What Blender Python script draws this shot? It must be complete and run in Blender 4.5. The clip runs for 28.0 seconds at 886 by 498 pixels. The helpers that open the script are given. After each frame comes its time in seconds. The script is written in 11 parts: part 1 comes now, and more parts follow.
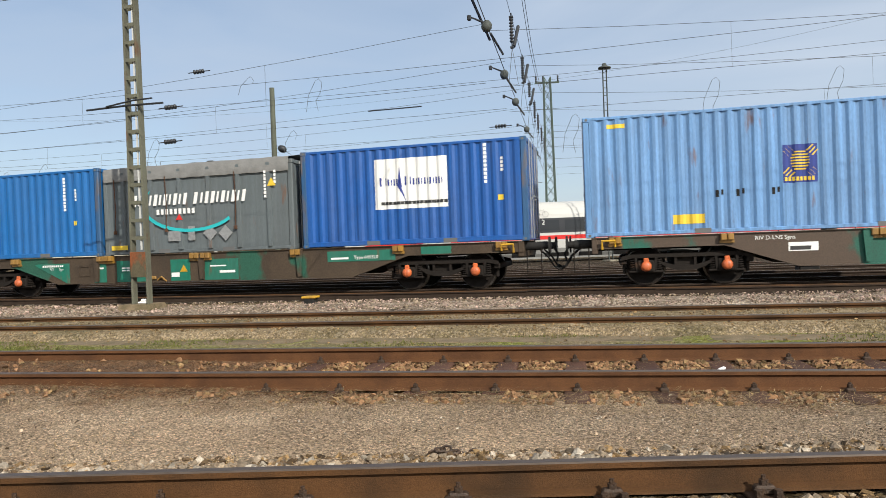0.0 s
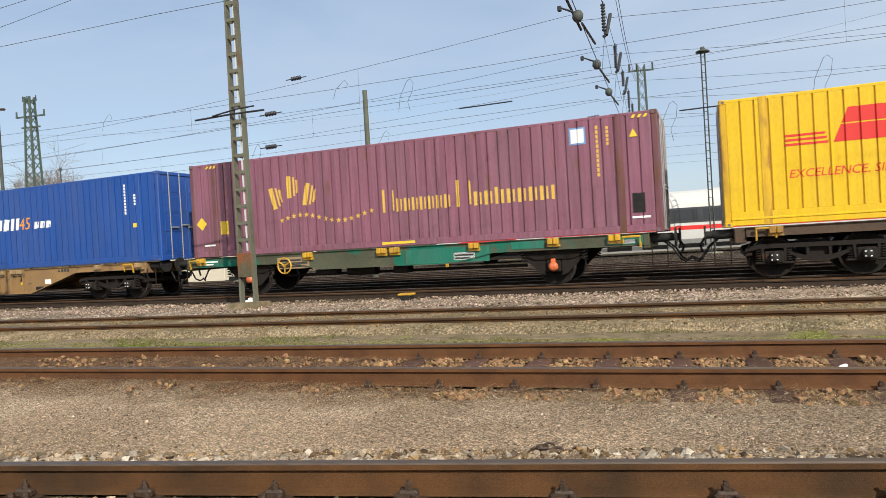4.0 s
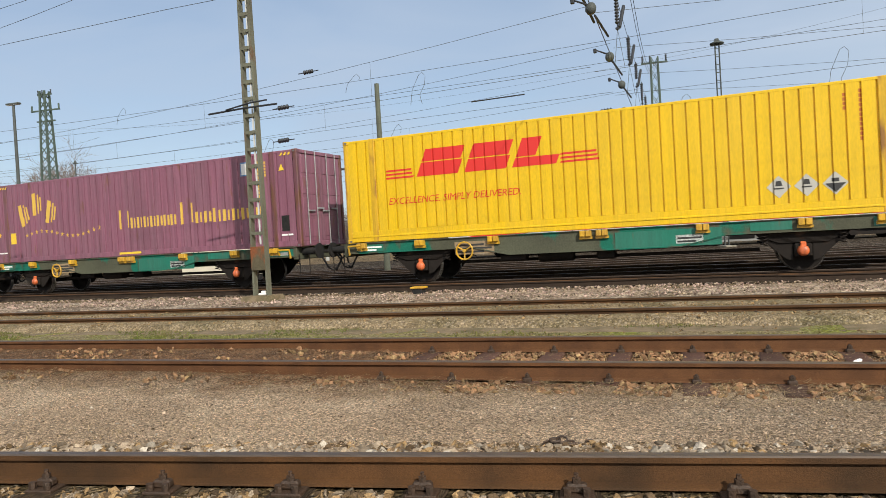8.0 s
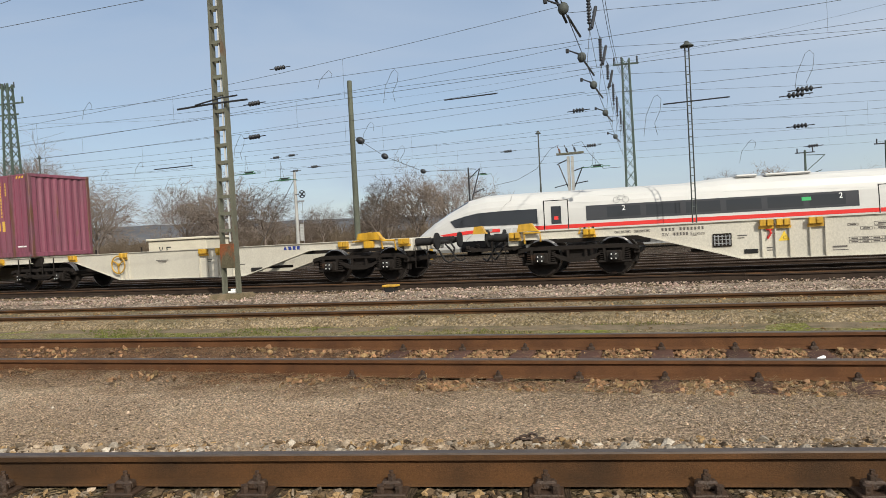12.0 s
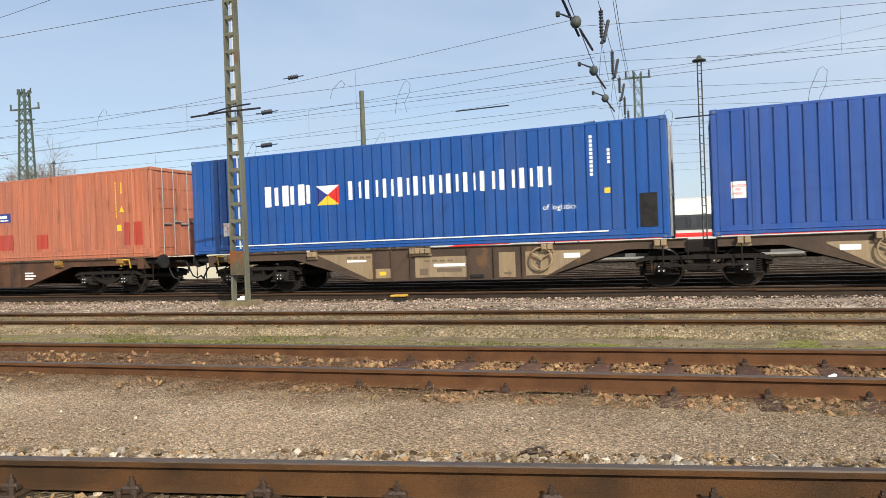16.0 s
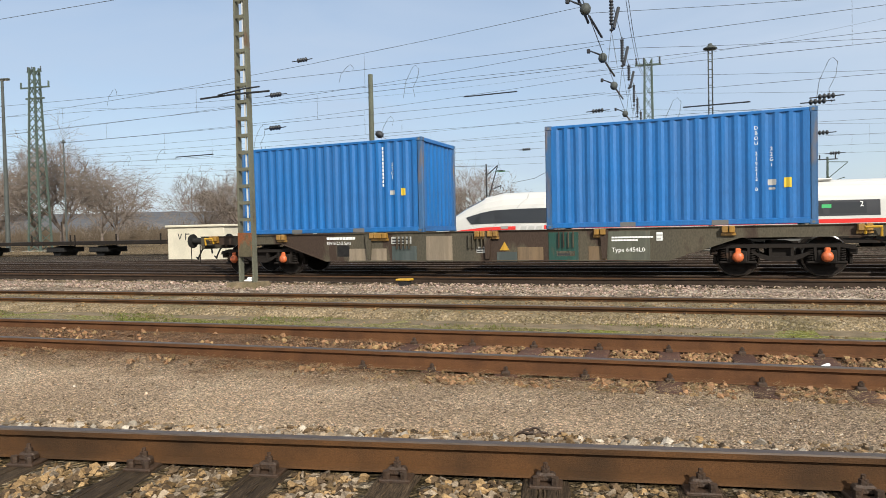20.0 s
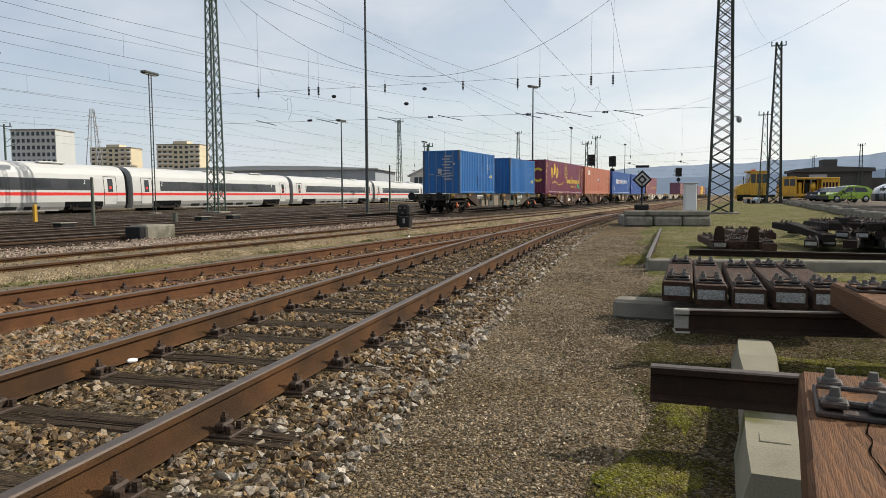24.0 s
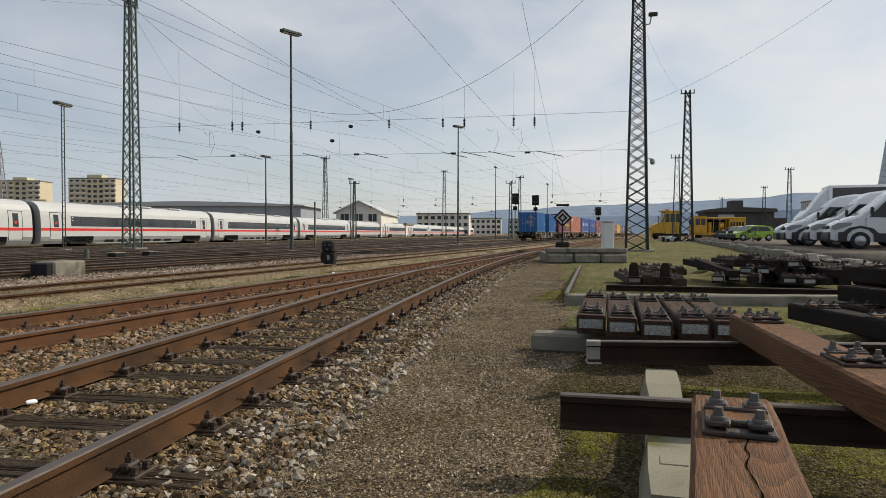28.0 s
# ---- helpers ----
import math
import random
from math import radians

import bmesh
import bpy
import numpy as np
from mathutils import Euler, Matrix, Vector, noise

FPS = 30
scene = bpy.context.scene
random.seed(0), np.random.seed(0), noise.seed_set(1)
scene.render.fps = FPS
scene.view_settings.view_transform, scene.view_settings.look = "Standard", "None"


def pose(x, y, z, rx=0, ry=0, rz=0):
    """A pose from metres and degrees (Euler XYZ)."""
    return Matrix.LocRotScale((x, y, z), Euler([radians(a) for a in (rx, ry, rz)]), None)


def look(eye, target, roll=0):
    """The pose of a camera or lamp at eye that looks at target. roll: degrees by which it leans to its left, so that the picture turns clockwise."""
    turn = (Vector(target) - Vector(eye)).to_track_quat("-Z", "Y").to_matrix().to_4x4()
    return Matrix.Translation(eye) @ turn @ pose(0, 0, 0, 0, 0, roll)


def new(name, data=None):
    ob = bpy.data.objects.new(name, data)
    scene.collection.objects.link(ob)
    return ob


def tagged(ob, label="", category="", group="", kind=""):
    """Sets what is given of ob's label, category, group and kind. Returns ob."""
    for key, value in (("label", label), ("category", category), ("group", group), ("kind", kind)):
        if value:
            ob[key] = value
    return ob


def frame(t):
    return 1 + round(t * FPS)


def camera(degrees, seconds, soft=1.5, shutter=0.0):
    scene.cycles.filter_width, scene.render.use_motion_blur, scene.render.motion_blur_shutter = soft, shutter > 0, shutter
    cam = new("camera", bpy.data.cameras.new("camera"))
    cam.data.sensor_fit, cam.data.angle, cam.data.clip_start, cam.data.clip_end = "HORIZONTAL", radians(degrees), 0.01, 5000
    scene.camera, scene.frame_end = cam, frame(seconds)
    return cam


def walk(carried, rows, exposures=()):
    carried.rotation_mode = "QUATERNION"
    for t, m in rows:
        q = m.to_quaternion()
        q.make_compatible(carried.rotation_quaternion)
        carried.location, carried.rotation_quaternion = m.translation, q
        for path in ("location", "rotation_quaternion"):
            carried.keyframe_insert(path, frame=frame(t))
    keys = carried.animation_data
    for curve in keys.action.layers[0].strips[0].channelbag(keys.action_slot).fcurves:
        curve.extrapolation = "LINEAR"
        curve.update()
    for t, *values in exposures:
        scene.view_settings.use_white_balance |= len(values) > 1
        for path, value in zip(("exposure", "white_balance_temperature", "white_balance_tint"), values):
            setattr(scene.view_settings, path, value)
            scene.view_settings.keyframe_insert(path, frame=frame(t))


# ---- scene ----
cam = camera(65.9, 28.0, 0.55, 0.05)
PATH = [
    (0, (-0.122, -0.009, 1.198), (-0.582, 1.937, 1.180), -2.14),
    (0.5, (-0.128, -0.008, 1.206), (-0.620, 1.930, 1.182), -3.00),
    (1, (-0.142, 0.008, 1.197), (-0.694, 1.930, 1.173), -3.42),
    (1.5, (-0.141, -0.003, 1.200), (-0.744, 1.904, 1.177), -3.62),
    (2, (-0.144, -0.002, 1.205), (-0.776, 1.895, 1.176), -3.72),
    (2.5, (-0.151, -0.013, 1.204), (-0.801, 1.878, 1.191), -3.00),
    (3, (-0.153, -0.012, 1.203), (-0.816, 1.875, 1.202), -2.99),
    (3.5, (-0.153, -0.015, 1.201), (-0.847, 1.861, 1.198), -2.99),
    (4, (-0.158, -0.014, 1.199), (-0.876, 1.853, 1.183), -3.37),
    (4.5, (-0.160, -0.027, 1.207), (-0.896, 1.832, 1.191), -3.35),
    (6.5, (-0.161, -0.052, 1.207), (-0.926, 1.795, 1.183), -3.46),
    (7, (-0.162, -0.033, 1.209), (-0.926, 1.815, 1.183), -3.66),
    (7.5, (-0.160, -0.040, 1.205), (-0.920, 1.810, 1.175), -3.56),
    (8, (-0.161, -0.044, 1.208), (-0.911, 1.810, 1.174), -3.33),
    (8.5, (-0.166, -0.020, 1.206), (-0.907, 1.837, 1.175), -3.24),
    (9, (-0.168, -0.033, 1.204), (-0.908, 1.825, 1.183), -3.08),
    (9.5, (-0.162, -0.038, 1.205), (-0.899, 1.821, 1.184), -3.24),
    (10, (-0.156, -0.043, 1.207), (-0.878, 1.822, 1.182), -3.21),
    (10.5, (-0.157, -0.029, 1.202), (-0.868, 1.840, 1.170), -3.19),
    (11, (-0.158, -0.029, 1.209), (-0.852, 1.846, 1.172), -2.87),
    (11.5, (-0.157, -0.017, 1.194), (-0.837, 1.863, 1.158), -3.06),
    (12, (-0.160, -0.012, 1.194), (-0.836, 1.870, 1.152), -3.06),
    (12.5, (-0.163, -0.012, 1.194), (-0.847, 1.867, 1.154), -3.21),
    (14.5, (-0.167, -0.033, 1.201), (-0.886, 1.833, 1.168), -3.26),
    (15, (-0.161, -0.034, 1.201), (-0.869, 1.836, 1.176), -2.86),
    (15.5, (-0.158, -0.008, 1.192), (-0.856, 1.866, 1.175), -2.39),
    (16, (-0.159, -0.017, 1.197), (-0.859, 1.857, 1.187), -2.14),
    (16.5, (-0.172, 0.009, 1.184), (-0.888, 1.877, 1.173), -2.60),
    (17, (-0.210, 0.028, 1.189), (-1.022, 1.856, 1.170), -2.90),
    (17.5, (-0.245, 0.059, 1.173), (-1.187, 1.823, 1.145), -2.75),
    (18, (-0.250, -0.009, 1.180), (-1.262, 1.716, 1.146), -2.15),
    (18.5, (-0.248, -0.052, 1.185), (-1.286, 1.658, 1.159), -1.62),
    (19, (-0.222, -0.148, 1.198), (-1.243, 1.571, 1.168), -1.38),
    (19.5, (-0.195, -0.155, 1.203), (-1.130, 1.612, 1.164), -0.94),
    (20, (-0.089, -0.131, 1.205), (-0.808, 1.735, 1.151), -1.19),
    (20.5, (-0.071, -0.022, 1.197), (-0.340, 1.959, 1.150), -0.73),
    (21, (0.050, 0.038, 1.176), (0.265, 2.026, 1.148), -0.08),
    (21.5, (0.160, 0.146, 1.137), (0.839, 2.026, 1.084), 0.15),
    (21.6, (0.213, 0.183, 1.094), (1.000, 2.021, 1.045), 0.22),
    (21.9, (0.296, 0.182, 1.069), (1.392, 1.855, 1.009), 0.67),
    (22, (0.336, 0.207, 1.104), (1.513, 1.823, 1.036), 1.18),
    (22.2, (0.360, 0.211, 1.076), (1.666, 1.724, 1.021), 1.19),
    (22.5, (0.448, 0.221, 1.078), (1.925, 1.568, 1.013), 1.28),
    (24.5, (0.562, 0.203, 1.051), (2.379, 1.024, 0.896), -0.36),
    (25, (0.556, 0.173, 1.049), (2.395, 0.949, 0.915), 0.11),
    (25.5, (0.542, 0.161, 1.047), (2.391, 0.914, 0.921), 0.01),
    (26, (0.530, 0.146, 1.051), (2.382, 0.890, 0.927), 0.14),
    (26.5, (0.545, 0.161, 1.048), (2.402, 0.897, 0.941), 0.36),
    (27, (0.525, 0.150, 1.053), (2.395, 0.857, 0.998), 0.78),
    (27.5, (0.516, 0.148, 1.047), (2.388, 0.850, 1.009), 0.57),
    (28, (0.524, 0.133, 1.039), (2.404, 0.813, 0.992), 0.09),
]
EXPOSURES = [(0, 0.08), (1, 0.25), (2, 0.26), (3, 0.02), (4.5, 0.19), (6.5, 0.16), (8, 0.04), (8.8, 0.26), (9.3, 0.22), (10, -0.08), (12.3, -0.08), (14.5, 0.25), (17, 0.23), (18, 0.26), (19, 0.14), (20, 0.16), (22, 0.0), (24.5, -0.1), (27, -0.27), (28, -0.37)]
walk(cam, [(t, look(eye, target, roll)) for t, eye, target, roll in PATH], EXPOSURES)

# ---- daylight ----
SUN_EL, SUN_X, SUN_Y = radians(35), 0.69, -0.72
world = bpy.data.worlds.new("sky")
scene.world = world
world.use_nodes = True
wn, wl = world.node_tree.nodes, world.node_tree.links
wn.clear()
sky = wn.new("ShaderNodeTexSky")
sky.sky_type, sky.sun_disc = "NISHITA", False
sky.sun_elevation, sky.sun_rotation = SUN_EL, math.atan2(SUN_X, SUN_Y)
sky.air_density, sky.dust_density, sky.ozone_density = 1.0, 0.7, 1.2
wbg, wout = wn.new("ShaderNodeBackground"), wn.new("ShaderNodeOutputWorld")
wbg.inputs["Strength"].default_value = 0.12
# a thin, even veil of high cloud over the blue
wtc, wno, wmr, wmx = wn.new("ShaderNodeTexCoord"), wn.new("ShaderNodeTexNoise"), wn.new("ShaderNodeMapRange"), wn.new("ShaderNodeMix")
wmp = wn.new("ShaderNodeMapping")
wmp.inputs["Scale"].default_value = (1.0, 2.2, 5.0)
wno.inputs["Scale"].default_value, wno.inputs["Detail"].default_value, wno.inputs["Distortion"].default_value = 1.9, 9.0, 0.5
wmr.inputs["From Min"].default_value, wmr.inputs["From Max"].default_value = 0.36, 0.68
wmr.inputs["To Min"].default_value, wmr.inputs["To Max"].default_value = 0.46, 0.86
wmx.data_type = "RGBA"
wdt, wdr, wvc = wn.new("ShaderNodeVectorMath"), wn.new("ShaderNodeMapRange"), wn.new("ShaderNodeMix")
wdt.operation = "DOT_PRODUCT"
wdt.inputs[1].default_value = (SUN_X * math.cos(SUN_EL), SUN_Y * math.cos(SUN_EL), math.sin(SUN_EL))
wdr.inputs["From Min"].default_value, wdr.inputs["From Max"].default_value = -0.5, 0.7
wvc.data_type = "RGBA"
# the veil scatters more light towards the sun
wvc.inputs[6].default_value, wvc.inputs[7].default_value = (3.9, 4.75, 6.0, 1), (8.9, 8.9, 8.7, 1)
wl.new(wtc.outputs["Generated"], wdt.inputs[0])
wl.new(wdt.outputs["Value"], wdr.inputs["Value"])
wl.new(wdr.outputs[0], wvc.inputs[0])
wl.new(wvc.outputs[2], wmx.inputs[7])
wl.new(wtc.outputs["Generated"], wmp.inputs[0])
wl.new(wmp.outputs[0], wno.inputs["Vector"])
wl.new(wno.outputs["Fac"], wmr.inputs["Value"])
wl.new(wmr.outputs[0], wmx.inputs[0])
wl.new(sky.outputs[0], wmx.inputs[6])
wl.new(wmx.outputs[2], wbg.inputs[0])
wl.new(wbg.outputs[0], wout.inputs[0])
sun = new("sun", bpy.data.lights.new("sun", "SUN"))
sun.data.energy, sun.data.angle, sun.data.color = 4.7, radians(0.6), (1.0, 0.94, 0.83)
sun.matrix_world = look((SUN_X * 60, SUN_Y * 60, 60 * math.tan(SUN_EL)), (0, 0, 0))

# ---- building tools ----
class Shape:
    """Collects faces of one mesh, with a slot number for each face."""

    def __init__(self):
        self.v, self.f, self.m, self.s = [], [], [], []

    def face(self, pts, slot=0, smooth=False):
        n = len(self.v)
        self.v += [tuple(p) for p in pts]
        self.f.append(tuple(range(n, n + len(pts))))
        self.m.append(slot)
        self.s.append(smooth)
        return self

    def mesh(self, verts, faces, slot=0, smooth=False):
        n = len(self.v)
        self.v += [tuple(p) for p in verts]
        for f in faces:
            self.f.append(tuple(n + i for i in f))
            self.m.append(slot)
            self.s.append(smooth)
        return self

    def box(self, x0, x1, y0, y1, z0, z1, slot=0):
        v = [(x, y, z) for z in (z0, z1) for y in (y0, y1) for x in (x0, x1)]
        return self.mesh(v, [(0, 2, 3, 1), (4, 5, 7, 6), (0, 1, 5, 4), (2, 6, 7, 3), (0, 4, 6, 2), (1, 3, 7, 5)], slot)

    def bev(self, x0, x1, y0, y1, z0, z1, b=0.01, slot=0):
        """A box with chamfered edges."""
        cx, cy, cz = (x0 + x1) / 2, (y0 + y1) / 2, (z0 + z1) / 2
        hx, hy, hz = (x1 - x0) / 2, (y1 - y0) / 2, (z1 - z0) / 2
        b = min(b, hx * 0.9, hy * 0.9, hz * 0.9)
        bm = bmesh.new()
        pts = []
        for sx in (-1, 1):
            for sy in (-1, 1):
                for sz in (-1, 1):
                    pts += [(sx * hx, sy * (hy - b), sz * (hz - b)), (sx * (hx - b), sy * hy, sz * (hz - b)), (sx * (hx - b), sy * (hy - b), sz * hz)]
        for p in pts:
            bm.verts.new((p[0] + cx, p[1] + cy, p[2] + cz))
        bmesh.ops.convex_hull(bm, input=bm.verts)
        bm.verts.index_update()
        self.mesh([v.co[:] for v in bm.verts], [[v.index for v in f.verts] for f in bm.faces], slot)
        bm.free()
        return self

    def prism(self, poly, axis, lo, hi, slot=0, ends=True):
        """A polygon in the other two axes (in order), extruded along axis 0, 1 or 2."""
        def at(p, w):
            q = list(p)
            q.insert(axis, w)
            return q
        n = len(poly)
        v = [at(p, lo) for p in poly] + [at(p, hi) for p in poly]
        f = [(i, (i + 1) % n, n + (i + 1) % n, n + i) for i in range(n)]
        if ends:
            f += [tuple(range(n))[::-1], tuple(range(n, 2 * n))]
        return self.mesh(v, f, slot)

    def cyl(self, p, q, r, n=10, r2=None, slot=0, caps=True):
        p, q = Vector(p), Vector(q)
        w = (q - p).normalized()
        a = w.orthogonal().normalized()
        b = w.cross(a)
        r2 = r if r2 is None else r2
        ring = [(math.cos(6.28319 * i / n), math.sin(6.28319 * i / n)) for i in range(n)]
        v = [p + r * (c * a + s * b) for c, s in ring] + [q + r2 * (c * a + s * b) for c, s in ring]
        self.mesh(v, [(i, (i + 1) % n, n + (i + 1) % n, n + i) for i in range(n)], slot, n > 6)
        if caps:
            self.mesh(v, [tuple(range(n))[::-1], tuple(range(n, 2 * n))], slot)
        return self

    def lathe(self, prof, centre, axis, n=16, slot=0):
        """A profile of (radius, along) turned about an axis through centre."""
        c, w = Vector(centre), Vector(axis).normalized()
        a = w.orthogonal().normalized()
        b = w.cross(a)
        v = [c + h * w + r * (math.cos(6.28319 * i / n) * a + math.sin(6.28319 * i / n) * b) for r, h in prof for i in range(n)]
        f = [(k * n + i, k * n + (i + 1) % n, (k + 1) * n + (i + 1) % n, (k + 1) * n + i) for k in range(len(prof) - 1) for i in range(n)]
        return self.mesh(v, f, slot, True)

    def tube(self, pts, r, n=6, slot=0):
        """A bent rod through the points, one skin."""
        pts = [Vector(p) for p in pts]
        a = (pts[1] - pts[0]).orthogonal().normalized()
        v, m = [], len(pts)
        for i, p in enumerate(pts):
            w = (pts[min(i + 1, m - 1)] - pts[max(i - 1, 0)]).normalized()
            a = (a - w * a.dot(w)).normalized()
            b = w.cross(a)
            v += [p + r * (math.cos(6.28319 * k / n) * a + math.sin(6.28319 * k / n) * b) for k in range(n)]
        f = [(i * n + k, i * n + (k + 1) % n, (i + 1) * n + (k + 1) % n, (i + 1) * n + k) for i in range(m - 1) for k in range(n)]
        self.mesh(v, f, slot, n > 6)
        return self.mesh(v, [tuple(range(n))[::-1], tuple(range((m - 1) * n, m * n))], slot)

    def move(self, m):
        self.v = [tuple(m @ Vector(p)) for p in self.v]
        return self

    def data(self, name, *mats):
        me = bpy.data.meshes.new(name)
        me.from_pydata(self.v, [], self.f)
        for k in mats:
            me.materials.append(k)
        me.polygons.foreach_set("material_index", self.m)
        me.polygons.foreach_set("use_smooth", self.s)
        me.update()
        return me


def part(name, shape, mats, parent=None, label="", at=None):
    """One mesh object, under a thing or a part, or at top level."""
    mats = mats if isinstance(mats, (list, tuple)) else [mats]
    ob = new(name, shape if isinstance(shape, bpy.types.Mesh) else shape.data(name, *mats))
    if parent is not None:
        ob.parent = parent
    if at is not None:
        ob.matrix_basis = at
    return tagged(ob, label)


def thing(name, label, category, group="", kind="", at=None):
    ob = new(name)
    ob.empty_display_size = 0.3
    if at is not None:
        ob.matrix_basis = at
    return tagged(ob, label, category, group, kind)


def lerp(a, b, k):
    return a + (b - a) * k


def curve_at(x, pts):
    """Height over x of a line through the given points, going straight on past the ends."""
    if x <= pts[0][0]:
        (a, b), (c, d) = pts[0], pts[1]
    elif x >= pts[-1][0]:
        (a, b), (c, d) = pts[-2], pts[-1]
    else:
        k = next(i for i in range(len(pts) - 1) if pts[i][0] <= x <= pts[i + 1][0])
        (a, b), (c, d) = pts[k], pts[k + 1]
    return b + (d - b) * (x - a) / (c - a)


# ---- materials ----
def material(name, base, rough=0.6, metal=0.0, second=None, scale=3.0, amount=0.5, fine=60.0, fine_amount=0.25, bump=0.1, bump_scale=60.0,
             stretch=(1, 1, 1), third=None, third_scale=0.7, third_cut=(0.55, 0.7), rough_var=0.15, island=0.0, per_object=0.0, spec=0.5):
    """Paint, rust, stone and the like: a base colour, a second one in patches, a third in stains, grain and fine relief."""
    m = bpy.data.materials.new(name)
    m.use_nodes = True
    nt = m.node_tree
    n, l = nt.nodes, nt.links
    bs = n["Principled BSDF"]
    bs.inputs["Metallic"].default_value = metal
    bs.inputs["Specular IOR Level"].default_value = min(spec, 0.15) if rough >= 0.7 else spec
    tc = n.new("ShaderNodeTexCoord")
    mp = n.new("ShaderNodeMapping")
    mp.inputs["Scale"].default_value = stretch
    l.new(tc.outputs["Object"], mp.inputs[0])

    def tex(s, detail=4.0):
        t = n.new("ShaderNodeTexNoise")
        t.inputs["Scale"].default_value, t.inputs["Detail"].default_value = s, detail
        l.new(mp.outputs[0], t.inputs["Vector"])
        return t.outputs["Fac"]

    def ramp(src, lo, hi, top=1.0):
        r = n.new("ShaderNodeMapRange")
        r.inputs["From Min"].default_value, r.inputs["From Max"].default_value, r.inputs["To Max"].default_value = lo, hi, top
        l.new(src, r.inputs["Value"])
        return r.outputs[0]

    def mix(a, b, fac, kind="MIX"):
        x = n.new("ShaderNodeMix")
        x.data_type, x.blend_type = "RGBA", kind
        for sock, val in ((x.inputs[6], a), (x.inputs[7], b), (x.inputs[0], fac)):
            if isinstance(val, (tuple, list)):
                sock.default_value = (*val, 1)
            elif isinstance(val, float):
                sock.default_value = val
            else:
                l.new(val, sock)
        return x.outputs[2]

    second = second or tuple(c * 0.72 for c in base)
    col = mix(base, second, ramp(tex(scale, 5), 0.38, 0.66, amount))
    if third:
        col = mix(col, third, ramp(tex(third_scale, 7), *third_cut))
    g = tex(fine, 3)
    gr = ramp(g, 0.3, 0.7)
    grey = n.new("ShaderNodeCombineColor")
    mr = n.new("ShaderNodeMapRange")
    mr.inputs["To Min"].default_value, mr.inputs["To Max"].default_value = 1 - fine_amount, 1 + fine_amount * 0.6
    l.new(gr, mr.inputs["Value"])
    for i in range(3):
        l.new(mr.outputs[0], grey.inputs[i])
    col = mix(col, grey.outputs[0], 1.0, "MULTIPLY")
    if island or per_object:
        src = n.new("ShaderNodeNewGeometry").outputs["Random Per Island"] if island else n.new("ShaderNodeObjectInfo").outputs["Random"]
        amt = island or per_object
        m2 = n.new("ShaderNodeMapRange")
        m2.inputs["To Min"].default_value, m2.inputs["To Max"].default_value = 1 - amt, 1 + amt * 0.8
        l.new(src, m2.inputs["Value"])
        g2 = n.new("ShaderNodeCombineColor")
        for i in range(3):
            l.new(m2.outputs[0], g2.inputs[i])
        col = mix(col, g2.outputs[0], 1.0, "MULTIPLY")
    l.new(col, bs.inputs["Base Color"])
    rr = n.new("ShaderNodeMapRange")
    rr.inputs["To Min"].default_value, rr.inputs["To Max"].default_value = max(0.05, rough - rough_var), min(1, rough + rough_var)
    l.new(g, rr.inputs["Value"])
    l.new(rr.outputs[0], bs.inputs["Roughness"])
    if bump:
        bt = tex(bump_scale, 4)
        bn = n.new("ShaderNodeBump")
        bn.inputs["Strength"].default_value, bn.inputs["Distance"].default_value = min(1.0, bump * 4), 0.02
        l.new(bt, bn.inputs["Height"])
        l.new(bn.outputs[0], bs.inputs["Normal"])
    return m


def streaked(m, amount, stretch=(7, 7, 0.3), scale=1.4, lo=0.42, hi=0.62):
    """Rain streaks and uneven fading laid over a material's colour."""
    n, l = m.node_tree.nodes, m.node_tree.links
    bs = n["Principled BSDF"]
    old = bs.inputs["Base Color"].links[0].from_socket
    tc, mp, no, mr, g, mx = (n.new(k) for k in ("ShaderNodeTexCoord", "ShaderNodeMapping", "ShaderNodeTexNoise", "ShaderNodeMapRange", "ShaderNodeCombineColor", "ShaderNodeMix"))
    info = n.new("ShaderNodeObjectInfo")
    mp.inputs["Scale"].default_value = stretch
    no.noise_dimensions = "4D"
    no.inputs["Scale"].default_value, no.inputs["Detail"].default_value = scale, 6.0
    mr.inputs["From Min"].default_value, mr.inputs["From Max"].default_value = lo, hi
    mr.inputs["To Min"].default_value, mr.inputs["To Max"].default_value = 1 - amount, 1 + 0.35 * amount
    mx.data_type, mx.blend_type = "RGBA", "MULTIPLY"
    mx.inputs[0].default_value = 1.0
    mul = n.new("ShaderNodeMath")
    mul.operation = "MULTIPLY"
    mul.inputs[1].default_value = 40.0
    l.new(info.outputs["Random"], mul.inputs[0])
    l.new(mul.outputs[0], no.inputs["W"])
    l.new(tc.outputs["Object"], mp.inputs[0])
    l.new(mp.outputs[0], no.inputs["Vector"])
    l.new(no.outputs["Fac"], mr.inputs["Value"])
    for i in range(3):
        l.new(mr.outputs[0], g.inputs[i])
    l.new(old, mx.inputs[6])
    l.new(g.outputs[0], mx.inputs[7])
    l.new(mx.outputs[2], bs.inputs["Base Color"])
    return m


def paint(name, rgb, rough=0.45, fade=0.35, rust=(0.16, 0.07, 0.03), cut=(0.62, 0.75), dirt=0.7, streak=0.2):
    """Weathered coachwork paint with streaks that run down and spots of rust."""
    rgb = tuple(0.9 * c for c in rgb)
    m = material(name, rgb, rough, 0.0, tuple(lerp(c, 0.35, fade * 0.3) * lerp(1, dirt, 0.6) for c in rgb), 1.2, 0.75, 25, 0.12, 0.03, 2.2, (1.6, 1.6, 0.35), rust, 2.6, cut)
    return streaked(m, streak)


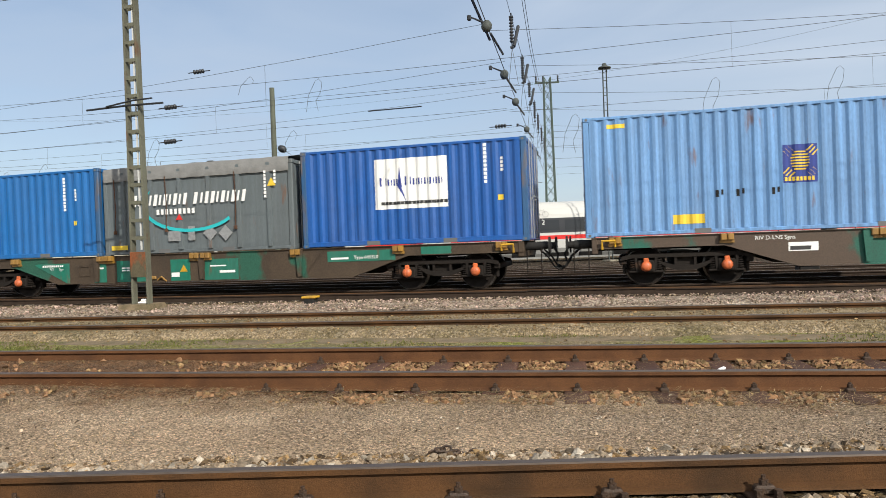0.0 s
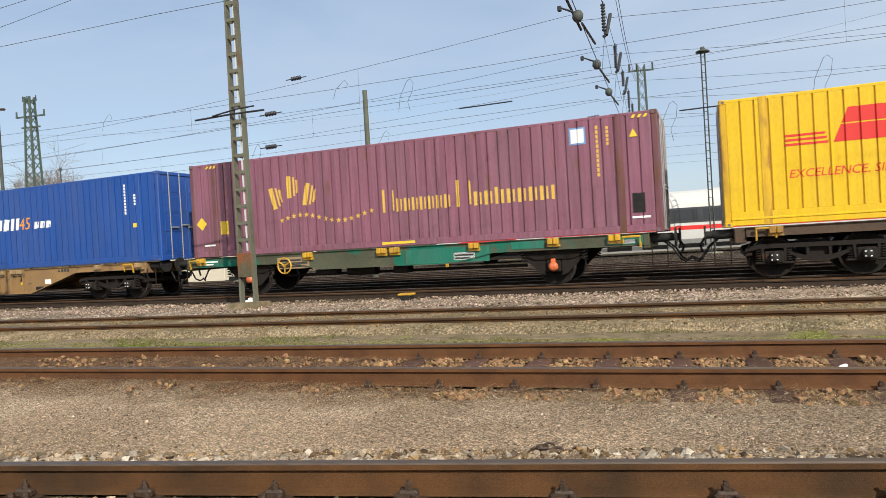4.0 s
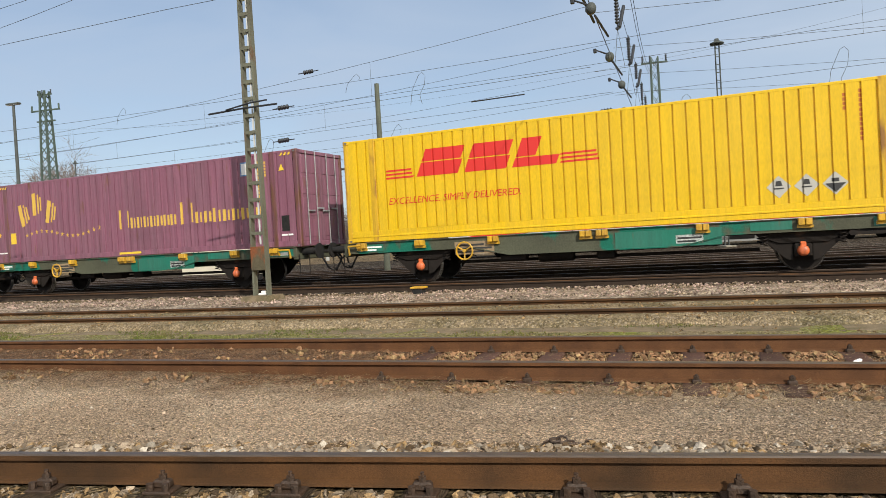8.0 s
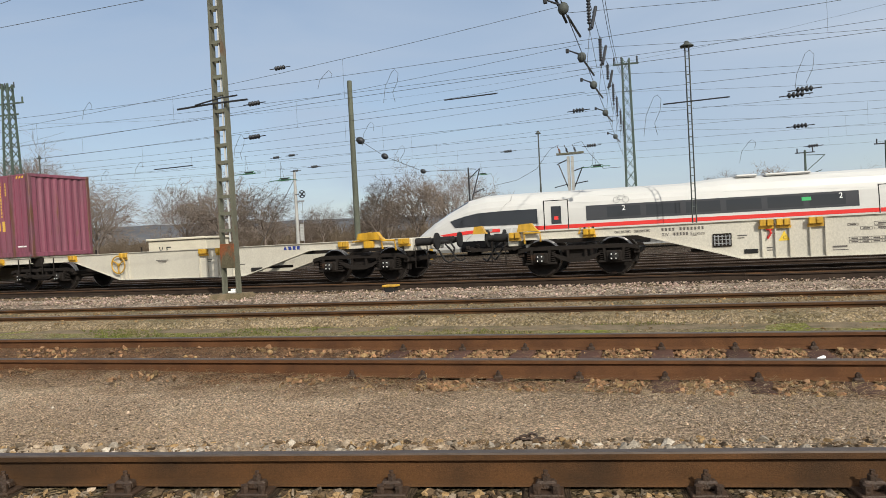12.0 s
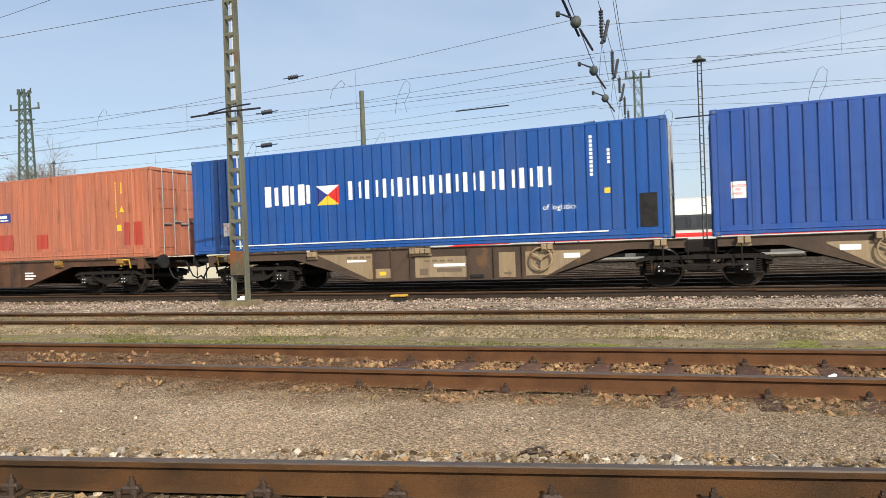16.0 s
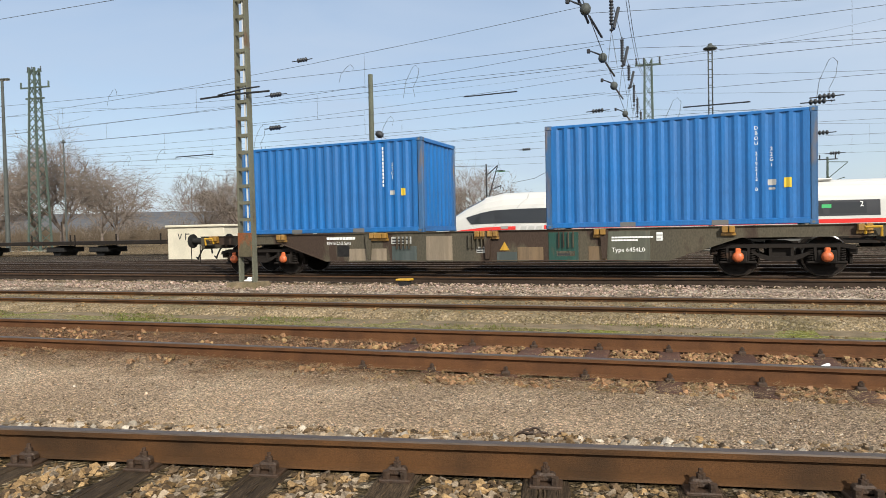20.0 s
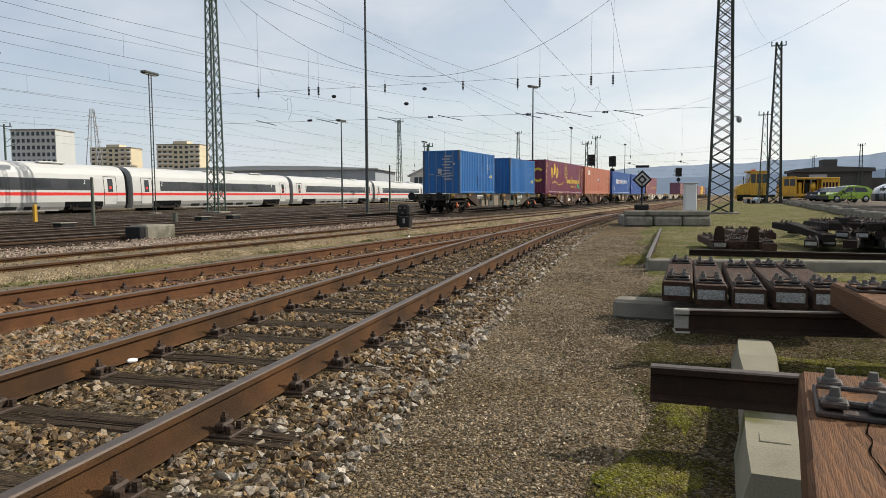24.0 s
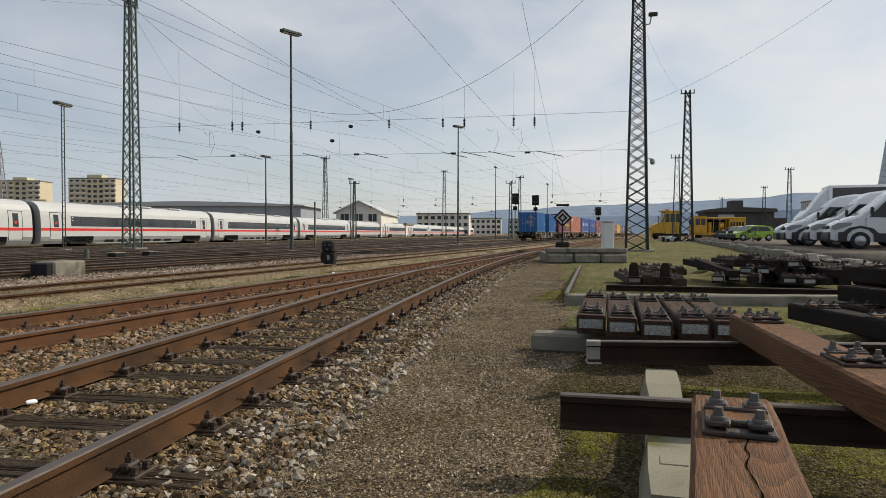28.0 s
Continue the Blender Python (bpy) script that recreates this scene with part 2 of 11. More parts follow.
def plain(name, rgb, rough=0.6, metal=0.0, emit=0.0):
    m = bpy.data.materials.new(name)
    m.use_nodes = True
    b = m.node_tree.nodes["Principled BSDF"]
    b.inputs["Base Color"].default_value = (*rgb, 1)
    b.inputs["Roughness"].default_value, b.inputs["Metallic"].default_value = rough, metal
    if emit:
        b.inputs["Emission Color"].default_value, b.inputs["Emission Strength"].default_value = (*rgb, 1), emit
    return m


RUST_RAIL = material("rusty_rail_steel", (0.105, 0.05, 0.02), 0.75, 0.05, (0.045, 0.026, 0.014), 2.2, 0.9, 120, 0.3, 0.08, 150)
RED_RAIL = material("red_rust_rail_steel", (0.13, 0.06, 0.027), 0.8, 0.05, (0.08, 0.038, 0.02), 4, 0.8, 120, 0.3, 0.08, 150)
RAIL_TOP = material("worn_rail_top", (0.105, 0.078, 0.06), 0.48, 0.4, (0.06, 0.042, 0.03), 6, 0.7, 150, 0.2, 0.02, 100, (1, 8, 8))
DARK_RAIL = material("oily_rail_steel", (0.05, 0.034, 0.024), 0.72, 0.1, (0.028, 0.02, 0.016), 5, 0.7, 100, 0.3, 0.05, 120)
SLEEPER = material("old_oak_sleeper", (0.088, 0.06, 0.036), 0.9, 0, (0.03, 0.021, 0.013), 4, 0.9, 26, 0.7, 0.5, 14, (10, 0.6, 8), per_object=0.3)
STEEL_TIE = material("rusty_steel_sleeper", (0.095, 0.05, 0.036), 0.7, 0, (0.06, 0.034, 0.026), 6, 0.8, 90, 0.3, 0.1, 90, per_object=0.25)
BOLT = material("greased_bolt_iron", (0.045, 0.028, 0.018), 0.6, 0.2, (0.075, 0.04, 0.021), 20, 0.7, 90, 0.3, 0.1, 90)
GALV = material("galvanised_steel", (0.42, 0.43, 0.43), 0.45, 0.6, (0.3, 0.3, 0.3), 12, 0.7, 80, 0.2, 0.04, 60)
MAST = material("grey_green_mast_paint", (0.145, 0.148, 0.112), 0.6, 0.0, (0.105, 0.1, 0.074), 3, 0.8, 60, 0.25, 0.05, 60, (1, 1, 0.4), (0.13, 0.07, 0.04), 3.5, (0.6, 0.72))
RUSTPLATE = material("rusty_olive_plate", (0.11, 0.095, 0.06), 0.8, 0, (0.07, 0.06, 0.04), 4, 0.8, 60, 0.3, 0.08, 60, (1, 1, 0.6), (0.2, 0.07, 0.03), 2.5, (0.48, 0.56))
FAR_MAST = material("far_mast_green", (0.085, 0.115, 0.095), 0.7, 0, (0.06, 0.08, 0.07), 2, 0.6, 40, 0.2, 0, 40)
# darker copy of the mast green, for ironwork seen on its shaded side
SHADED_MAST = material("shaded_mast_green", (0.045, 0.055, 0.046), 0.75, 0, (0.032, 0.038, 0.033), 2, 0.6, 40, 0.2, 0, 40)
LAMP_MAST = material("lamp_mast_grey", (0.09, 0.1, 0.095), 0.6, 0.1, (0.06, 0.065, 0.06), 2, 0.6, 40, 0.2, 0, 40)
for old_paint in (MAST, FAR_MAST, SHADED_MAST, LAMP_MAST):
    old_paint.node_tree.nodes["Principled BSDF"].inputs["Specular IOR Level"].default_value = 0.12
WIRE = plain("weathered_copper_wire", (0.07, 0.075, 0.075), 0.6, 0.3)
INSUL = plain("dark_glazed_insulator", (0.018, 0.02, 0.024), 0.5)
CONC = material("weathered_concrete", (0.27, 0.245, 0.195), 0.9, 0, (0.17, 0.155, 0.125), 4, 0.8, 120, 0.25, 0.15, 80, (1, 1, 1), (0.12, 0.12, 0.08), 2.0, (0.55, 0.7))
TROUGH = material("soiled_trough_concrete", (0.215, 0.165, 0.105), 0.95, 0, (0.14, 0.11, 0.07), 5, 0.8, 110, 0.4, 0.12, 70, (1, 1, 1), (0.12, 0.1, 0.055), 2.6, (0.5, 0.66))
CONC_NEW = material("pale_cast_concrete", (0.36, 0.34, 0.29), 0.85, 0, (0.26, 0.24, 0.2), 5, 0.7, 140, 0.2, 0.08, 110)
BLACK = material("black_iron", (0.018, 0.018, 0.018), 0.75, 0.0, (0.035, 0.032, 0.03), 6, 0.6, 80, 0.3, 0.04, 60)
UNDER = material("brake_dust_iron", (0.022, 0.018, 0.0155), 0.8, 0.1, (0.018, 0.015, 0.013), 4, 0.8, 60, 0.3, 0.08, 50, (1, 1, 1), (0.09, 0.05, 0.03), 3, (0.62, 0.8))
TREAD = material("polished_wheel_tread", (0.35, 0.33, 0.31), 0.3, 0.9, (0.25, 0.23, 0.22), 8, 0.6, 60, 0.15, 0.0, 60)
YELLOW = paint("yellow_fitting_paint", (0.66, 0.37, 0.02))
ORANGE = paint("orange_axlebox_cover", (0.75, 0.16, 0.04))
WHITE = plain("white_lettering", (0.78, 0.78, 0.76), 0.6)
GREYTXT = plain("grey_lettering", (0.4, 0.4, 0.38), 0.6)
BLACKTXT = plain("black_lettering", (0.03, 0.03, 0.03), 0.6)
YELTXT = plain("yellow_lettering", (0.72, 0.50, 0.04), 0.6)
GOLDTXT = plain("faded_gold_lettering", (0.62, 0.40, 0.07), 0.7)
REDTXT = plain("red_lettering", (0.60, 0.025, 0.02), 0.6)
ORTXT = plain("orange_lettering", (0.85, 0.33, 0.03), 0.6)
TEALTXT = plain("turquoise_lettering", (0.02, 0.42, 0.45), 0.6)
GREENTXT = plain("green_sticker", (0.02, 0.35, 0.10), 0.5)
NAVYTXT = plain("navy_lettering", (0.02, 0.04, 0.22), 0.6)

# ---- levels and the goods train's line ----
RAIL_UP = 0.20          # rail head over the ground; z = 0 is the rail head
GROUND = -RAIL_UP
HALF = 1.22             # half a container's width


def face_y(x):
    """Line of the goods train's near flank."""
    x = min(max(x, -30.0), 40.0)
    return 16.846 - 0.01185 * x + 0.000561 * x * x


def train_y(x):
    """Middle of the goods train's track."""
    y = face_y(x) + HALF
    if x > 40:
        y += (x - 40) * 0.033
    if x < -30:
        y += (-30 - x) * 0.0455
    return y



# ---- ground and tracks ----
def ground_mat(name, cols, scales, bump=0.5, bscale=40.0, stones=0.0, stone_scale=22.0, rough=0.95, toward=None, along=None):
    """Loose ground: three colours mixed in patches, pebbles of uneven tone, the shade in their gaps painted in.
    toward: (slope, level, near, far, colour, colour) stains the ground near a track with its rust; along: (x0, x1,
    colour) changes it slowly."""
    m = bpy.data.materials.new(name)
    m.use_nodes = True
    n, l = m.node_tree.nodes, m.node_tree.links
    bs = n["Principled BSDF"]
    bs.inputs["Roughness"].default_value = rough
    bs.inputs["Specular IOR Level"].default_value = 0.04
    tc = n.new("ShaderNodeTexCoord")

    def tex(s, d=5.0):
        t = n.new("ShaderNodeTexNoise")
        t.inputs["Scale"].default_value, t.inputs["Detail"].default_value = s, d
        l.new(tc.outputs["Object"], t.inputs["Vector"])
        return t.outputs["Fac"]

    def rng(src, lo, hi, a=0.0, b=1.0):
        r = n.new("ShaderNodeMapRange")
        for k, v in (("From Min", lo), ("From Max", hi), ("To Min", a), ("To Max", b)):
            r.inputs[k].default_value = v
        l.new(src, r.inputs["Value"])
        return r.outputs[0]

    def calc(kind, a, b):
        x = n.new("ShaderNodeMath")
        x.operation = kind
        for sock, val in ((x.inputs[0], a), (x.inputs[1], b)):
            if isinstance(val, float):
                sock.default_value = val
            else:
                l.new(val, sock)
        return x.outputs[0]

    def mix(a, b, fac, kind="MIX"):
        x = n.new("ShaderNodeMix")
        x.data_type, x.blend_type = "RGBA", kind
        for sock, val in ((x.inputs[6], a), (x.inputs[7], b), (x.inputs[0], fac)):
            if isinstance(val, tuple):
                sock.default_value = (*val, 1)
            elif isinstance(val, float):
                sock.default_value = val
            else:
                l.new(val, sock)
        return x.outputs[2]

    def times(col, value):
        g = n.new("ShaderNodeCombineColor")
        for i in range(3):
            l.new(value, g.inputs[i])
        return mix(col, g.outputs[0], 1.0, "MULTIPLY")

    def pebbles(scale):
        vo = n.new("ShaderNodeTexVoronoi")
        vo.inputs["Scale"].default_value = scale
        l.new(tc.outputs["Object"], vo.inputs["Vector"])
        bw = n.new("ShaderNodeSeparateColor")
        l.new(vo.outputs["Color"], bw.inputs[0])
        return vo.outputs["Distance"], bw.outputs[0], bw.outputs[1]

    col = mix(cols[0], cols[1], rng(tex(scales[0]), 0.4, 0.6))
    col = mix(col, cols[2], rng(tex(scales[1], 6), 0.5, 0.64))
    pos = n.new("ShaderNodeSeparateXYZ")
    l.new(tc.outputs["Object"], pos.inputs[0])
    if along:
        x = calc("ADD", pos.outputs[0], rng(tex(0.7, 6), 0.3, 0.7, -2.0, 2.0))
        col = mix(col, along[2], rng(x, along[0], along[1]))
    if toward:
        slope, level, near, far, c1, c2 = toward
        d = calc("SUBTRACT", calc("SUBTRACT", pos.outputs[1], calc("MULTIPLY", pos.outputs[0], slope)), level)
        d = calc("ADD", calc("ABSOLUTE", d, 0.0), rng(tex(1.6, 8), 0.3, 0.7, -0.35, 0.35))
        col = mix(col, mix(c1, c2, rng(tex(5.0, 6), 0.42, 0.6)), rng(d, near, far, 1.0, 0.0))
    dist, tint, hue = pebbles(stone_scale)
    dist2, tint2, _ = pebbles(stone_scale * 2.3)
    col = mix(col, mix(col, (0.36, 0.31, 0.25), 0.3), rng(hue, 0.6, 0.85))
    col = times(col, rng(tint, 0, 1, 1 - stones, 1 + stones))
    col = times(col, rng(tint2, 0, 1, 1 - stones * 0.6, 1 + stones * 0.6))
    # shade between pebbles and light on their crowns, put into the colour
    col = times(col, rng(dist, 0.3, 0.8, 1.12, 1.0 - 0.8 * stones))
    col = times(col, rng(tex(160, 2), 0.3, 0.7, 0.75, 1.2))
    l.new(col, bs.inputs["Base Color"])
    bn = n.new("ShaderNodeBump")
    bn.inputs["Strength"].default_value, bn.inputs["Distance"].default_value = min(1, bump), 0.03
    h = calc("ADD", tex(bscale, 3), rng(dist, 0, 0.6, 1, 0))
    l.new(calc("ADD", h, rng(dist2, 0, 0.6, 0.45, 0)), bn.inputs["Height"])
    l.new(bn.outputs[0], bs.inputs["Normal"])
    return m


RUST_NEAR = (0.0568, 7.03, 0.95, 1.55, (0.29, 0.16, 0.085), (0.19, 0.105, 0.058))
EARTH = ground_mat("dusty_gravel_ground", ((0.65, 0.48, 0.325), (0.5, 0.365, 0.245), (0.7, 0.535, 0.37)), (0.5, 1.3), 1.0, 90, 0.55, 62, toward=RUST_NEAR, along=(-2.0, 4.0, (0.29, 0.225, 0.165)))
PATH_GRAVEL = ground_mat("brown_path_gravel", ((0.22, 0.158, 0.088), (0.15, 0.107, 0.058), (0.275, 0.205, 0.124)), (0.5, 1.3), 1.0, 60, 0.55, 45)
FAR_EARTH = ground_mat("yard_ground", ((0.16, 0.13, 0.10), (0.12, 0.10, 0.08), (0.2, 0.165, 0.13)), (0.06, 0.3), 0.4, 12, 0.2, 9)
# bed under loose stones: dark grit, darkened also for the shaded crevices
BALLAST = ground_mat("grey_brown_ballast", ((0.11, 0.078, 0.04), (0.07, 0.052, 0.028), (0.15, 0.11, 0.06)), (0.7, 2.2), 1.0, 14, 0.6, 20)
RUST_BALLAST = ground_mat("rusty_ballast", ((0.19, 0.1, 0.05), (0.12, 0.064, 0.035), (0.26, 0.16, 0.09)), (0.7, 2.2), 0.8, 50, 0.6, 30)
PINK_BALLAST = ground_mat("mixed_bank_ballast", ((0.33, 0.255, 0.19), (0.23, 0.18, 0.135), (0.45, 0.37, 0.285)), (0.5, 1.5), 1.0, 12, 0.45, 16)
# ballast colour lowered to carry the shadow under and behind the train
SHADOW_BALLAST = ground_mat("shadow_dark_ballast", ((0.034, 0.025, 0.017), (0.02, 0.015, 0.011), (0.058, 0.042, 0.027)), (0.3, 1.2), 0.9, 12, 0.5, 11)
MOSS = ground_mat("mossy_gravel", ((0.26, 0.205, 0.12), (0.19, 0.205, 0.04), (0.25, 0.2, 0.115)), (0.55, 1.6), 0.9, 30, 0.4, 30)
BURIED = ground_mat("trodden_brown_gravel", ((0.26, 0.195, 0.115), (0.18, 0.145, 0.08), (0.32, 0.245, 0.15)), (0.6, 1.6), 0.8, 30, 0.4, 30)
GREEN_MOSS = ground_mat("bright_green_moss", ((0.17, 0.165, 0.022), (0.215, 0.19, 0.04), (0.13, 0.1, 0.035)), (2.5, 6.0), 1.0, 70, 0.4, 60)
TURF = ground_mat("thin_spring_turf", ((0.185, 0.165, 0.062), (0.125, 0.13, 0.036), (0.23, 0.185, 0.095)), (0.35, 1.3), 0.9, 30, 0.4, 28)
SOIL = ground_mat("dark_mossy_soil", ((0.105, 0.072, 0.04), (0.1, 0.082, 0.022), (0.15, 0.108, 0.062)), (0.9, 2.6), 1.0, 50, 0.6, 55)


def sheet(name, pts, mat, label, category):
    s = Shape()
    s.face([(x, y, GROUND) for x, y in pts])
    return tagged(part(name, s, mat), label, category, kind="structure")


def strip(name, mid, half_a, half_b, x0, x1, z, mat, label, step=0.5, wob=0.12, seed=1.0, crown=0.0, cross=4, skirt=0.15):
    """A bed of loose ground along a line, with wavering edges that run out into the ground."""
    s = Shape()
    n = int((x1 - x0) / step)
    rows = []
    for i in range(n + 1):
        x = lerp(x0, x1, i / n)
        a = half_a + wob * noise.noise((x * 0.6, seed, 0)) * 2
        b = half_b + wob * noise.noise((x * 0.6, seed + 9, 0)) * 2
        row = [(x, mid(x) - a - skirt, GROUND - 0.03)]
        for k in range(cross + 1):
            y = lerp(-a, b, k / cross)
            row.append((x, mid(x) + y, GROUND + (z(x) if callable(z) else z) + crown * (1 - abs(2 * k / cross - 1)) + 0.012 * noise.noise((x * 1.7, y * 1.7, seed))))
        row.append((x, mid(x) + b + skirt, GROUND - 0.03))
        rows.append(row)
    w = len(rows[0])
    v = [p for r in rows for p in r]
    s.mesh(v, [(i * w + k, (i + 1) * w + k, (i + 1) * w + k + 1, i * w + k + 1) for i in range(n) for k in range(w - 1)], 0, True)
    return tagged(part(name, s, mat), label, "ground", kind="structure")


s = Shape()
xs = [-2500, -600, -120, -60, -40, -30, -22, -16, -12, -9, -7, -5, -3, -1, 1, 3, 5, 7, 9, 11, 14, 18, 24, 32, 45, 70, 120, 300, 800, 2500]
ys = [-2500, -400, -60, -30, -16, -9, -6, -4, -2, 0, 2, 4, 6, 8, 10, 12, 15, 20, 30, 60, 150, 600, 2500]
s.mesh([(x, y, GROUND) for x in xs for y in ys], [(i * len(ys) + k, (i + 1) * len(ys) + k, (i + 1) * len(ys) + k + 1, i * len(ys) + k + 1) for i in range(len(xs) - 1) for k in range(len(ys) - 1)])
tagged(part("ground", s, PATH_GRAVEL), "brown gravel ground of the rail yard", "ground", kind="structure")


def near_mid(x):
    """Middle of the nearest track: straight, then curving into the second one."""
    if x < 10:
        return 3.02 + 0.2 * x
    if x < 46.4:
        d = x - 10
        return 5.02 + 0.2 * d - 0.143 / 36.4 * d * d / 2
    return second_mid(x)


def second_mid(x):
    return 7.03 + 0.0568 * x


def third_mid(x):
    return 11.23 + 0.0437 * x


def express_mid(x):
    return 43.29 + 0.1986 * x - 0.0000443 * x * x


def between(k):
    """Middle of a track between the goods train (k = 0) and the express (k = 1)."""
    return lambda x: lerp(train_y(x), express_mid(x), k)


def rail(mid, off, x0, x1, step, z=0.0):
    """A flat-bottomed rail: foot, web and head."""
    prof = [(-0.065, -0.172), (0.065, -0.172), (0.062, -0.158), (0.012, -0.145), (0.009, -0.05), (0.036, -0.038), (0.036, -0.008), (0.028, 0.0), (-0.028, 0.0), (-0.036, -0.008), (-0.036, -0.038), (-0.009, -0.05), (-0.012, -0.145), (-0.062, -0.158)]
    n = max(1, int((x1 - x0) / step))
    s, m = Shape(), len(prof)
    v = []
    for i in range(n + 1):
        x = lerp(x0, x1, i / n)
        a = math.atan((mid(x + 0.5) - mid(x - 0.5)))
        c = (x - math.sin(a) * off, mid(x) + math.cos(a) * off)
        v += [(c[0] - math.sin(a) * y, c[1] + math.cos(a) * y, h + z) for y, h in prof]
    top = {6, 7, 8}
    side = [(i * m + k, (i + 1) * m + k, (i + 1) * m + (k + 1) % m, i * m + (k + 1) % m) for i in range(n) for k in range(m) if k not in top]
    s.mesh(v, side, 0)
    s.mesh(v, [(i * m + k, (i + 1) * m + k, (i + 1) * m + (k + 1) % m, i * m + (k + 1) % m) for i in range(n) for k in top], 1)
    s.mesh(v, [tuple(range(m)), tuple(range(n * m, n * m + m))[::-1]], 0)
    return s


def chair_mesh():
    """Ribbed plate with clips and two big bolts beside the rail foot."""
    s = Shape().bev(-0.09, 0.09, -0.19, 0.19, -0.19, -0.168, 0.006)
    for y in (-0.105, 0.105):
        s.bev(-0.055, 0.055, y - 0.03, y + 0.03, -0.168, -0.118, 0.012)
        s.cyl((0, y, -0.118), (0, y, -0.092), 0.024, 6)
        s.cyl((0, y, -0.092), (0, y, -0.068), 0.013, 6)
        s.cyl((-0.05, y * 1.55, -0.168), (-0.05, y * 1.55, -0.125), 0.022, 6)
        s.cyl((0.05, y * 1.55, -0.168), (0.05, y * 1.55, -0.125), 0.022, 6)
    return s.data("rail_chair", BOLT)


CHAIR = chair_mesh()


def clip_mesh():
    """Two small clamps with bolts, one at each side of the rail foot."""
    s = Shape()
    for y in (-0.085, 0.085):
        s.bev(-0.04, 0.04, y - 0.03, y + 0.03, -0.185, -0.135, 0.012)
        s.cyl((0, y, -0.135), (0, y, -0.105), 0.024, 6).cyl((0, y, -0.105), (0, y, -0.092), 0.012, 6)
    return s.data("rail_clip", BOLT)


CLIP = clip_mesh()


def sleeper_mesh(seed, steel=False, near=1.25):
    rnd = random.Random(seed)
    if steel:
        s = Shape().prism([(-0.14, -0.25), (-0.115, -0.178), (-0.09, -0.171), (0.09, -0.171), (0.115, -0.178), (0.14, -0.25)], 1, -near, 1.25)
        return s.data("sleeper", STEEL_TIE)
    s = Shape()
    n = 10
    v = []
    cut = [rnd.uniform(0.004, 0.022) for _ in range(3)]
    at = sorted(rnd.uniform(-0.09, 0.09) for _ in range(3))
    for i in range(n + 1):
        y = lerp(-1.3, 1.3, i / n)
        a, b, c = (rnd.uniform(-0.008, 0.008) for _ in range(3))
        row = [(-0.13 + a, y, -0.3), (-0.13 + a, y, -0.2 + b), (-0.118 + a, y, -0.186 + b)]
        for g, d in zip(at, cut):
            deep = d * (0.3 + 0.7 * abs(math.sin(i * 0.8 + 40 * g))) * (1.5 if i in (0, n) else 1.0)
            row += [(g + c * 0.5 - 0.006, y, -0.184 + c * 0.4), (g + c * 0.5, y, -0.184 - deep), (g + c * 0.5 + 0.007, y, -0.185 + b * 0.4)]
        v += row + [(0.118 + c, y, -0.186 + c), (0.13 + c, y, -0.2 + c), (0.13 + c, y, -0.3)]
    m = len(v) // (n + 1)
    s.mesh(v, [(i * m + k, (i + 1) * m + k, (i + 1) * m + k + 1, i * m + k + 1) for i in range(n) for k in range(m - 1)])
    s.mesh(v, [tuple(range(m))[::-1], tuple(range(n * m, n * m + m))])
    return s.data("sleeper", SLEEPER)


WOOD_TIES = [sleeper_mesh(k) for k in range(5)]
STEEL_TIES = [sleeper_mesh(9, True)]
SHORT_TIES = [sleeper_mesh(9, True, 0.86)]


def track(mid, x0, x1, name, label, ties=None, tie_x=(0, 0), mats=None, step=1.0, z=0.0, far=True, chairs=-99.0, clips=False):
    """Two rails on sleepers. tie_x: the places of the sleepers that are pieces of their own."""
    t = thing(name, label, "railway track", kind="structure")
    mats = mats or [RUST_RAIL, RAIL_TOP]
    for off in (-0.7525, 0.7525):
        part("rail", rail(mid, off, x0, x1, step, z), mats, t)
    if ties:
        for k, x in enumerate(tie_x):
            a = math.degrees(math.atan(mid(x + 0.5) - mid(x - 0.5)))
            m = pose(x, mid(x), z, 0, 0, a + 1.5 * noise.noise((x * 3.1, 4.0, 0)))
            part("sleeper", (SHORT_TIES if clips and x < -0.6 else ties)[k % len(ties)], None, t, at=m)
            if x > chairs:
                for off in (-0.7525, 0.7525):
                    part("rail_clip" if clips else "rail_chair", CLIP if clips else CHAIR, None, t, at=m @ pose(0, off, 0))
    if far:
        s = Shape()
        x = x0
        while x < x1:
            if not (ties and tie_x[0] - 0.4 < x < tie_x[-1] + 0.2) and -140 < x < 220:
                m = pose(x, mid(x), z, 0, 0, math.degrees(math.atan(mid(x + 0.5) - mid(x - 0.5))))
                b = Shape().box(-0.13, 0.13, -1.25, 1.25, -0.28, -0.192).move(m)
                s.mesh(b.v, b.f)
            x += 0.65
        if s.v:
            tagged(part("far_sleepers", s, ties[0].materials[0] if ties else SLEEPER, t), kind="stuff")
    return t

# ---- the goods train ----
def run(t):
    """How far the train has gone at t seconds."""
    return 12.733 * t - 0.0014 * (t - 14) ** 2


MOVERS, WHEELS = [], []


def rolling(ob, u, z=0.0):
    """Marks a thing of the train: u is its middle along the train."""
    MOVERS.append((ob, u, z))
    ob.matrix_basis = train_pose(u, z, 0.0)
    return ob


def train_pose(u, z, t):
    x = u + run(t)
    return pose(x, train_y(x), z, 0, 0, math.degrees(math.atan((train_y(x + 1) - train_y(x - 1)) / 2)))


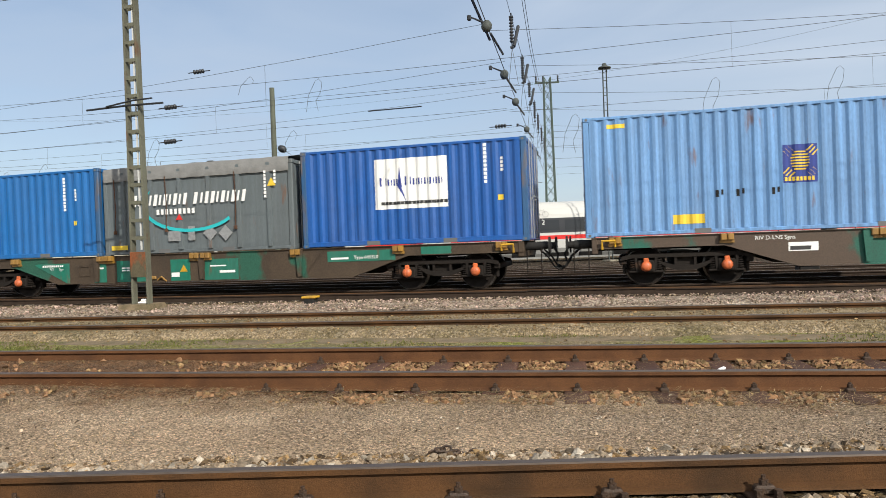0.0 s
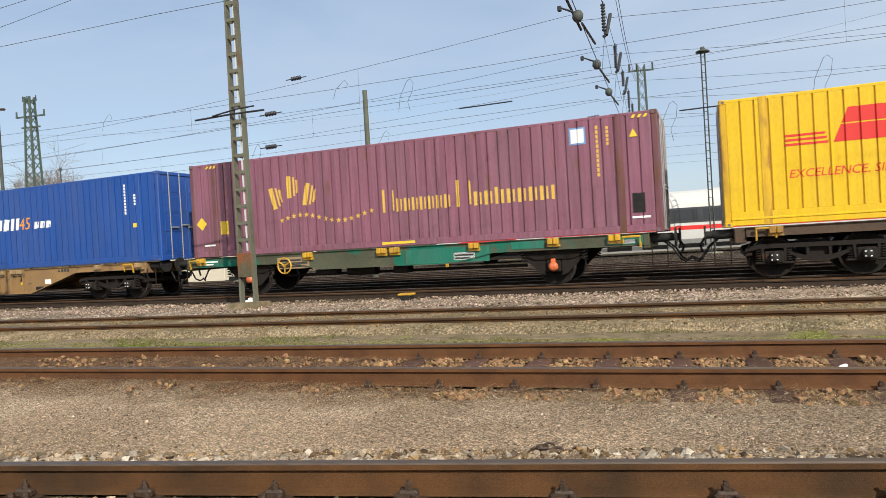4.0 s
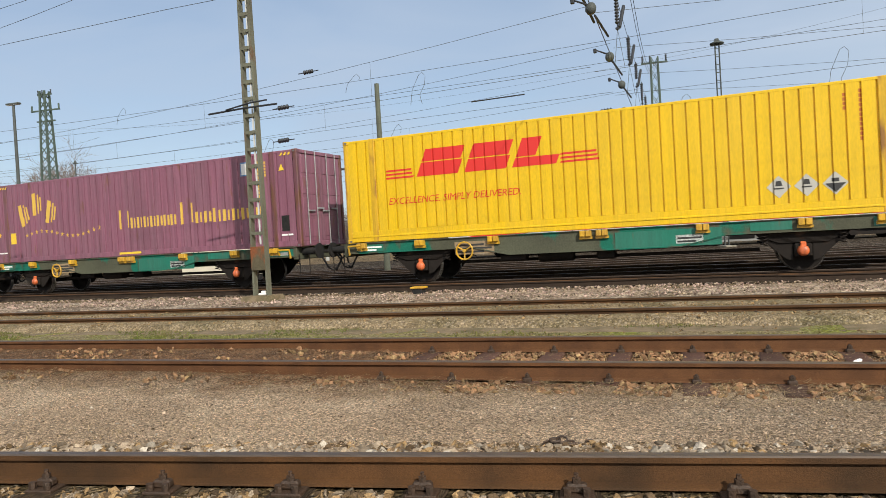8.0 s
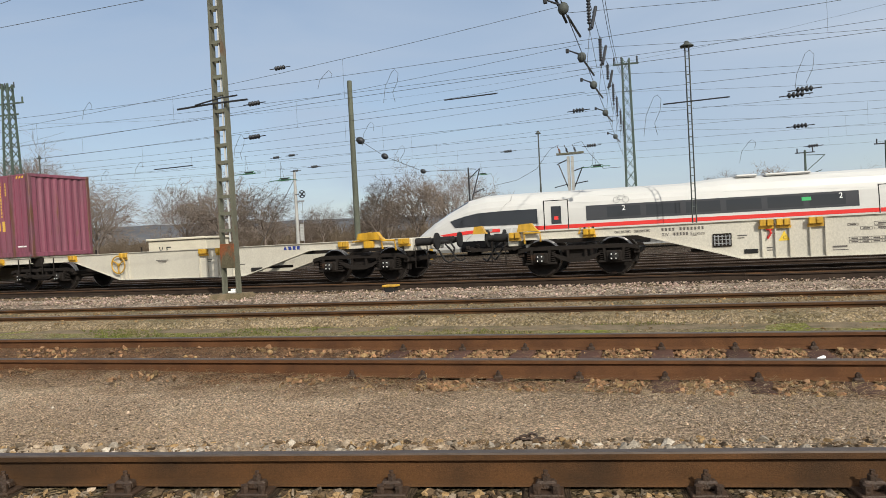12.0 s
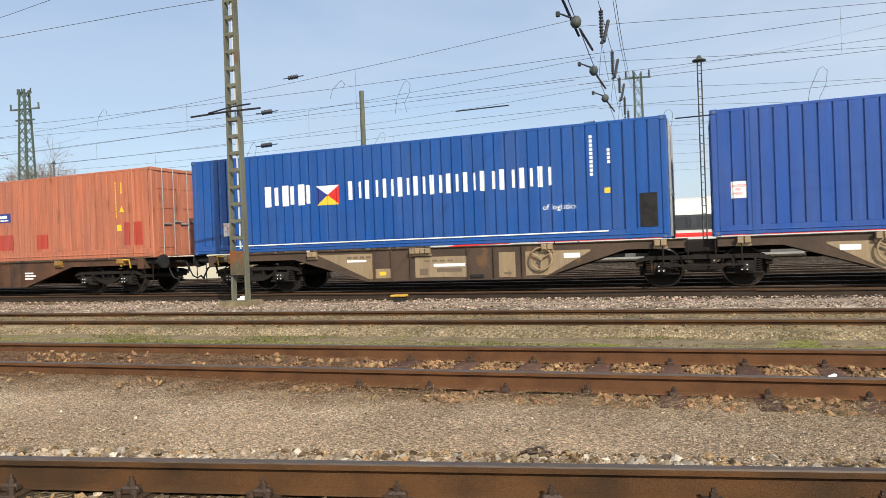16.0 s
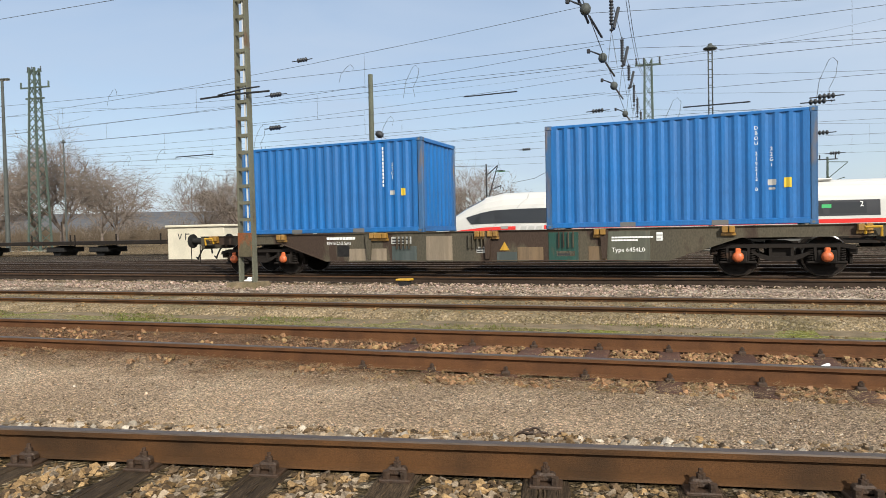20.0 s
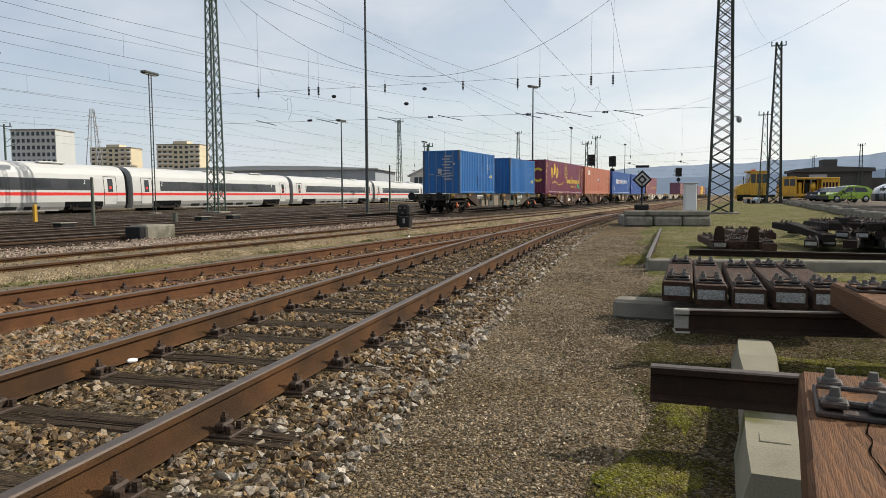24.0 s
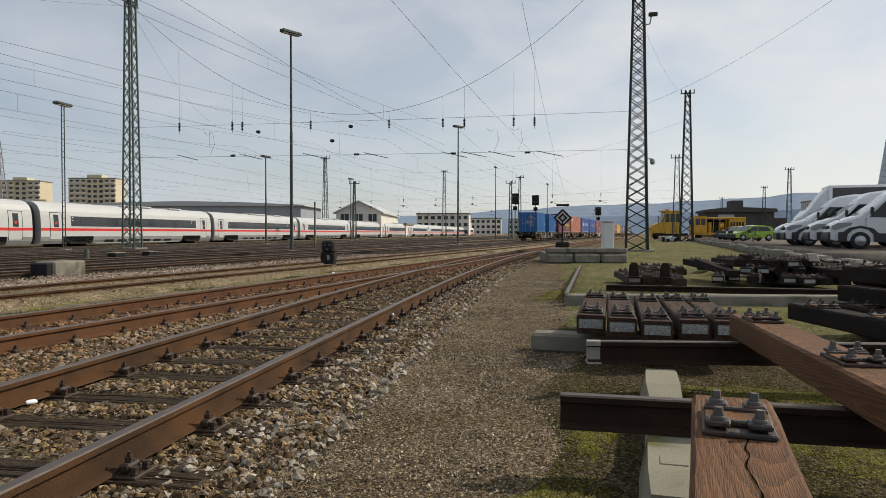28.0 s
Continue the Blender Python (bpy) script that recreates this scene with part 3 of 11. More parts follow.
def wave(length, kind):
    """Breakpoints (x, depth) of a corrugated wall."""
    pitch, steps = {"wave": (0.278, (0.072, 0.067, 0.072, 0.067)), "groove": (0.292, (0.256, 0.004, 0.027, 0.005)),
                    "rib": (0.93, (0.8, 0.012, 0.106, 0.012))}[kind]
    depth = {"wave": 0.036, "groove": 0.036, "rib": -0.05}[kind]
    n = int(length / pitch)
    x = -n * pitch / 2
    pts = [(-length / 2, 0.0), (x + 1e-4, 0.0)]
    for _ in range(n):
        a, b, c, d = steps
        k = pitch / sum(steps)
        pts += [(x + a * k / 2, 0.0), (x + (a / 2 + b) * k, depth), (x + (a / 2 + b + c) * k, depth), (x + (a / 2 + b + c + d) * k, 0.0)]
        x += pitch
    pts.append((length / 2, 0.0))
    return pts


def onto(bm, prof, side=-1, off=0.004, base=HALF):
    """Lays a flat drawing (x, z) on the flank: cut at the folds and pressed into them."""
    if prof:
        lo, hi = min(v.co.x for v in bm.verts), max(v.co.x for v in bm.verts)
        for x, _ in prof:
            if lo < x < hi:
                bmesh.ops.bisect_plane(bm, geom=bm.verts[:] + bm.edges[:] + bm.faces[:], plane_co=(x, 0, 0), plane_no=(1, 0, 0), dist=1e-5)
    for v in bm.verts:
        d = curve_at(v.co.x, prof) if prof else 0.0
        v.co = (v.co.x, side * (base - d + off), v.co.z)
    return bm


def stuck(name, bm, mat, parent, label=""):
    me = bpy.data.meshes.new(name)
    bm.to_mesh(me)
    bm.free()
    me.materials.append(mat)
    ob = new(name, me)
    ob.parent = parent
    return tagged(ob, label)


def script(text, size, slant=0.0, space=1.0, align="LEFT"):
    """Flat letters in x and z, as a bmesh."""
    cu = bpy.data.curves.new("letters", "FONT")
    cu.body, cu.size, cu.shear, cu.space_character, cu.align_x, cu.resolution_u = text, size, slant, space, align, 2
    ob = bpy.data.objects.new("letters", cu)
    me = bpy.data.meshes.new_from_object(ob)
    bm = bmesh.new()
    bm.from_mesh(me)
    bpy.data.objects.remove(ob)
    bpy.data.curves.remove(cu)
    bpy.data.meshes.remove(me)
    for v in bm.verts:
        v.co = (v.co.x, 0, v.co.y)
    return bm


def patches(polys):
    """Flat polygons in x and z, as a bmesh."""
    bm = bmesh.new()
    for p in polys:
        bm.faces.new([bm.verts.new((x, 0, z)) for x, z in p])
    return bm


def shifted(bm, x, z, lean=0.0, rise=0.0):
    for v in bm.verts:
        v.co = (v.co.x + x + lean * v.co.z, 0, v.co.z + z + rise * v.co.x)
    return bm


def rect(x, z, w, h, lean=0.0):
    return [(x, z), (x + w, z), (x + w + lean * h, z + h), (x + lean * h, z + h)]


def bars(x, z, heights, w, gap, lean=0.0):
    """A row of upright bars that stands for a name."""
    out = []
    for h in heights:
        if h:
            out.append(rect(x, z, w * (0.75 + 0.5 * min(1, h / max(heights))), h, lean))
        x += w + gap
    return out


def column(x, z, n, h, w):
    """Small bars one under another that stand for a number."""
    return [rect(x, z - i * h * 1.35, w, h) for i in range(n)]


CODES = plain("container_grey_seal", (0.12, 0.12, 0.12), 0.7)


def container(u, length, height, mat, kind, label, doors=1, wide=HALF, posts=False, group="containers on the goods train", post_mat=None, tall_rail=0.16, door_mat=None):
    """A box container: flanks, ends, doors with rods, roof, posts, rails and corner castings."""
    c = rolling(thing("shipping_container", label, "container", group), u, 1.17)
    pm, dm = post_mat or mat, door_mat or mat
    hl, pw = length / 2, 0.15
    prof = wave(length - 2 * pw, kind)
    for side in (-1, 1):
        s = Shape()
        z0, z1 = tall_rail, height - 0.06
        for (xa, da), (xb, db) in zip(prof, prof[1:]):
            q = [(xa, side * (wide - da), z0), (xb, side * (wide - db), z0), (xb, side * (wide - db), z1), (xa, side * (wide - da), z1)]
            s.face(q if side < 0 else q[::-1])
        part("side_panel", s, mat, c)
        r = Shape().bev(-hl + pw, hl - pw, *sorted((side * (wide + 0.006), side * (wide - 0.09))), 0.03, tall_rail, 0.012)
        if tall_rail > 0.2:
            r.bev(-hl + pw, hl - pw, *sorted((side * (wide + 0.02), side * (wide - 0.05))), tall_rail * 0.45, tall_rail * 0.6, 0.01)
        part("bottom_rail", r, mat, c)
        part("top_rail", Shape().bev(-hl + pw, hl - pw, *sorted((side * (wide + 0.004), side * (wide - 0.07))), height - 0.085, height - 0.012, 0.012), mat, c)
        for x in (-1, 1):
            part("corner_post", Shape().bev(*sorted((x * hl, x * (hl - pw))), *sorted((side * (wide + 0.004), side * (wide - 0.13))), 0.1, height - 0.1, 0.02), pm, c)
            for z in (0.0, height - 0.118):
                f = Shape().bev(*sorted((x * (hl + 0.006), x * (hl - 0.178))), *sorted((side * (wide + 0.01), side * (wide - 0.15))), z, z + 0.118, 0.018)
                f.cyl((x * (hl - 0.09), side * (wide + 0.0125), z + 0.06), (x * (hl - 0.09), side * (wide + 0.0115), z + 0.06), 0.034, 8, slot=1)
                part("corner_casting", f, [pm, CODES], c)
        if posts:
            for x in (-6.096, 6.096):
                part("lifting_post", Shape().bev(x - 0.09, x + 0.09, *sorted((side * (wide + 0.012), side * (wide - 0.05))), 0.02, height - 0.01, 0.012), pm, c)
    if length < 13:
        for x in ((-1.03, 1.03) if length < 8 else (-1.9, 1.9)):
            part("fork_pocket", Shape().box(x - 0.18, x + 0.18, -wide - 0.0085, -wide + 0.02, 0.035, 0.145), CODES, c, "dark fork pocket")
    s = Shape()
    rp = wave(length - 0.3, "wave" if kind != "rib" else "groove")
    for (xa, da), (xb, db) in zip(rp, rp[1:]):
        s.face([(xa, -wide + 0.06, height - 0.02 - da * 0.5), (xb, -wide + 0.06, height - 0.02 - db * 0.5), (xb, wide - 0.06, height - 0.02 - db * 0.5), (xa, wide - 0.06, height - 0.02 - da * 0.5)])
    part("roof_panel", s, mat, c)
    part("floor_panel", Shape().box(-hl + 0.16, hl - 0.16, -wide + 0.09, wide - 0.09, 0.05, 0.14), UNDER, c)
    for e in (-1, 1):
        x = e * (hl - 0.03)
        part("end_sill", Shape().bev(*sorted((e * hl, e * (hl - 0.12))), -wide + 0.12, wide - 0.12, 0.02, 0.17, 0.012), mat, c)
        part("end_header", Shape().bev(*sorted((e * hl, e * (hl - 0.1))), -wide + 0.12, wide - 0.12, height - 0.12, height - 0.01, 0.012), mat, c)
        if e == doors:
            for side in (-1, 1):
                y0, y1 = sorted((side * 0.01, side * (wide - 0.13)))
                d = Shape().bev(*sorted((x, x - e * 0.05)), y0, y1, 0.17, height - 0.12, 0.01)
                for k in range(4):
                    zc = 0.3 + k * (height - 0.6) / 3.6
                    d.bev(*sorted((x + e * 0.012, x)), y0 + 0.1, y1 - 0.1, zc, zc + (height - 0.6) / 4.4, 0.012)
                door = part("door", d, dm, c)
                for k in (0.28, 0.72):
                    y = lerp(y0, y1, k)
                    part("lock_rod", Shape().cyl((x + e * 0.045, y, 0.06), (x + e * 0.045, y, height - 0.03), 0.018, 7), GALV, door)
                    part("rod_handle", Shape().bev(*sorted((x + e * 0.04, x + e * 0.075)), *sorted((y, y - side * 0.34)), 1.0 + k * 0.18, 1.05 + k * 0.18, 0.008), GALV, door)
        else:
            s = Shape()
            ep = wave(2 * (wide - 0.13), "wave")
            for (ya, da), (yb, db) in zip(ep, ep[1:]):
                q = [(x - e * da, ya, 0.16), (x - e * db, yb, 0.16), (x - e * db, yb, height - 0.1), (x - e * da, ya, height - 0.1)]
                s.face(q if e > 0 else q[::-1])
            part("end_panel", s, mat, c)
    return c, prof


# wheels, bogies and wagon frames
WHEEL_R = 0.46


def wheelset_mesh():
    s = Shape()
    s.cyl((0, -0.98, 0), (0, 0.98, 0), 0.075, 10)
    for side in (-1, 1):
        s.lathe([(0.07, -0.09), (0.12, -0.09), (0.13, -0.02), (0.36, 0.0), (0.40, -0.055), (WHEEL_R - 0.005, -0.06)], (0, side * 0.75, 0), (0, side, 0), 22)
        s.lathe([(WHEEL_R - 0.005, -0.06), (WHEEL_R, -0.055), (WHEEL_R, 0.055), (WHEEL_R - 0.01, 0.065)], (0, side * 0.75, 0), (0, side, 0), 22, 1)
        s.lathe([(WHEEL_R - 0.01, 0.065), (0.40, 0.06), (0.37, 0.03), (0.14, 0.055), (0.12, 0.11), (0.07, 0.11)], (0, side * 0.75, 0), (0, side, 0), 22)
        s.lathe([(WHEEL_R + 0.03, -0.07), (WHEEL_R + 0.03, -0.045), (WHEEL_R, -0.04)], (0, side * 0.75, 0), (0, side, 0), 22, 1)
    return s.data("wheelset", UNDER, TREAD)


WHEELSET = wheelset_mesh()


def wheelset(parent, x, u):
    ob = part("wheelset", WHEELSET, None, parent, at=pose(x, 0, WHEEL_R))
    WHEELS.append((ob, x, u))


def coil(s, x, y, z0, z1, r, turns=5, slot=0):
    pts = [(x + r * math.cos(a), y + r * math.sin(a), lerp(z0, z1, a / (turns * 6.28319))) for a in [k * 6.28319 / 8 for k in range(turns * 8 + 1)]]
    s.tube(pts, 0.016, 5, slot)


def bogie_frame():
    """Cast two-axle goods bogie: swan-necked side frames, cross beam, springs and axleboxes."""
    s = Shape()
    for side in (-1, 1):
        y0, y1 = sorted((side * 0.93, side * 1.06))
        # a straight top member over a bow that sags between the axles, with three gaps in it
        s.prism([(-1.5, 0.60), (-1.46, 0.70), (-1.18, 0.76), (1.18, 0.76), (1.46, 0.70), (1.5, 0.60), (1.18, 0.66), (-1.18, 0.66)], 1, y0, y1)
        bow = [(-0.72, 0.66), (-0.5, 0.55), (-0.24, 0.47), (0.24, 0.47), (0.5, 0.55), (0.72, 0.66)]
        s.prism(bow + [(0.62, 0.55), (0.42, 0.42), (0.2, 0.35), (-0.2, 0.35), (-0.42, 0.42), (-0.62, 0.55)], 1, y0, y1)
        for x in (-0.22, 0.22):
            s.box(x - 0.03, x + 0.03, y0 + 0.02, y1 - 0.02, 0.46, 0.67)
        for x in (-0.9, 0.9):
            for e in (-1, 1):
                s.prism([(x + e * 0.2, 0.66), (x + e * 0.26, 0.66), (x + e * 0.235, 0.36), (x + e * 0.2, 0.36)] if e > 0 else [(x - 0.26, 0.66), (x - 0.2, 0.66), (x - 0.2, 0.36), (x - 0.235, 0.36)], 1, *sorted((side * 1.02, side * 1.1)))
        for x in (-0.9, 0.9):
            s.bev(x - 0.2, x + 0.2, *sorted((side * 0.95, side * 1.12)), 0.32, 0.6, 0.03)
            s.bev(x - 0.4, x + 0.4, *sorted((side * 0.92, side * 1.1)), 0.3, 0.36, 0.02)
            for k in (-0.29, 0.29):
                coil(s, x + k, side * 1.0, 0.36, 0.62, 0.075)
            s.cyl((x, side * 1.1, 0.46), (x, side * 1.175, 0.46), 0.13, 12, 0.115)
    s.bev(-0.25, 0.25, -0.95, 0.95, 0.4, 0.8, 0.04)
    for x in (-1.42, 1.42):
        s.bev(x - 0.08, x + 0.08, -1.0, 1.0, 0.5, 0.64, 0.02)
        s.bev(x * 0.98 - 0.04, x * 0.98 + 0.04, -0.85, -0.65, 0.28, 0.62, 0.02)
    return s.data("bogie", UNDER)


def cover_mesh(kind):
    s = Shape()
    if kind == "orange":
        s.lathe([(0.0, 0.09), (0.07, 0.09), (0.115, 0.05), (0.125, 0.0)], (0, 0, 0), (0, -1, 0), 12)
        s.bev(-0.06, 0.06, -0.03, 0.04, 0.09, 0.2, 0.02)
    else:
        s.lathe([(0.0, 0.05), (0.09, 0.05), (0.11, 0.02), (0.115, 0.0)], (0, 0, 0), (0, -1, 0), 12)
        for a in (0.8, 2.35, 3.9, 5.5):
            s.cyl((0.075 * math.cos(a), -0.05, 0.075 * math.sin(a)), (0.075 * math.cos(a), -0.066, 0.075 * math.sin(a)), 0.016, 6, slot=1)
    return s.data("axlebox_cover", ORANGE if kind == "orange" else BLACK, WHITE)


BOGIE = bogie_frame()
COVER = {k: cover_mesh(k) for k in ("orange", "dark")}


def bogie(wagon, x, u, cover):
    b = part("bogie", BOGIE, None, wagon, "two-axle bogie with " + ("orange" if cover == "orange" else "black") + " axlebox covers", at=pose(x, 0, 0))
    for k in (-0.9, 0.9):
        part("axlebox_cover", COVER[cover], None, b, at=pose(k, -1.17, WHEEL_R))
        wheelset(b, k, u + x)


def buffers(wagon, x, e):
    """Buffers, hook and hoses at one end."""
    for y in (-0.875, 0.875):
        s = Shape().cyl((x - e * 0.62, y, 1.03), (x - e * 0.2, y, 1.03), 0.11, 12)
        s.cyl((x - e * 0.2, y, 1.03), (x - e * 0.04, y, 1.03), 0.085, 12).cyl((x - e * 0.04, y, 1.03), (x, y, 1.03), 0.225, 16)
        part("buffer", s, BLACK, wagon)
    s = Shape().cyl((x - e * 0.5, 0, 1.0), (x - e * 0.02, 0, 0.98), 0.05, 8)
    s.tube([(x - e * 0.02, 0.1, 0.98), (x + e * 0.1, 0.1, 0.8), (x + e * 0.05, 0.1, 0.6)], 0.03)
    part("screw_coupling", s, BLACK, wagon)
    for y in (-0.45, 0.42):
        part("brake_hose", Shape().tube([(x - e * 0.3, y, 0.92), (x - e * 0.1, y - 0.1, 0.75), (x + e * 0.05, y - 0.1, 0.5), (x + e * 0.15, y, 0.42), (x + e * 0.28, y + 0.05, 0.5)], 0.026, 6), BLACK, wagon)
    part("step_iron", Shape().tube([(x - e * 0.55, -1.15, 0.95), (x - e * 0.55, -1.15, 0.35), (x - e * 0.2, -1.15, 0.35), (x - e * 0.2, -1.15, 0.95)], 0.016), UNDER, wagon)


def sill(x0, x1, z_top, deep, shallow, taper, mat, wagon, name="side_sill"):
    """Fish-bellied side sills with flanges and the frame between them. taper: length of the slanting ends, at each end."""
    (ta, sa), (tb, sb) = taper
    for side in (-1, 1):
        y0, y1 = sorted((side * 1.14, side * 1.18))
        poly = [(x0, z_top), (x0, z_top - shallow), (x0 + sa, z_top - shallow), (x0 + sa + ta, z_top - deep), (x1 - sb - tb, z_top - deep), (x1 - sb, z_top - shallow), (x1, z_top - shallow), (x1, z_top)]
        web = part(name, Shape().prism(poly, 1, y0, y1), mat, wagon)
        s = Shape()
        low = poly[1:7]
        for (xa, za), (xb, zb) in zip(low, low[1:]):
            ya, yb = sorted((side * 1.06, side * 1.22))
            s.mesh([(xa, ya, za), (xb, ya, zb), (xb, yb, zb), (xa, yb, za), (xa, ya, za + 0.025), (xb, ya, zb + 0.025), (xb, yb, zb + 0.025), (xa, yb, za + 0.025)],
                   [(0, 1, 2, 3)[::-1], (4, 5, 6, 7), (0, 1, 5, 4), (2, 3, 7, 6), (1, 2, 6, 5), (3, 0, 4, 7)])
        part("bottom_flange", s, mat, web)
        part("top_flange", Shape().box(x0, x1, *sorted((side * 1.04, side * 1.22)), z_top + 0.001, z_top + 0.014), mat, web)
    s = Shape().box(x0, x1, -0.16, 0.16, z_top - 0.32, z_top - 0.03)
    n = int((x1 - x0) / 1.6)
    for i in range(n + 1):
        x = lerp(x0 + 0.1, x1 - 0.1, i / n)
        s.box(x - 0.06, x + 0.06, -1.13, 1.13, z_top - 0.22, z_top - 0.03)
    part("frame", s, UNDER, wagon)


def bracket(wagon, x, z, mat):
    s = Shape().bev(x - 0.14, x - 0.01, -1.31, -1.16, z - 0.1, z + 0.05, 0.012).bev(x + 0.01, x + 0.14, -1.31, -1.16, z - 0.1, z + 0.05, 0.012)
    s.box(x - 0.16, x + 0.16, -1.24, -1.14, z - 0.16, z - 0.1)
    part("container_bracket", s, mat, wagon)


def rib(wagon, x, z0, z1, mat):
    part("stiffener", Shape().prism([(x - 0.1, z1), (x - 0.05, z0), (x + 0.05, z0), (x + 0.1, z1)], 1, -1.26, -1.17), mat, wagon)


def plate(wagon, x, z, w, h, mat, name="data_plate", label="", rows=0, ink=None, lean=0.0):
    """A painted field on the sill, with bars for unreadable writing."""
    part(name, Shape().prism(rect(x, z, w, h, lean), 1, -1.19, -1.178), mat, wagon, label)
    if rows:
        for k in range(rows):
            bm = patches([rect(x + 0.05 * w, z + h * (0.12 + 0.8 * k / rows), w * (0.9 if k % 2 else 0.7), h * 0.45 / rows)])
            stuck("data_line", onto(bm, None, -1, 0.002, 1.19), ink or WHITE, wagon)


def sill_text(wagon, text, x, z, size, mat=None, wide=1.18):
    for piece in text.split():
        bm = shifted(script(piece, size), x, z)
        x = max(v.co.x for v in bm.verts) + size * 0.28
        stuck("lettering", onto(bm, None, -1, 0.006, wide), mat or WHITE, wagon)


def handwheel(wagon, x, z, r, mat):
    s = Shape()
    ring = [(x + r * math.cos(a * 0.3927), -1.27, z + r * math.sin(a * 0.3927)) for a in range(17)]
    s.tube(ring, 0.022, 6)
    for a in (0.5, 2.6, 4.7):
        s.cyl((x, -1.25, z), (x + r * math.cos(a), -1.27, z + r * math.sin(a)), 0.02, 6)
    s.cyl((x, -1.3, z), (x, -1.15, z), 0.045, 8)
    part("brake_wheel", s, mat, wagon, "round hand brake wheel")


OLIVE_SILL = material("grimy_olive_wagon_paint", (0.09, 0.095, 0.064), 0.7, 0, (0.06, 0.06, 0.042), 1.2, 0.7, 40, 0.25, 0.04, 40, (1, 1, 0.6), (0.012, 0.13, 0.088), 0.9, (0.56, 0.6))
GREEN_SILL = material("green_brown_wagon_paint", (0.01, 0.115, 0.078), 0.6, 0, (0.016, 0.075, 0.055), 1.2, 0.6, 40, 0.25, 0.04, 40, (1, 1, 0.6), (0.075, 0.05, 0.034), 0.9, (0.44, 0.48))
BROWN_SILL = material("brown_wagon_paint", (0.125, 0.062, 0.038), 0.7, 0, (0.062, 0.038, 0.027), 1.4, 0.7, 40, 0.25, 0.04, 40, (1, 1, 0.6), (0.055, 0.04, 0.033), 1.1, (0.56, 0.66))
GREY_SILL = material("soiled_brown_grey_wagon_paint", (0.088, 0.06, 0.043), 0.7, 0, (0.058, 0.043, 0.034), 1.4, 0.8, 40, 0.25, 0.04, 40, (1, 1, 0.6), (0.15, 0.085, 0.045), 1.6, (0.62, 0.72))
OCHRE_SILL = material("ochre_wagon_paint", (0.29, 0.175, 0.068), 0.65, 0, (0.2, 0.12, 0.055), 1.4, 0.7, 40, 0.2, 0.04, 40, (1, 1, 0.6), (0.12, 0.07, 0.045), 1.2, (0.62, 0.75))
CREAM_SILL = material("cream_grey_wagon_paint", (0.55, 0.52, 0.435), 0.6, 0, (0.47, 0.44, 0.37), 1.3, 0.7, 40, 0.15, 0.03, 40, (1, 1, 0.5), (0.2, 0.15, 0.1), 1.6, (0.66, 0.8))
CAMO_SILL = material("patched_olive_wagon_paint", (0.078, 0.07, 0.052), 0.7, 0, (0.105, 0.088, 0.06), 0.8, 0.9, 40, 0.25, 0.04, 40, (1, 1, 0.4), (0.055, 0.038, 0.029), 0.8, (0.52, 0.56))
TEAL = paint("fresh_green_patch", (0.008, 0.17, 0.112), streak=0.1)
PATCH_SILL = material("soiled_brown_flat_wagon_paint", (0.082, 0.06, 0.042), 0.7, 0, (0.055, 0.042, 0.032), 1.3, 0.8, 40, 0.25, 0.04, 40, (1, 1, 0.6), (0.03, 0.1, 0.07), 0.8, (0.6, 0.64))
TAN = paint("tan_patch", (0.34, 0.245, 0.14), streak=0.12)
RUSTY = paint("rusty_yellow_bracket", (0.36, 0.19, 0.03))
OLD_TAN_IRON = paint("soiled_ochre_bracket", (0.36, 0.24, 0.11))


def flat_wagon(u, mat, label, cover, extra):
    """Sixty-foot container flat on two bogies."""
    w = rolling(thing("container_wagon", label, "wagon", "wagons of the goods train"), u)
    sill(-9.25, 9.25, 1.16, 0.78, 0.26, ((1.55, 3.0), (1.55, 3.0)), mat, w)
    for x in (-7.1, 7.1):
        bogie(w, x, u, cover)
    for e in (-1, 1):
        part("headstock", Shape().bev(*sorted((e * 9.25, e * 9.1)), -1.2, 1.2, 0.78, 1.17, 0.02), mat, w)
        buffers(w, e * 9.87, e)
        part("end_handle", Shape().tube([(e * 9.0, -1.25, 0.9), (e * 9.0, -1.3, 1.1), (e * 8.7, -1.3, 1.1), (e * 8.7, -1.25, 0.95)], 0.03), YELLOW, w, "yellow shunter handle")
    for x in (-8.7, -6.2, -3.1, -2.85, 0.0, 0.35, 3.1, 6.0, 8.7):
        bracket(w, x, 1.12, YELLOW if extra == "yellow" else RUSTY)
    for x in (-3.3, 0.2, 3.2):
        rib(w, x, 0.44, 1.14, mat)
    part("brake_gear", Shape().box(-3.2, 3.2, -0.5, -0.42, 0.5, 0.58).cyl((-1.2, -0.7, 0.72), (-0.3, -0.7, 0.72), 0.18, 12).cyl((1.0, 0.2, 0.7), (2.1, 0.2, 0.7), 0.2, 12), UNDER, w)
    return w


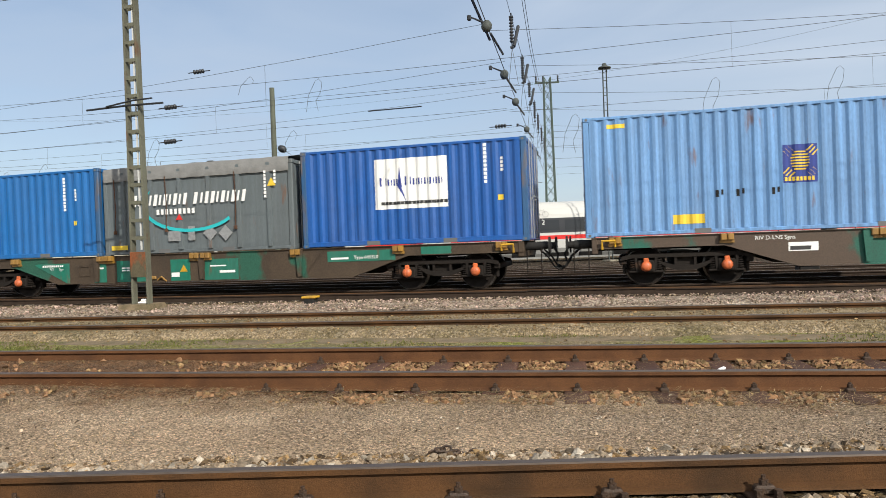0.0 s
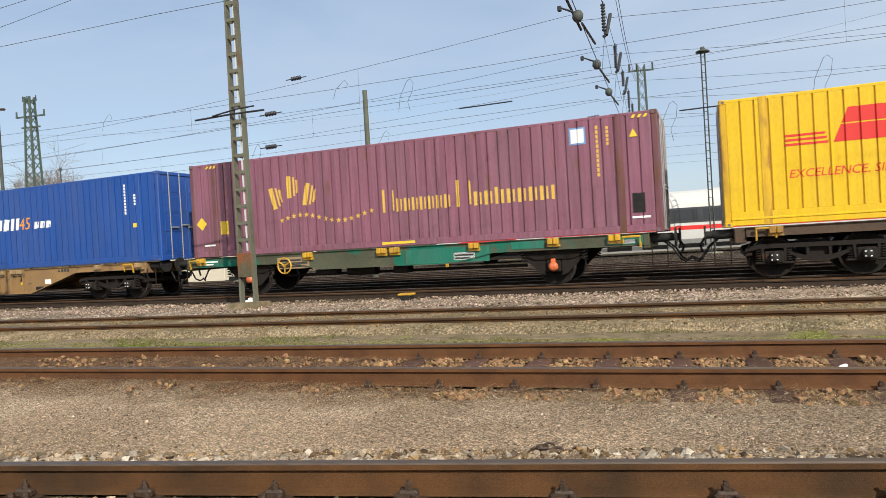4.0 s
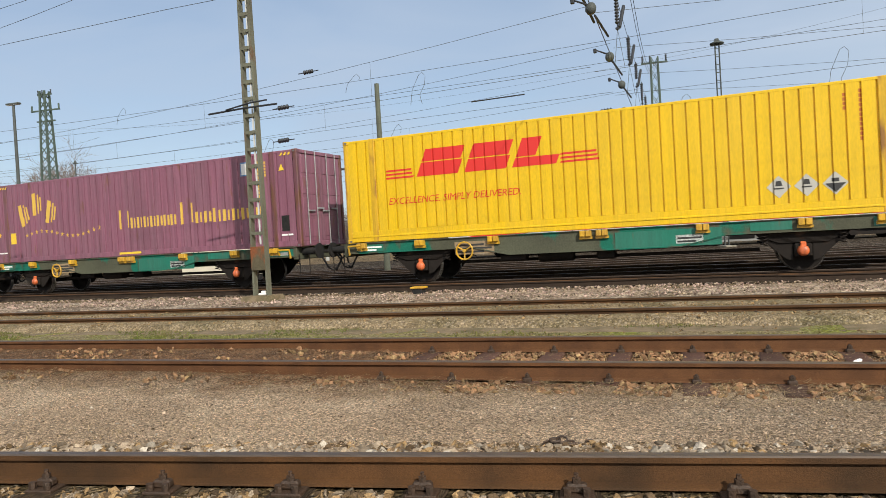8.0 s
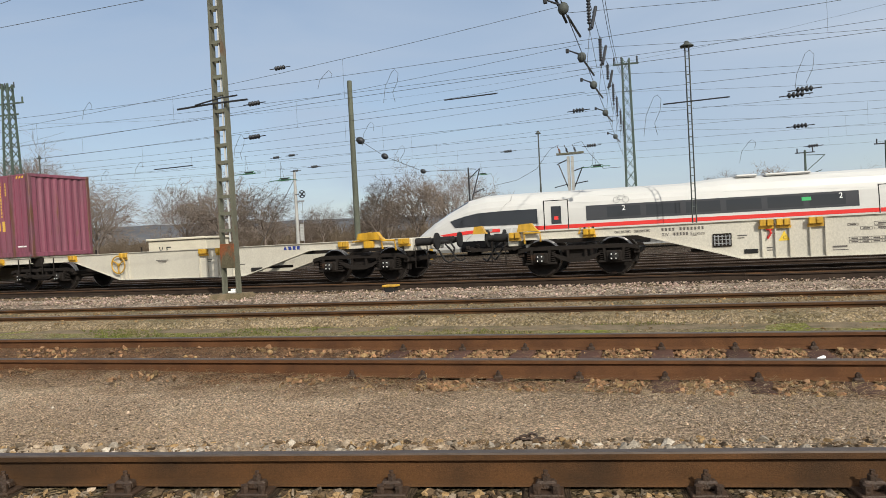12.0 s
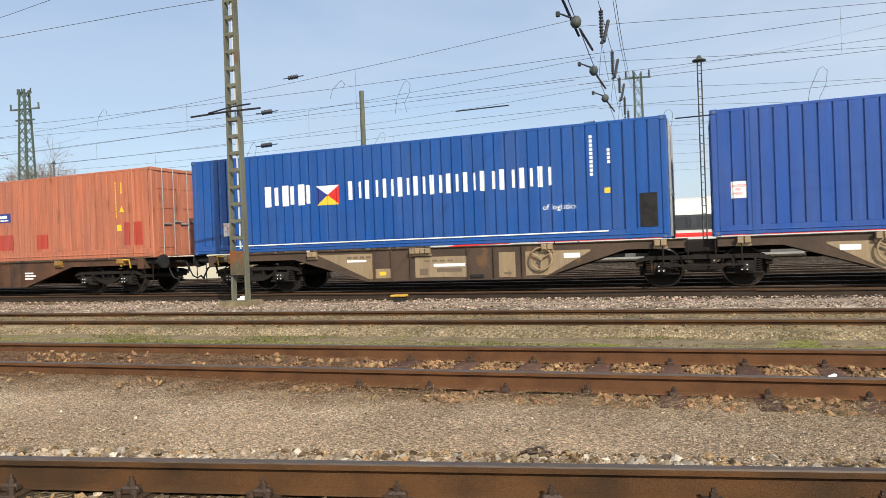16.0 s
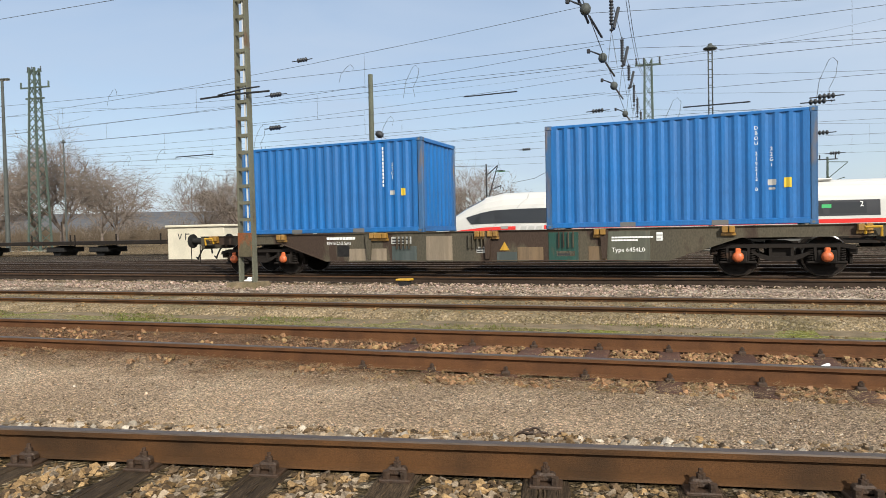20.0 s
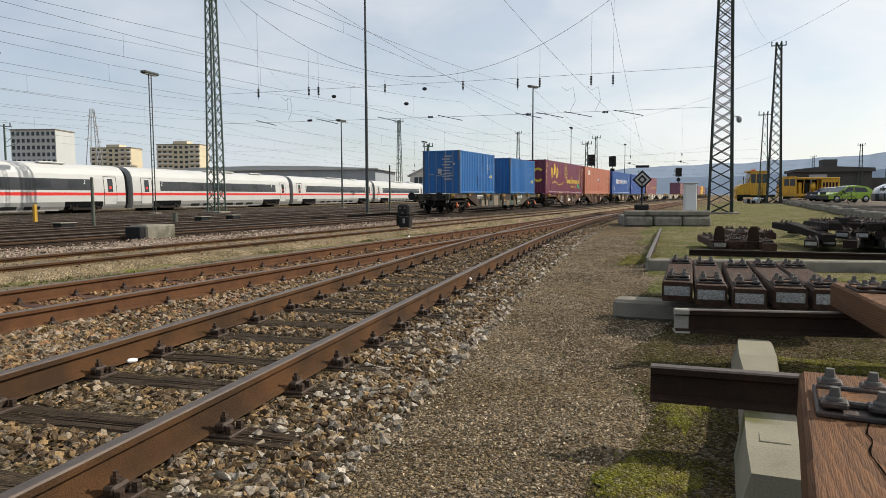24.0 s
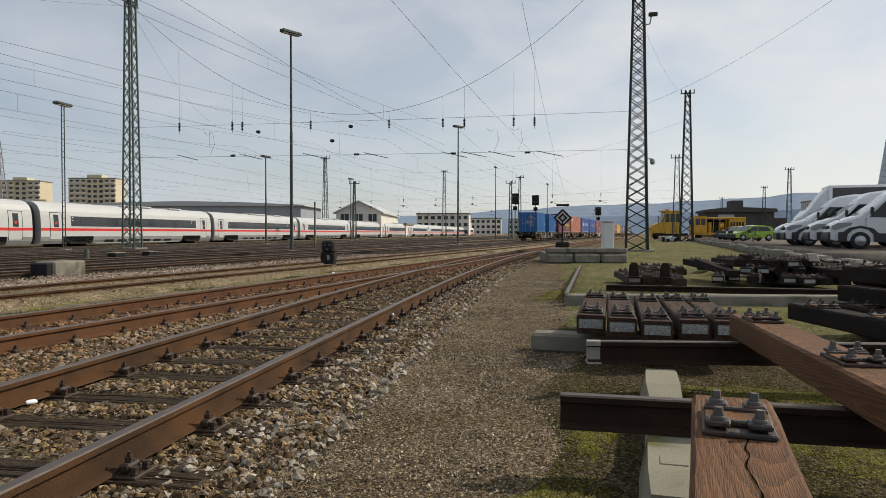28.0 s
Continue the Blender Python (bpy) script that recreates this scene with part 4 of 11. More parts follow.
def twin_wagon(u, mat, label, cover="dark", wheel=True, fins=False, fittings=None, wheels=(-9.1, 3.0)):
    """Articulated pair of flats on three bogies; the middle one is shared."""
    w = rolling(thing("articulated_container_wagon", label, "wagon", "wagons of the goods train"), u)
    fm = fittings or RUSTY
    for k in (-1, 1):
        xa, xb = (0.35, 13.9) if k > 0 else (-13.9, -0.35)
        tap = ((2.1, 1.35), (2.3, 2.9)) if k > 0 else ((2.3, 2.9), (2.1, 1.35))
        sill(xa, xb, 1.14, 0.86, 0.2, tap, mat, w)
        for x in (1.75, 4.02, 7.22, 7.86, 8.2, 12.1, 13.95) if fins else (0.9, 3.6, 6.9, 7.2, 10.4, 13.3):
            bracket(w, k * x, 1.1, fm)
        for x in (4.18, 4.02, 3.83, 7.03, 7.33, 7.73, 8.02, 8.29) if fins else (4.25, 5.0, 5.72, 7.35, 7.92, 8.46):
            part("stiffener", Shape().box(k * x - 0.012, k * x + 0.012, -1.235, -1.175, 0.3, 1.12), mat, w)
        for x in wheels:
            if wheel and x * k > 0:
                handwheel(w, x, 0.78, 0.28, fm)
        part("brake_gear", Shape().cyl((k * 4.6, -0.6, 0.62), (k * 5.6, -0.6, 0.62), 0.2, 12).box(*sorted((k * 3.4, k * 9.8)), -0.4, -0.32, 0.45, 0.53), UNDER, w)
        buffers(w, k * 14.78, k)
        part("headstock", Shape().bev(*sorted((k * 13.9, k * 14.15)), -1.15, 1.15, 0.8, 1.15, 0.02), mat, w)
        part("end_handle", Shape().tube([(k * 13.7, -1.22, 0.85), (k * 13.7, -1.28, 1.12), (k * 13.3, -1.28, 1.12), (k * 13.3, -1.22, 0.9)], 0.025), YELLOW, w)
    for x in (-12.45, 0, 12.45):
        bogie(w, x, u, cover)
    part("joint_beam", Shape().bev(-0.4, 0.4, -1.0, 1.0, 0.8, 1.12, 0.04).box(-0.9, 0.9, -1.26, -1.2, 0.5, 0.55), UNDER, w)
    for x in (-0.85, -0.3, 0.3, 0.85):
        part("step_post", Shape().cyl((x, -1.23, 0.5), (x, -1.23, 1.1), 0.018, 6), UNDER, w)
    return w


def two_axle_wagon(u, label):
    """Short two-axle flat for one long container, green."""
    w = rolling(thing("two_axle_container_wagon", label, "wagon", "wagons of the goods train"), u)
    sill(-7.0, 7.0, 1.16, 0.5, 0.28, ((1.0, 3.9), (1.0, 3.9)), OLIVE_SILL, w)
    for x in (-4.65, 4.65):
        for y in (-1.03, 1.03):
            s = Shape()
            s.prism([(x - 1.0, 0.92), (x - 0.34, 0.28), (x - 0.2, 0.24), (x - 0.2, 0.7), (x + 0.2, 0.7), (x + 0.2, 0.24), (x + 0.34, 0.28), (x + 1.0, 0.92)], 1, y - 0.02, y + 0.02)
            s.bev(x - 0.18, x + 0.18, y - 0.1, y + 0.1, 0.32, 0.62, 0.03)
            for k in range(5):
                s.bev(x - 0.75 + k * 0.06, x + 0.75 - k * 0.06, y - 0.06, y + 0.06, 0.64 + (4 - k) * 0.025, 0.662 + (4 - k) * 0.025, 0.006)
            for k in (-0.78, 0.78):
                coil(s, x + k, y - 0.06, 0.6, 0.9, 0.07, 4)
            g = part("axle_guard", s, UNDER, w)
            b = g if y < 0 else b
        part("axlebox_cover", COVER["orange"], None, b, at=pose(x, -1.14, WHEEL_R))
        wheelset(b, x, u)
    for e in (-1, 1):
        part("headstock", Shape().bev(*sorted((e * 7.0, e * 6.85)), -1.2, 1.2, 0.8, 1.17, 0.02), OLIVE_SILL, w)
        buffers(w, e * 7.6, e)
        part("end_handle", Shape().tube([(e * 6.8, -1.25, 0.85), (e * 6.8, -1.3, 1.1), (e * 6.4, -1.3, 1.1), (e * 6.4, -1.25, 0.95)], 0.03), YELLOW, w)
    for x in (-6.4, -4.6, -2.5, -0.1, 0.3, 2.6, 4.7, 6.2):
        bracket(w, x, 1.12, YELLOW)
    plate(w, 0.6, 0.68, 2.4, 0.4, TEAL, label="fresh green painted field", rows=0)
    plate(w, 2.0, 0.74, 0.6, 0.2, WHITE, rows=2, ink=BLACKTXT)
    plate(w, -6.6, 0.92, 0.85, 0.2, TEAL, rows=2)
    plate(w, 3.6, 0.94, 0.85, 0.2, TEAL)
    sill_text(w, "Type 6450L0", 3.66, 0.985, 0.15)
    plate(w, 6.0, 0.92, 0.9, 0.2, TEAL, rows=1)
    plate(w, -3.6, 0.72, 1.1, 0.34, TAN, rows=3, ink=BLACKTXT)
    handwheel(w, -3.3, 0.82, 0.23, YELLOW)
    part("brake_gear", Shape().cyl((-1.4, -0.8, 0.6), (-0.5, -0.8, 0.6), 0.17, 12).box(-3.8, 3.8, -0.5, -0.42, 0.46, 0.54).bev(0.1, 0.55, -1.0, -0.6, 0.45, 0.68, 0.03).bev(-2.4, -1.7, -1.05, -0.7, 0.5, 0.66, 0.03), UNDER, w)
    return w


def ruled(w, x, z, wd, h, cols, ink):
    """A thin ruled table with a bar in each field."""
    for k in range(2):
        part("table_rule", Shape().box(x, x + wd, -1.1845, -1.181, z + k * (h - 0.008), z + k * (h - 0.008) + 0.008), ink, w)
    for k in range(cols + 1):
        part("table_rule", Shape().box(x + wd * k / cols - 0.004, x + wd * k / cols + 0.004, -1.185, -1.181, z, z + h), ink, w)
    for k in range(cols):
        part("data_line", Shape().box(x + wd * (k + 0.2) / cols, x + wd * (k + 0.8) / cols, -1.185, -1.181, z + h * 0.28, z + h * 0.72), ink, w)


DULL_LINE = plain("dull_brown_stencil", (0.14, 0.1, 0.07), 0.7)
GREYTXT_DARK = plain("worn_dark_stencil", (0.1, 0.09, 0.08), 0.7)


def sill_marks(w, ink, pale):
    """Grille, warning marks, load table, number and small labels on the flank of a long pair of flats."""
    g = part("grille_box", Shape().bev(-9.32, -8.92, -1.215, -1.178, 0.58, 0.88, 0.01), UNDER, w, "small mesh-covered box")
    for k in range(5):
        part("grille_bar", Shape().box(-9.29 + k * 0.08, -9.27 + k * 0.08, -1.222, -1.2155, 0.61, 0.85), GALV, g)
    for k in range(3):
        part("grille_bar", Shape().box(-9.3, -8.94, -1.226, -1.2225, 0.65 + k * 0.08, 0.665 + k * 0.08), GALV, g)
    part("step_lamp", Shape().bev(-8.67, -8.38, -1.2, -1.178, 0.4, 0.5, 0.01), BLACK, w)
    part("warning_triangle", Shape().prism([(-7.96, 0.66), (-7.72, 0.66), (-7.84, 0.88)], 1, -1.186, -1.179), YELTXT, w, "yellow warning triangle")
    sill_text(w, "C", -7.875, 0.69, 0.11, BLACKTXT, 1.184)
    for x in (-8.14, 8.2):
        part("brake_lever", Shape().tube([(x, -1.2, 0.95), (x + 0.03, -1.23, 0.84), (x - 0.04, -1.21, 0.72)], 0.022, 6).bev(x - 0.07, x + 0.07, -1.22, -1.18, 0.9, 0.97, 0.01), REDTXT if pale else BROWN_SILL, w, "short brake lever")
    for x, z, wd, h in ((-8.8, 0.8, 0.2, 0.03), (-8.8, 0.75, 0.15, 0.02), (-6.9, 0.46, 0.28, 0.04), (-6.9, 0.4, 0.3, 0.018), (-8.2, 0.5, 0.12, 0.03), (-8.2, 0.45, 0.12, 0.02), (-2.8, 0.9, 0.08, 0.08)):
        part("data_line", Shape().box(x, x + wd, -1.185, -1.181, z, z + h), ink, w)
    ruled(w, -6.58, 0.54, 0.82, 0.065, 4, ink)
    ruled(w, -6.58, 0.61, 0.82, 0.065, 4, ink)
    ruled(w, -6.1, 0.82, 0.34, 0.08, 1, ink)
    ruled(w, -6.1, 0.91, 0.34, 0.08, 1, ink)
    ruled(w, -6.36, 0.82, 0.22, 0.07, 1, ink)
    ruled(w, -6.6, 0.92, 0.2, 0.05, 1, ink)
    ruled(w, -5.66, 0.46, 0.4, 0.11, 1, ink)
    ruled(w, -4.63, 0.37, 0.29, 0.11, 2, ink)
    ruled(w, -11.5, 1.0, 0.36, 0.06, 3, ink)
    ruled(w, -11.05, 1.0, 0.36, 0.06, 3, ink)
    for k in range(11):
        part("number_bar", Shape().box(-10.43 + 0.08 * k + (0.08 if k > 3 else 0), -10.385 + 0.08 * k + (0.08 if k > 3 else 0), -1.185, -1.181, 1.0, 1.07), ink, w)
    sill_text(w, "RIV", -10.43, 0.88, 0.11, ink)
    for k in range(5):
        part("number_bar", Shape().box(-10.17 + 0.07 * k, -10.13 + 0.07 * k, -1.185, -1.181, 0.885, 0.955), ink, w)
    sill_text(w, "Sggmrs", -9.8, 0.88, 0.11, ink)
    part("label_field", Shape().prism(rect(-2.74, 0.86, 0.26, 0.1, 0.2), 1, -1.184, -1.18), ink, w)
    # the other half
    part("black_box", Shape().bev(8.91, 9.32, -1.2, -1.178, 0.4, 0.52, 0.01), BLACK, w)
    for k in range(3):
        part("name_bar", Shape().prism(rect(10.26 + k * 0.14, 0.99, 0.1, 0.1, -0.2 if k == 0 else 0), 1, -1.186, -1.18), NAVYTXT if pale else ink, w)
    part("name_mark", Shape().prism([(10.08, 0.99), (10.2, 0.99), (10.14, 1.11)], 1, -1.186, -1.18), NAVYTXT if pale else ink, w)
    for k, (x, z, wd) in enumerate(((5.3, 0.85, 0.5), (5.36, 0.81, 0.36), (5.4, 0.77, 0.28), (7.3, 0.8, 0.2), (7.3, 0.75, 0.14), (8.1, 0.8, 0.22), (8.5, 0.62, 0.2))):
        part("data_line", Shape().box(x, x + wd, -1.185, -1.181, z, z + 0.022), ink, w)
    part("warning_mark", Shape().bev(8.12, 8.26, -1.186, -1.18, 0.6, 0.72, 0.002), YELTXT, w)


def tan_fields(w):
    """Sharp-edged tan fields with dark and white writing bars on the flanks of a brown pair of flats."""
    for k in (-1, 1):
        def field(x0, x1, z0, z1, mat=TAN, deep=0.0):
            part("painted_field" if mat == TAN else "data_line", Shape().box(*sorted((k * x0, k * x1)), -1.188 - deep, -1.179, z0, z1), mat, w, "tan painted field" if mat == TAN else "")

        part("painted_field", Shape().prism([(k * 10.25, 1.05), (k * 8.62, 0.34), (k * 8.5, 0.34), (k * 8.5, 1.05)], 1, -1.188, -1.179), TAN, w, "tan painted field")
        field(8.42, 7.95, 0.36, 0.62)
        field(7.23, 5.75, 0.36, 0.91)
        field(4.88, 4.45, 0.33, 0.97)
        part("painted_field", Shape().prism([(k * 4.18, 0.36), (k * 3.62, 0.36), (k * 2.55, 0.93), (k * 2.55, 0.97), (k * 4.18, 0.97)], 1, -1.188, -1.179), TAN, w, "tan painted field")
        field(6.69, 5.8, 0.64, 0.72, WHITE, 0.004)
        field(6.6, 5.9, 0.5, 0.6, DULL_LINE, 0.004)
        field(3.2, 2.8, 0.78, 0.9, WHITE, 0.004)
        for i in range(4):
            field(6.95 - i * 0.22, 6.8 - i * 0.22, 0.78, 0.82, DULL_LINE, 0.004)
            field(9.3 - i * 0.2, 9.16 - i * 0.2, 0.92, 0.98, DULL_LINE, 0.004)
        field(9.3, 8.7, 0.82, 0.88, WHITE, 0.004)
        field(7.1, 6.85, 0.42, 0.6, DULL_LINE, 0.004)
        field(4.75, 4.55, 0.4, 0.46, DULL_LINE, 0.004)
        field(8.3, 8.1, 0.44, 0.54, YELTXT, 0.004)
        part("drain_box", Shape().bev(*sorted((k * 5.66, k * 5.3)), -1.22, -1.17, 0.32, 0.42, 0.015), BLACK, w)


# wagons, front of the train first
w = flat_wagon(9.1, GREEN_SILL, "olive green container flat wagon with orange axlebox covers", "orange", "rusty")
plate(w, -4.9, 0.72, 0.62, 0.2, WHITE, rows=1, ink=BLACKTXT)
sill_text(w, "RIV D-LNS Sgns", -5.6, 1.0, 0.13)
w = flat_wagon(-11.0, PATCH_SILL, "brown container flat wagon with fresh green fields and orange axlebox covers", "orange", "rusty")
part("painted_field", Shape().prism([(-5.55, 0.97), (-4.4, 0.41), (-4.3, 0.41), (-4.3, 1.0), (-5.4, 1.0)], 1, -1.19, -1.178), TEAL, w, "fresh green painted field")
for x, z, wd, h in ((-3.42, 0.41, 0.42, 0.62), (-2.64, 0.41, 1.1, 0.61), (-0.83, 0.41, 0.63, 0.6), (0.27, 0.41, 1.06, 0.58), (4.0, 0.8, 1.9, 0.28), (6.6, 0.92, 0.8, 0.2)):
    plate(w, x, z, wd, h, TEAL, "painted_field", "fresh green painted field")
for k in range(11):
    part("number_bar", Shape().box(-5.26 + 0.07 * k, -5.22 + 0.07 * k, -1.196, -1.191, 0.9, 0.96), WHITE, w)
sill_text(w, "RIV", -5.0, 0.8, 0.1, WHITE, 1.19)
sill_text(w, "Sgns", -4.66, 0.8, 0.1, WHITE, 1.19)
part("hatch_rim", Shape().box(-3.98, -3.58, -1.2, -1.181, 0.6, 0.63).box(-3.98, -3.58, -1.2, -1.181, 0.87, 0.9).box(-3.98, -3.95, -1.2, -1.181, 0.63, 0.87).box(-3.61, -3.58, -1.2, -1.181, 0.63, 0.87), PATCH_SILL, w)
for k in range(2):
    for q in range(4):
        part("data_line", Shape().box(-2.45 + q * 0.15, -2.34 + q * 0.15, -1.196, -1.191, 0.72 + k * 0.07, 0.76 + k * 0.07), WHITE, w)
part("brake_lever", Shape().bev(-1.62, -1.3, -1.24, -1.18, 0.46, 0.56, 0.02).tube([(-1.25, -1.22, 0.44), (-1.1, -1.25, 0.54), (-0.95, -1.22, 0.4)], 0.025, 6), RUSTY, w, "rusty brake change lever")
part("warning_triangle", Shape().prism([(-0.52, 0.66), (-0.28, 0.66), (-0.4, 0.86)], 1, -1.196, -1.191), YELLOW, w)
for x, z, wd, h in ((-0.8, 0.52, 0.26, 0.12), (0.75, 0.6, 0.48, 0.07), (0.45, 0.78, 0.5, 0.035), (-3.35, 0.8, 0.26, 0.05), (4.1, 0.86, 0.5, 0.05)):
    part("data_line", Shape().box(x, x + wd, -1.196, -1.191, z, z + h), WHITE, w)
sill_text(w, "Type 6453L0", 4.75, 0.86, 0.13, WHITE, 1.19)
w = twin_wagon(-36.2, GREY_SILL, "soiled brown articulated container wagon with tan fields", wheels=(-3.76, 9.1))
tan_fields(w)
two_axle_wagon(-59.17, "green two-axle container wagon with yellow brackets")
w = twin_wagon(-82.0, OCHRE_SILL, "ochre articulated container wagon with dark data tables", fins=True, fittings=OLD_TAN_IRON, wheels=(-3.35,))
sill_marks(w, BLACKTXT, False)
for x, z, wd, h in ((-6.3, 0.4, 0.85, 0.1), (-5.0, 0.4, 0.17, 0.17), (-6.08, 0.74, 0.3, 0.06), (9.4, 0.6, 0.3, 0.16)):
    plate(w, x, z, wd, h, WHITE, "paint_over_field", "white overpainted field")
for x in (-11.9, -13.2):
    part("corner_guide", Shape().bev(x - 0.14, x + 0.14, -1.29, -1.12, 1.06, 1.22, 0.02), OLD_TAN_IRON, w, "folding container pin")
two_axle_wagon(-104.9, "green two-axle container wagon under a yellow container")
two_axle_wagon(-120.5, "green two-axle container wagon under a purple container")
for c, note in ((-143.1, "empty cream-grey articulated container wagon"), (-174.0, "cream-grey articulated container wagon carrying one purple container")):
    w = twin_wagon(c, CREAM_SILL, note, fins=True, fittings=YELLOW, wheels=(-3.35,) if c > -150 else (3.8,))
    sill_marks(w, GREYTXT_DARK, True)
    part("dark_plate", Shape().bev(-4.58, -4.24, -1.19, -1.178, 0.56, 1.02, 0.004), BLACK, w, "black chalk board")
    for x0, x1, z0, z1 in ((-4.61, -4.58, 0.53, 1.05), (-4.24, -4.21, 0.53, 1.05), (-4.58, -4.24, 0.53, 0.56), (-4.58, -4.24, 1.02, 1.05)):
        part("board_rim", Shape().box(x0, x1, -1.192, -1.178, z0, z1), WHITE, w)
    part("sign_field", Shape().bev(-5.6, -5.34, -1.184, -1.178, 0.72, 1.0, 0.001), WHITE, w, "white sign field")
    sill_text(w, "CT", -5.55, 0.81, 0.13, BLACKTXT, 1.181)
    for x, wd in ((-13.6, 0.28), (13.1, 0.25), (-14.85, 0.18), (12.85, 0.3)):
        part("corner_guide", Shape().prism([(x - wd, 1.16), (x - wd * 0.8, 1.34), (x + wd * 0.3, 1.36), (x + wd * 0.7, 1.22), (x + wd, 1.16)], 1, -1.3, -1.12), YELLOW, w, "yellow folding container pin")
    part("latch_bar", Shape().tube([(12.4, -1.26, 1.12), (13.1, -1.29, 1.17), (13.7, -1.26, 1.1)], 0.02, 6).bev(12.75, 13.05, -1.3, -1.17, 0.93, 1.12, 0.02), YELLOW, w, "yellow latch with a long bar")
    for k in range(4):
        part("hazard_bar", Shape().prism(rect(-12.38 + k * 0.1, 1.03, 0.05, 0.17, 0.3), 1, -1.196, -1.178), BLACK if k % 2 else YELLOW, w)
w = twin_wagon(-203.8, GREY_SILL, "weathered brown articulated container wagon with tan fields", fittings=TAN, wheels=(-3.76, 3.76))
tan_fields(w)
w = twin_wagon(-234.7, BROWN_SILL, "red-brown articulated container wagon with chalk scrawls", wheel=False, fittings=RUSTY)
for x in (-8.8, 5.6):
    oval = [(x + 0.46 * math.cos(a * 0.2618), 0.7 + 0.28 * math.sin(a * 0.2618)) for a in range(25)]
    bm = patches([[p, q, (x + (q[0] - x) * 0.94, 0.7 + (q[1] - 0.7) * 0.9), (x + (p[0] - x) * 0.94, 0.7 + (p[1] - 0.7) * 0.9)] for p, q in zip(oval, oval[1:])]
                 + [rect(x - 0.34, 0.58, 0.035, 0.22, 0.2), rect(x - 0.3, 0.78, 0.16, 0.035), rect(x - 0.1, 0.56, 0.035, 0.26, 0.15), rect(x + 0.08, 0.56, 0.035, 0.24, 0.5), rect(x + 0.06, 0.8, 0.2, 0.035), rect(x + 0.34, 0.62, 0.035, 0.2)])
    stuck("chalk_scrawl", onto(bm, None, -1, 0.006, 1.18), WHITE, w, "white chalk scrawl")
for x, wd in ((-6.6, 1.3), (-1.9, 0.6), (8.6, 0.6), (-4.6, 0.8)):
    plate(w, x, 0.5, wd, 0.36, BROWN_SILL, rows=3)
sill_text(w, "Sggmrss", -6.6, 0.9, 0.13)
w = flat_wagon(-260.2, CAMO_SILL, "patched olive and brown container flat wagon, last of the train", "orange", "rusty")
GREY_TEAL = paint("dull_teal_grey_patch", (0.06, 0.08, 0.075), 0.6)
DEEP_TEAL = paint("dark_green_patch", (0.012, 0.07, 0.052), 0.5)
OLIVE = paint("olive_patch", (0.1, 0.105, 0.072), 0.55)
DULL_TAN = paint("dull_tan_patch", (0.27, 0.215, 0.15), 0.65)
OLD_TAN = paint("dirty_ochre_patch", (0.2, 0.13, 0.065), 0.65)
for x, z, wd, h, m in ((-3.95, 0.36, 1.19, 0.38, DULL_TAN), (-2.59, 0.36, 0.74, 0.44, GREY_TEAL), (-1.56, 0.36, 0.76, 0.7, DULL_TAN), (0.44, 0.36, 0.54, 0.26, GREY_TEAL), (1.0, 0.36, 0.67, 0.38, OLD_TAN), (1.81, 0.36, 0.75, 0.74, DEEP_TEAL), (2.81, 0.36, 0.44, 0.38, OLD_TAN), (3.26, 0.36, 1.01, 0.74, OLIVE)):
    plate(w, x, z, wd, h, m, "painted_field")
plate(w, -2.61, 0.86, 0.61, 0.2, GREYTXT, rows=2, ink=BLACKTXT)
plate(w, 2.01, 0.5, 0.46, 0.13, DULL_TAN, rows=1, ink=BLACKTXT)
plate(w, -0.12, 0.6, 0.23, 0.16, GREYTXT, rows=2, ink=BLACKTXT)
plate(w, -4.34, 0.52, 0.4, 0.32, BLACK, "relay_box")
mark_x = 0.65
part("warning_triangle", Shape().prism([(mark_x - 0.13, 0.66), (mark_x + 0.13, 0.66), (mark_x, 0.88)], 1, -1.194, -1.181), YELLOW, w, "yellow warning triangle")
sill_text(w, "Type 6454L0", 3.37, 0.6, 0.15, None, 1.19)
sill_text(w, "RIV B-LNS Sgns", -4.68, 0.86, 0.125)
stuck("data_lines", onto(patches(bars(-4.68, 1.0, (0.075,) * 9, 0.075, 0.03)), None, -1, 0.006, 1.18), WHITE, w)
stuck("data_lines", onto(patches(bars(3.37, 0.86, (0.04,) * 9, 0.05, 0.02) + bars(3.37, 0.93, (0.04,) * 14, 0.05, 0.02)), None, -1, 0.006, 1.19), WHITE, w)
plate(w, 4.42, 0.86, 0.14, 0.2, WHITE, rows=2, ink=GREYTXT)
for x in (-2.3, -0.2, 2.2):
    for k in (-0.12, 0.0, 0.12, 0.24):
        part("stiffener", Shape().prism([(x + k - 0.012, 1.1), (x + k - 0.012, 0.72), (x + k + 0.012, 0.72), (x + k + 0.012, 1.1)], 1, -1.25, -1.18), CAMO_SILL, w)

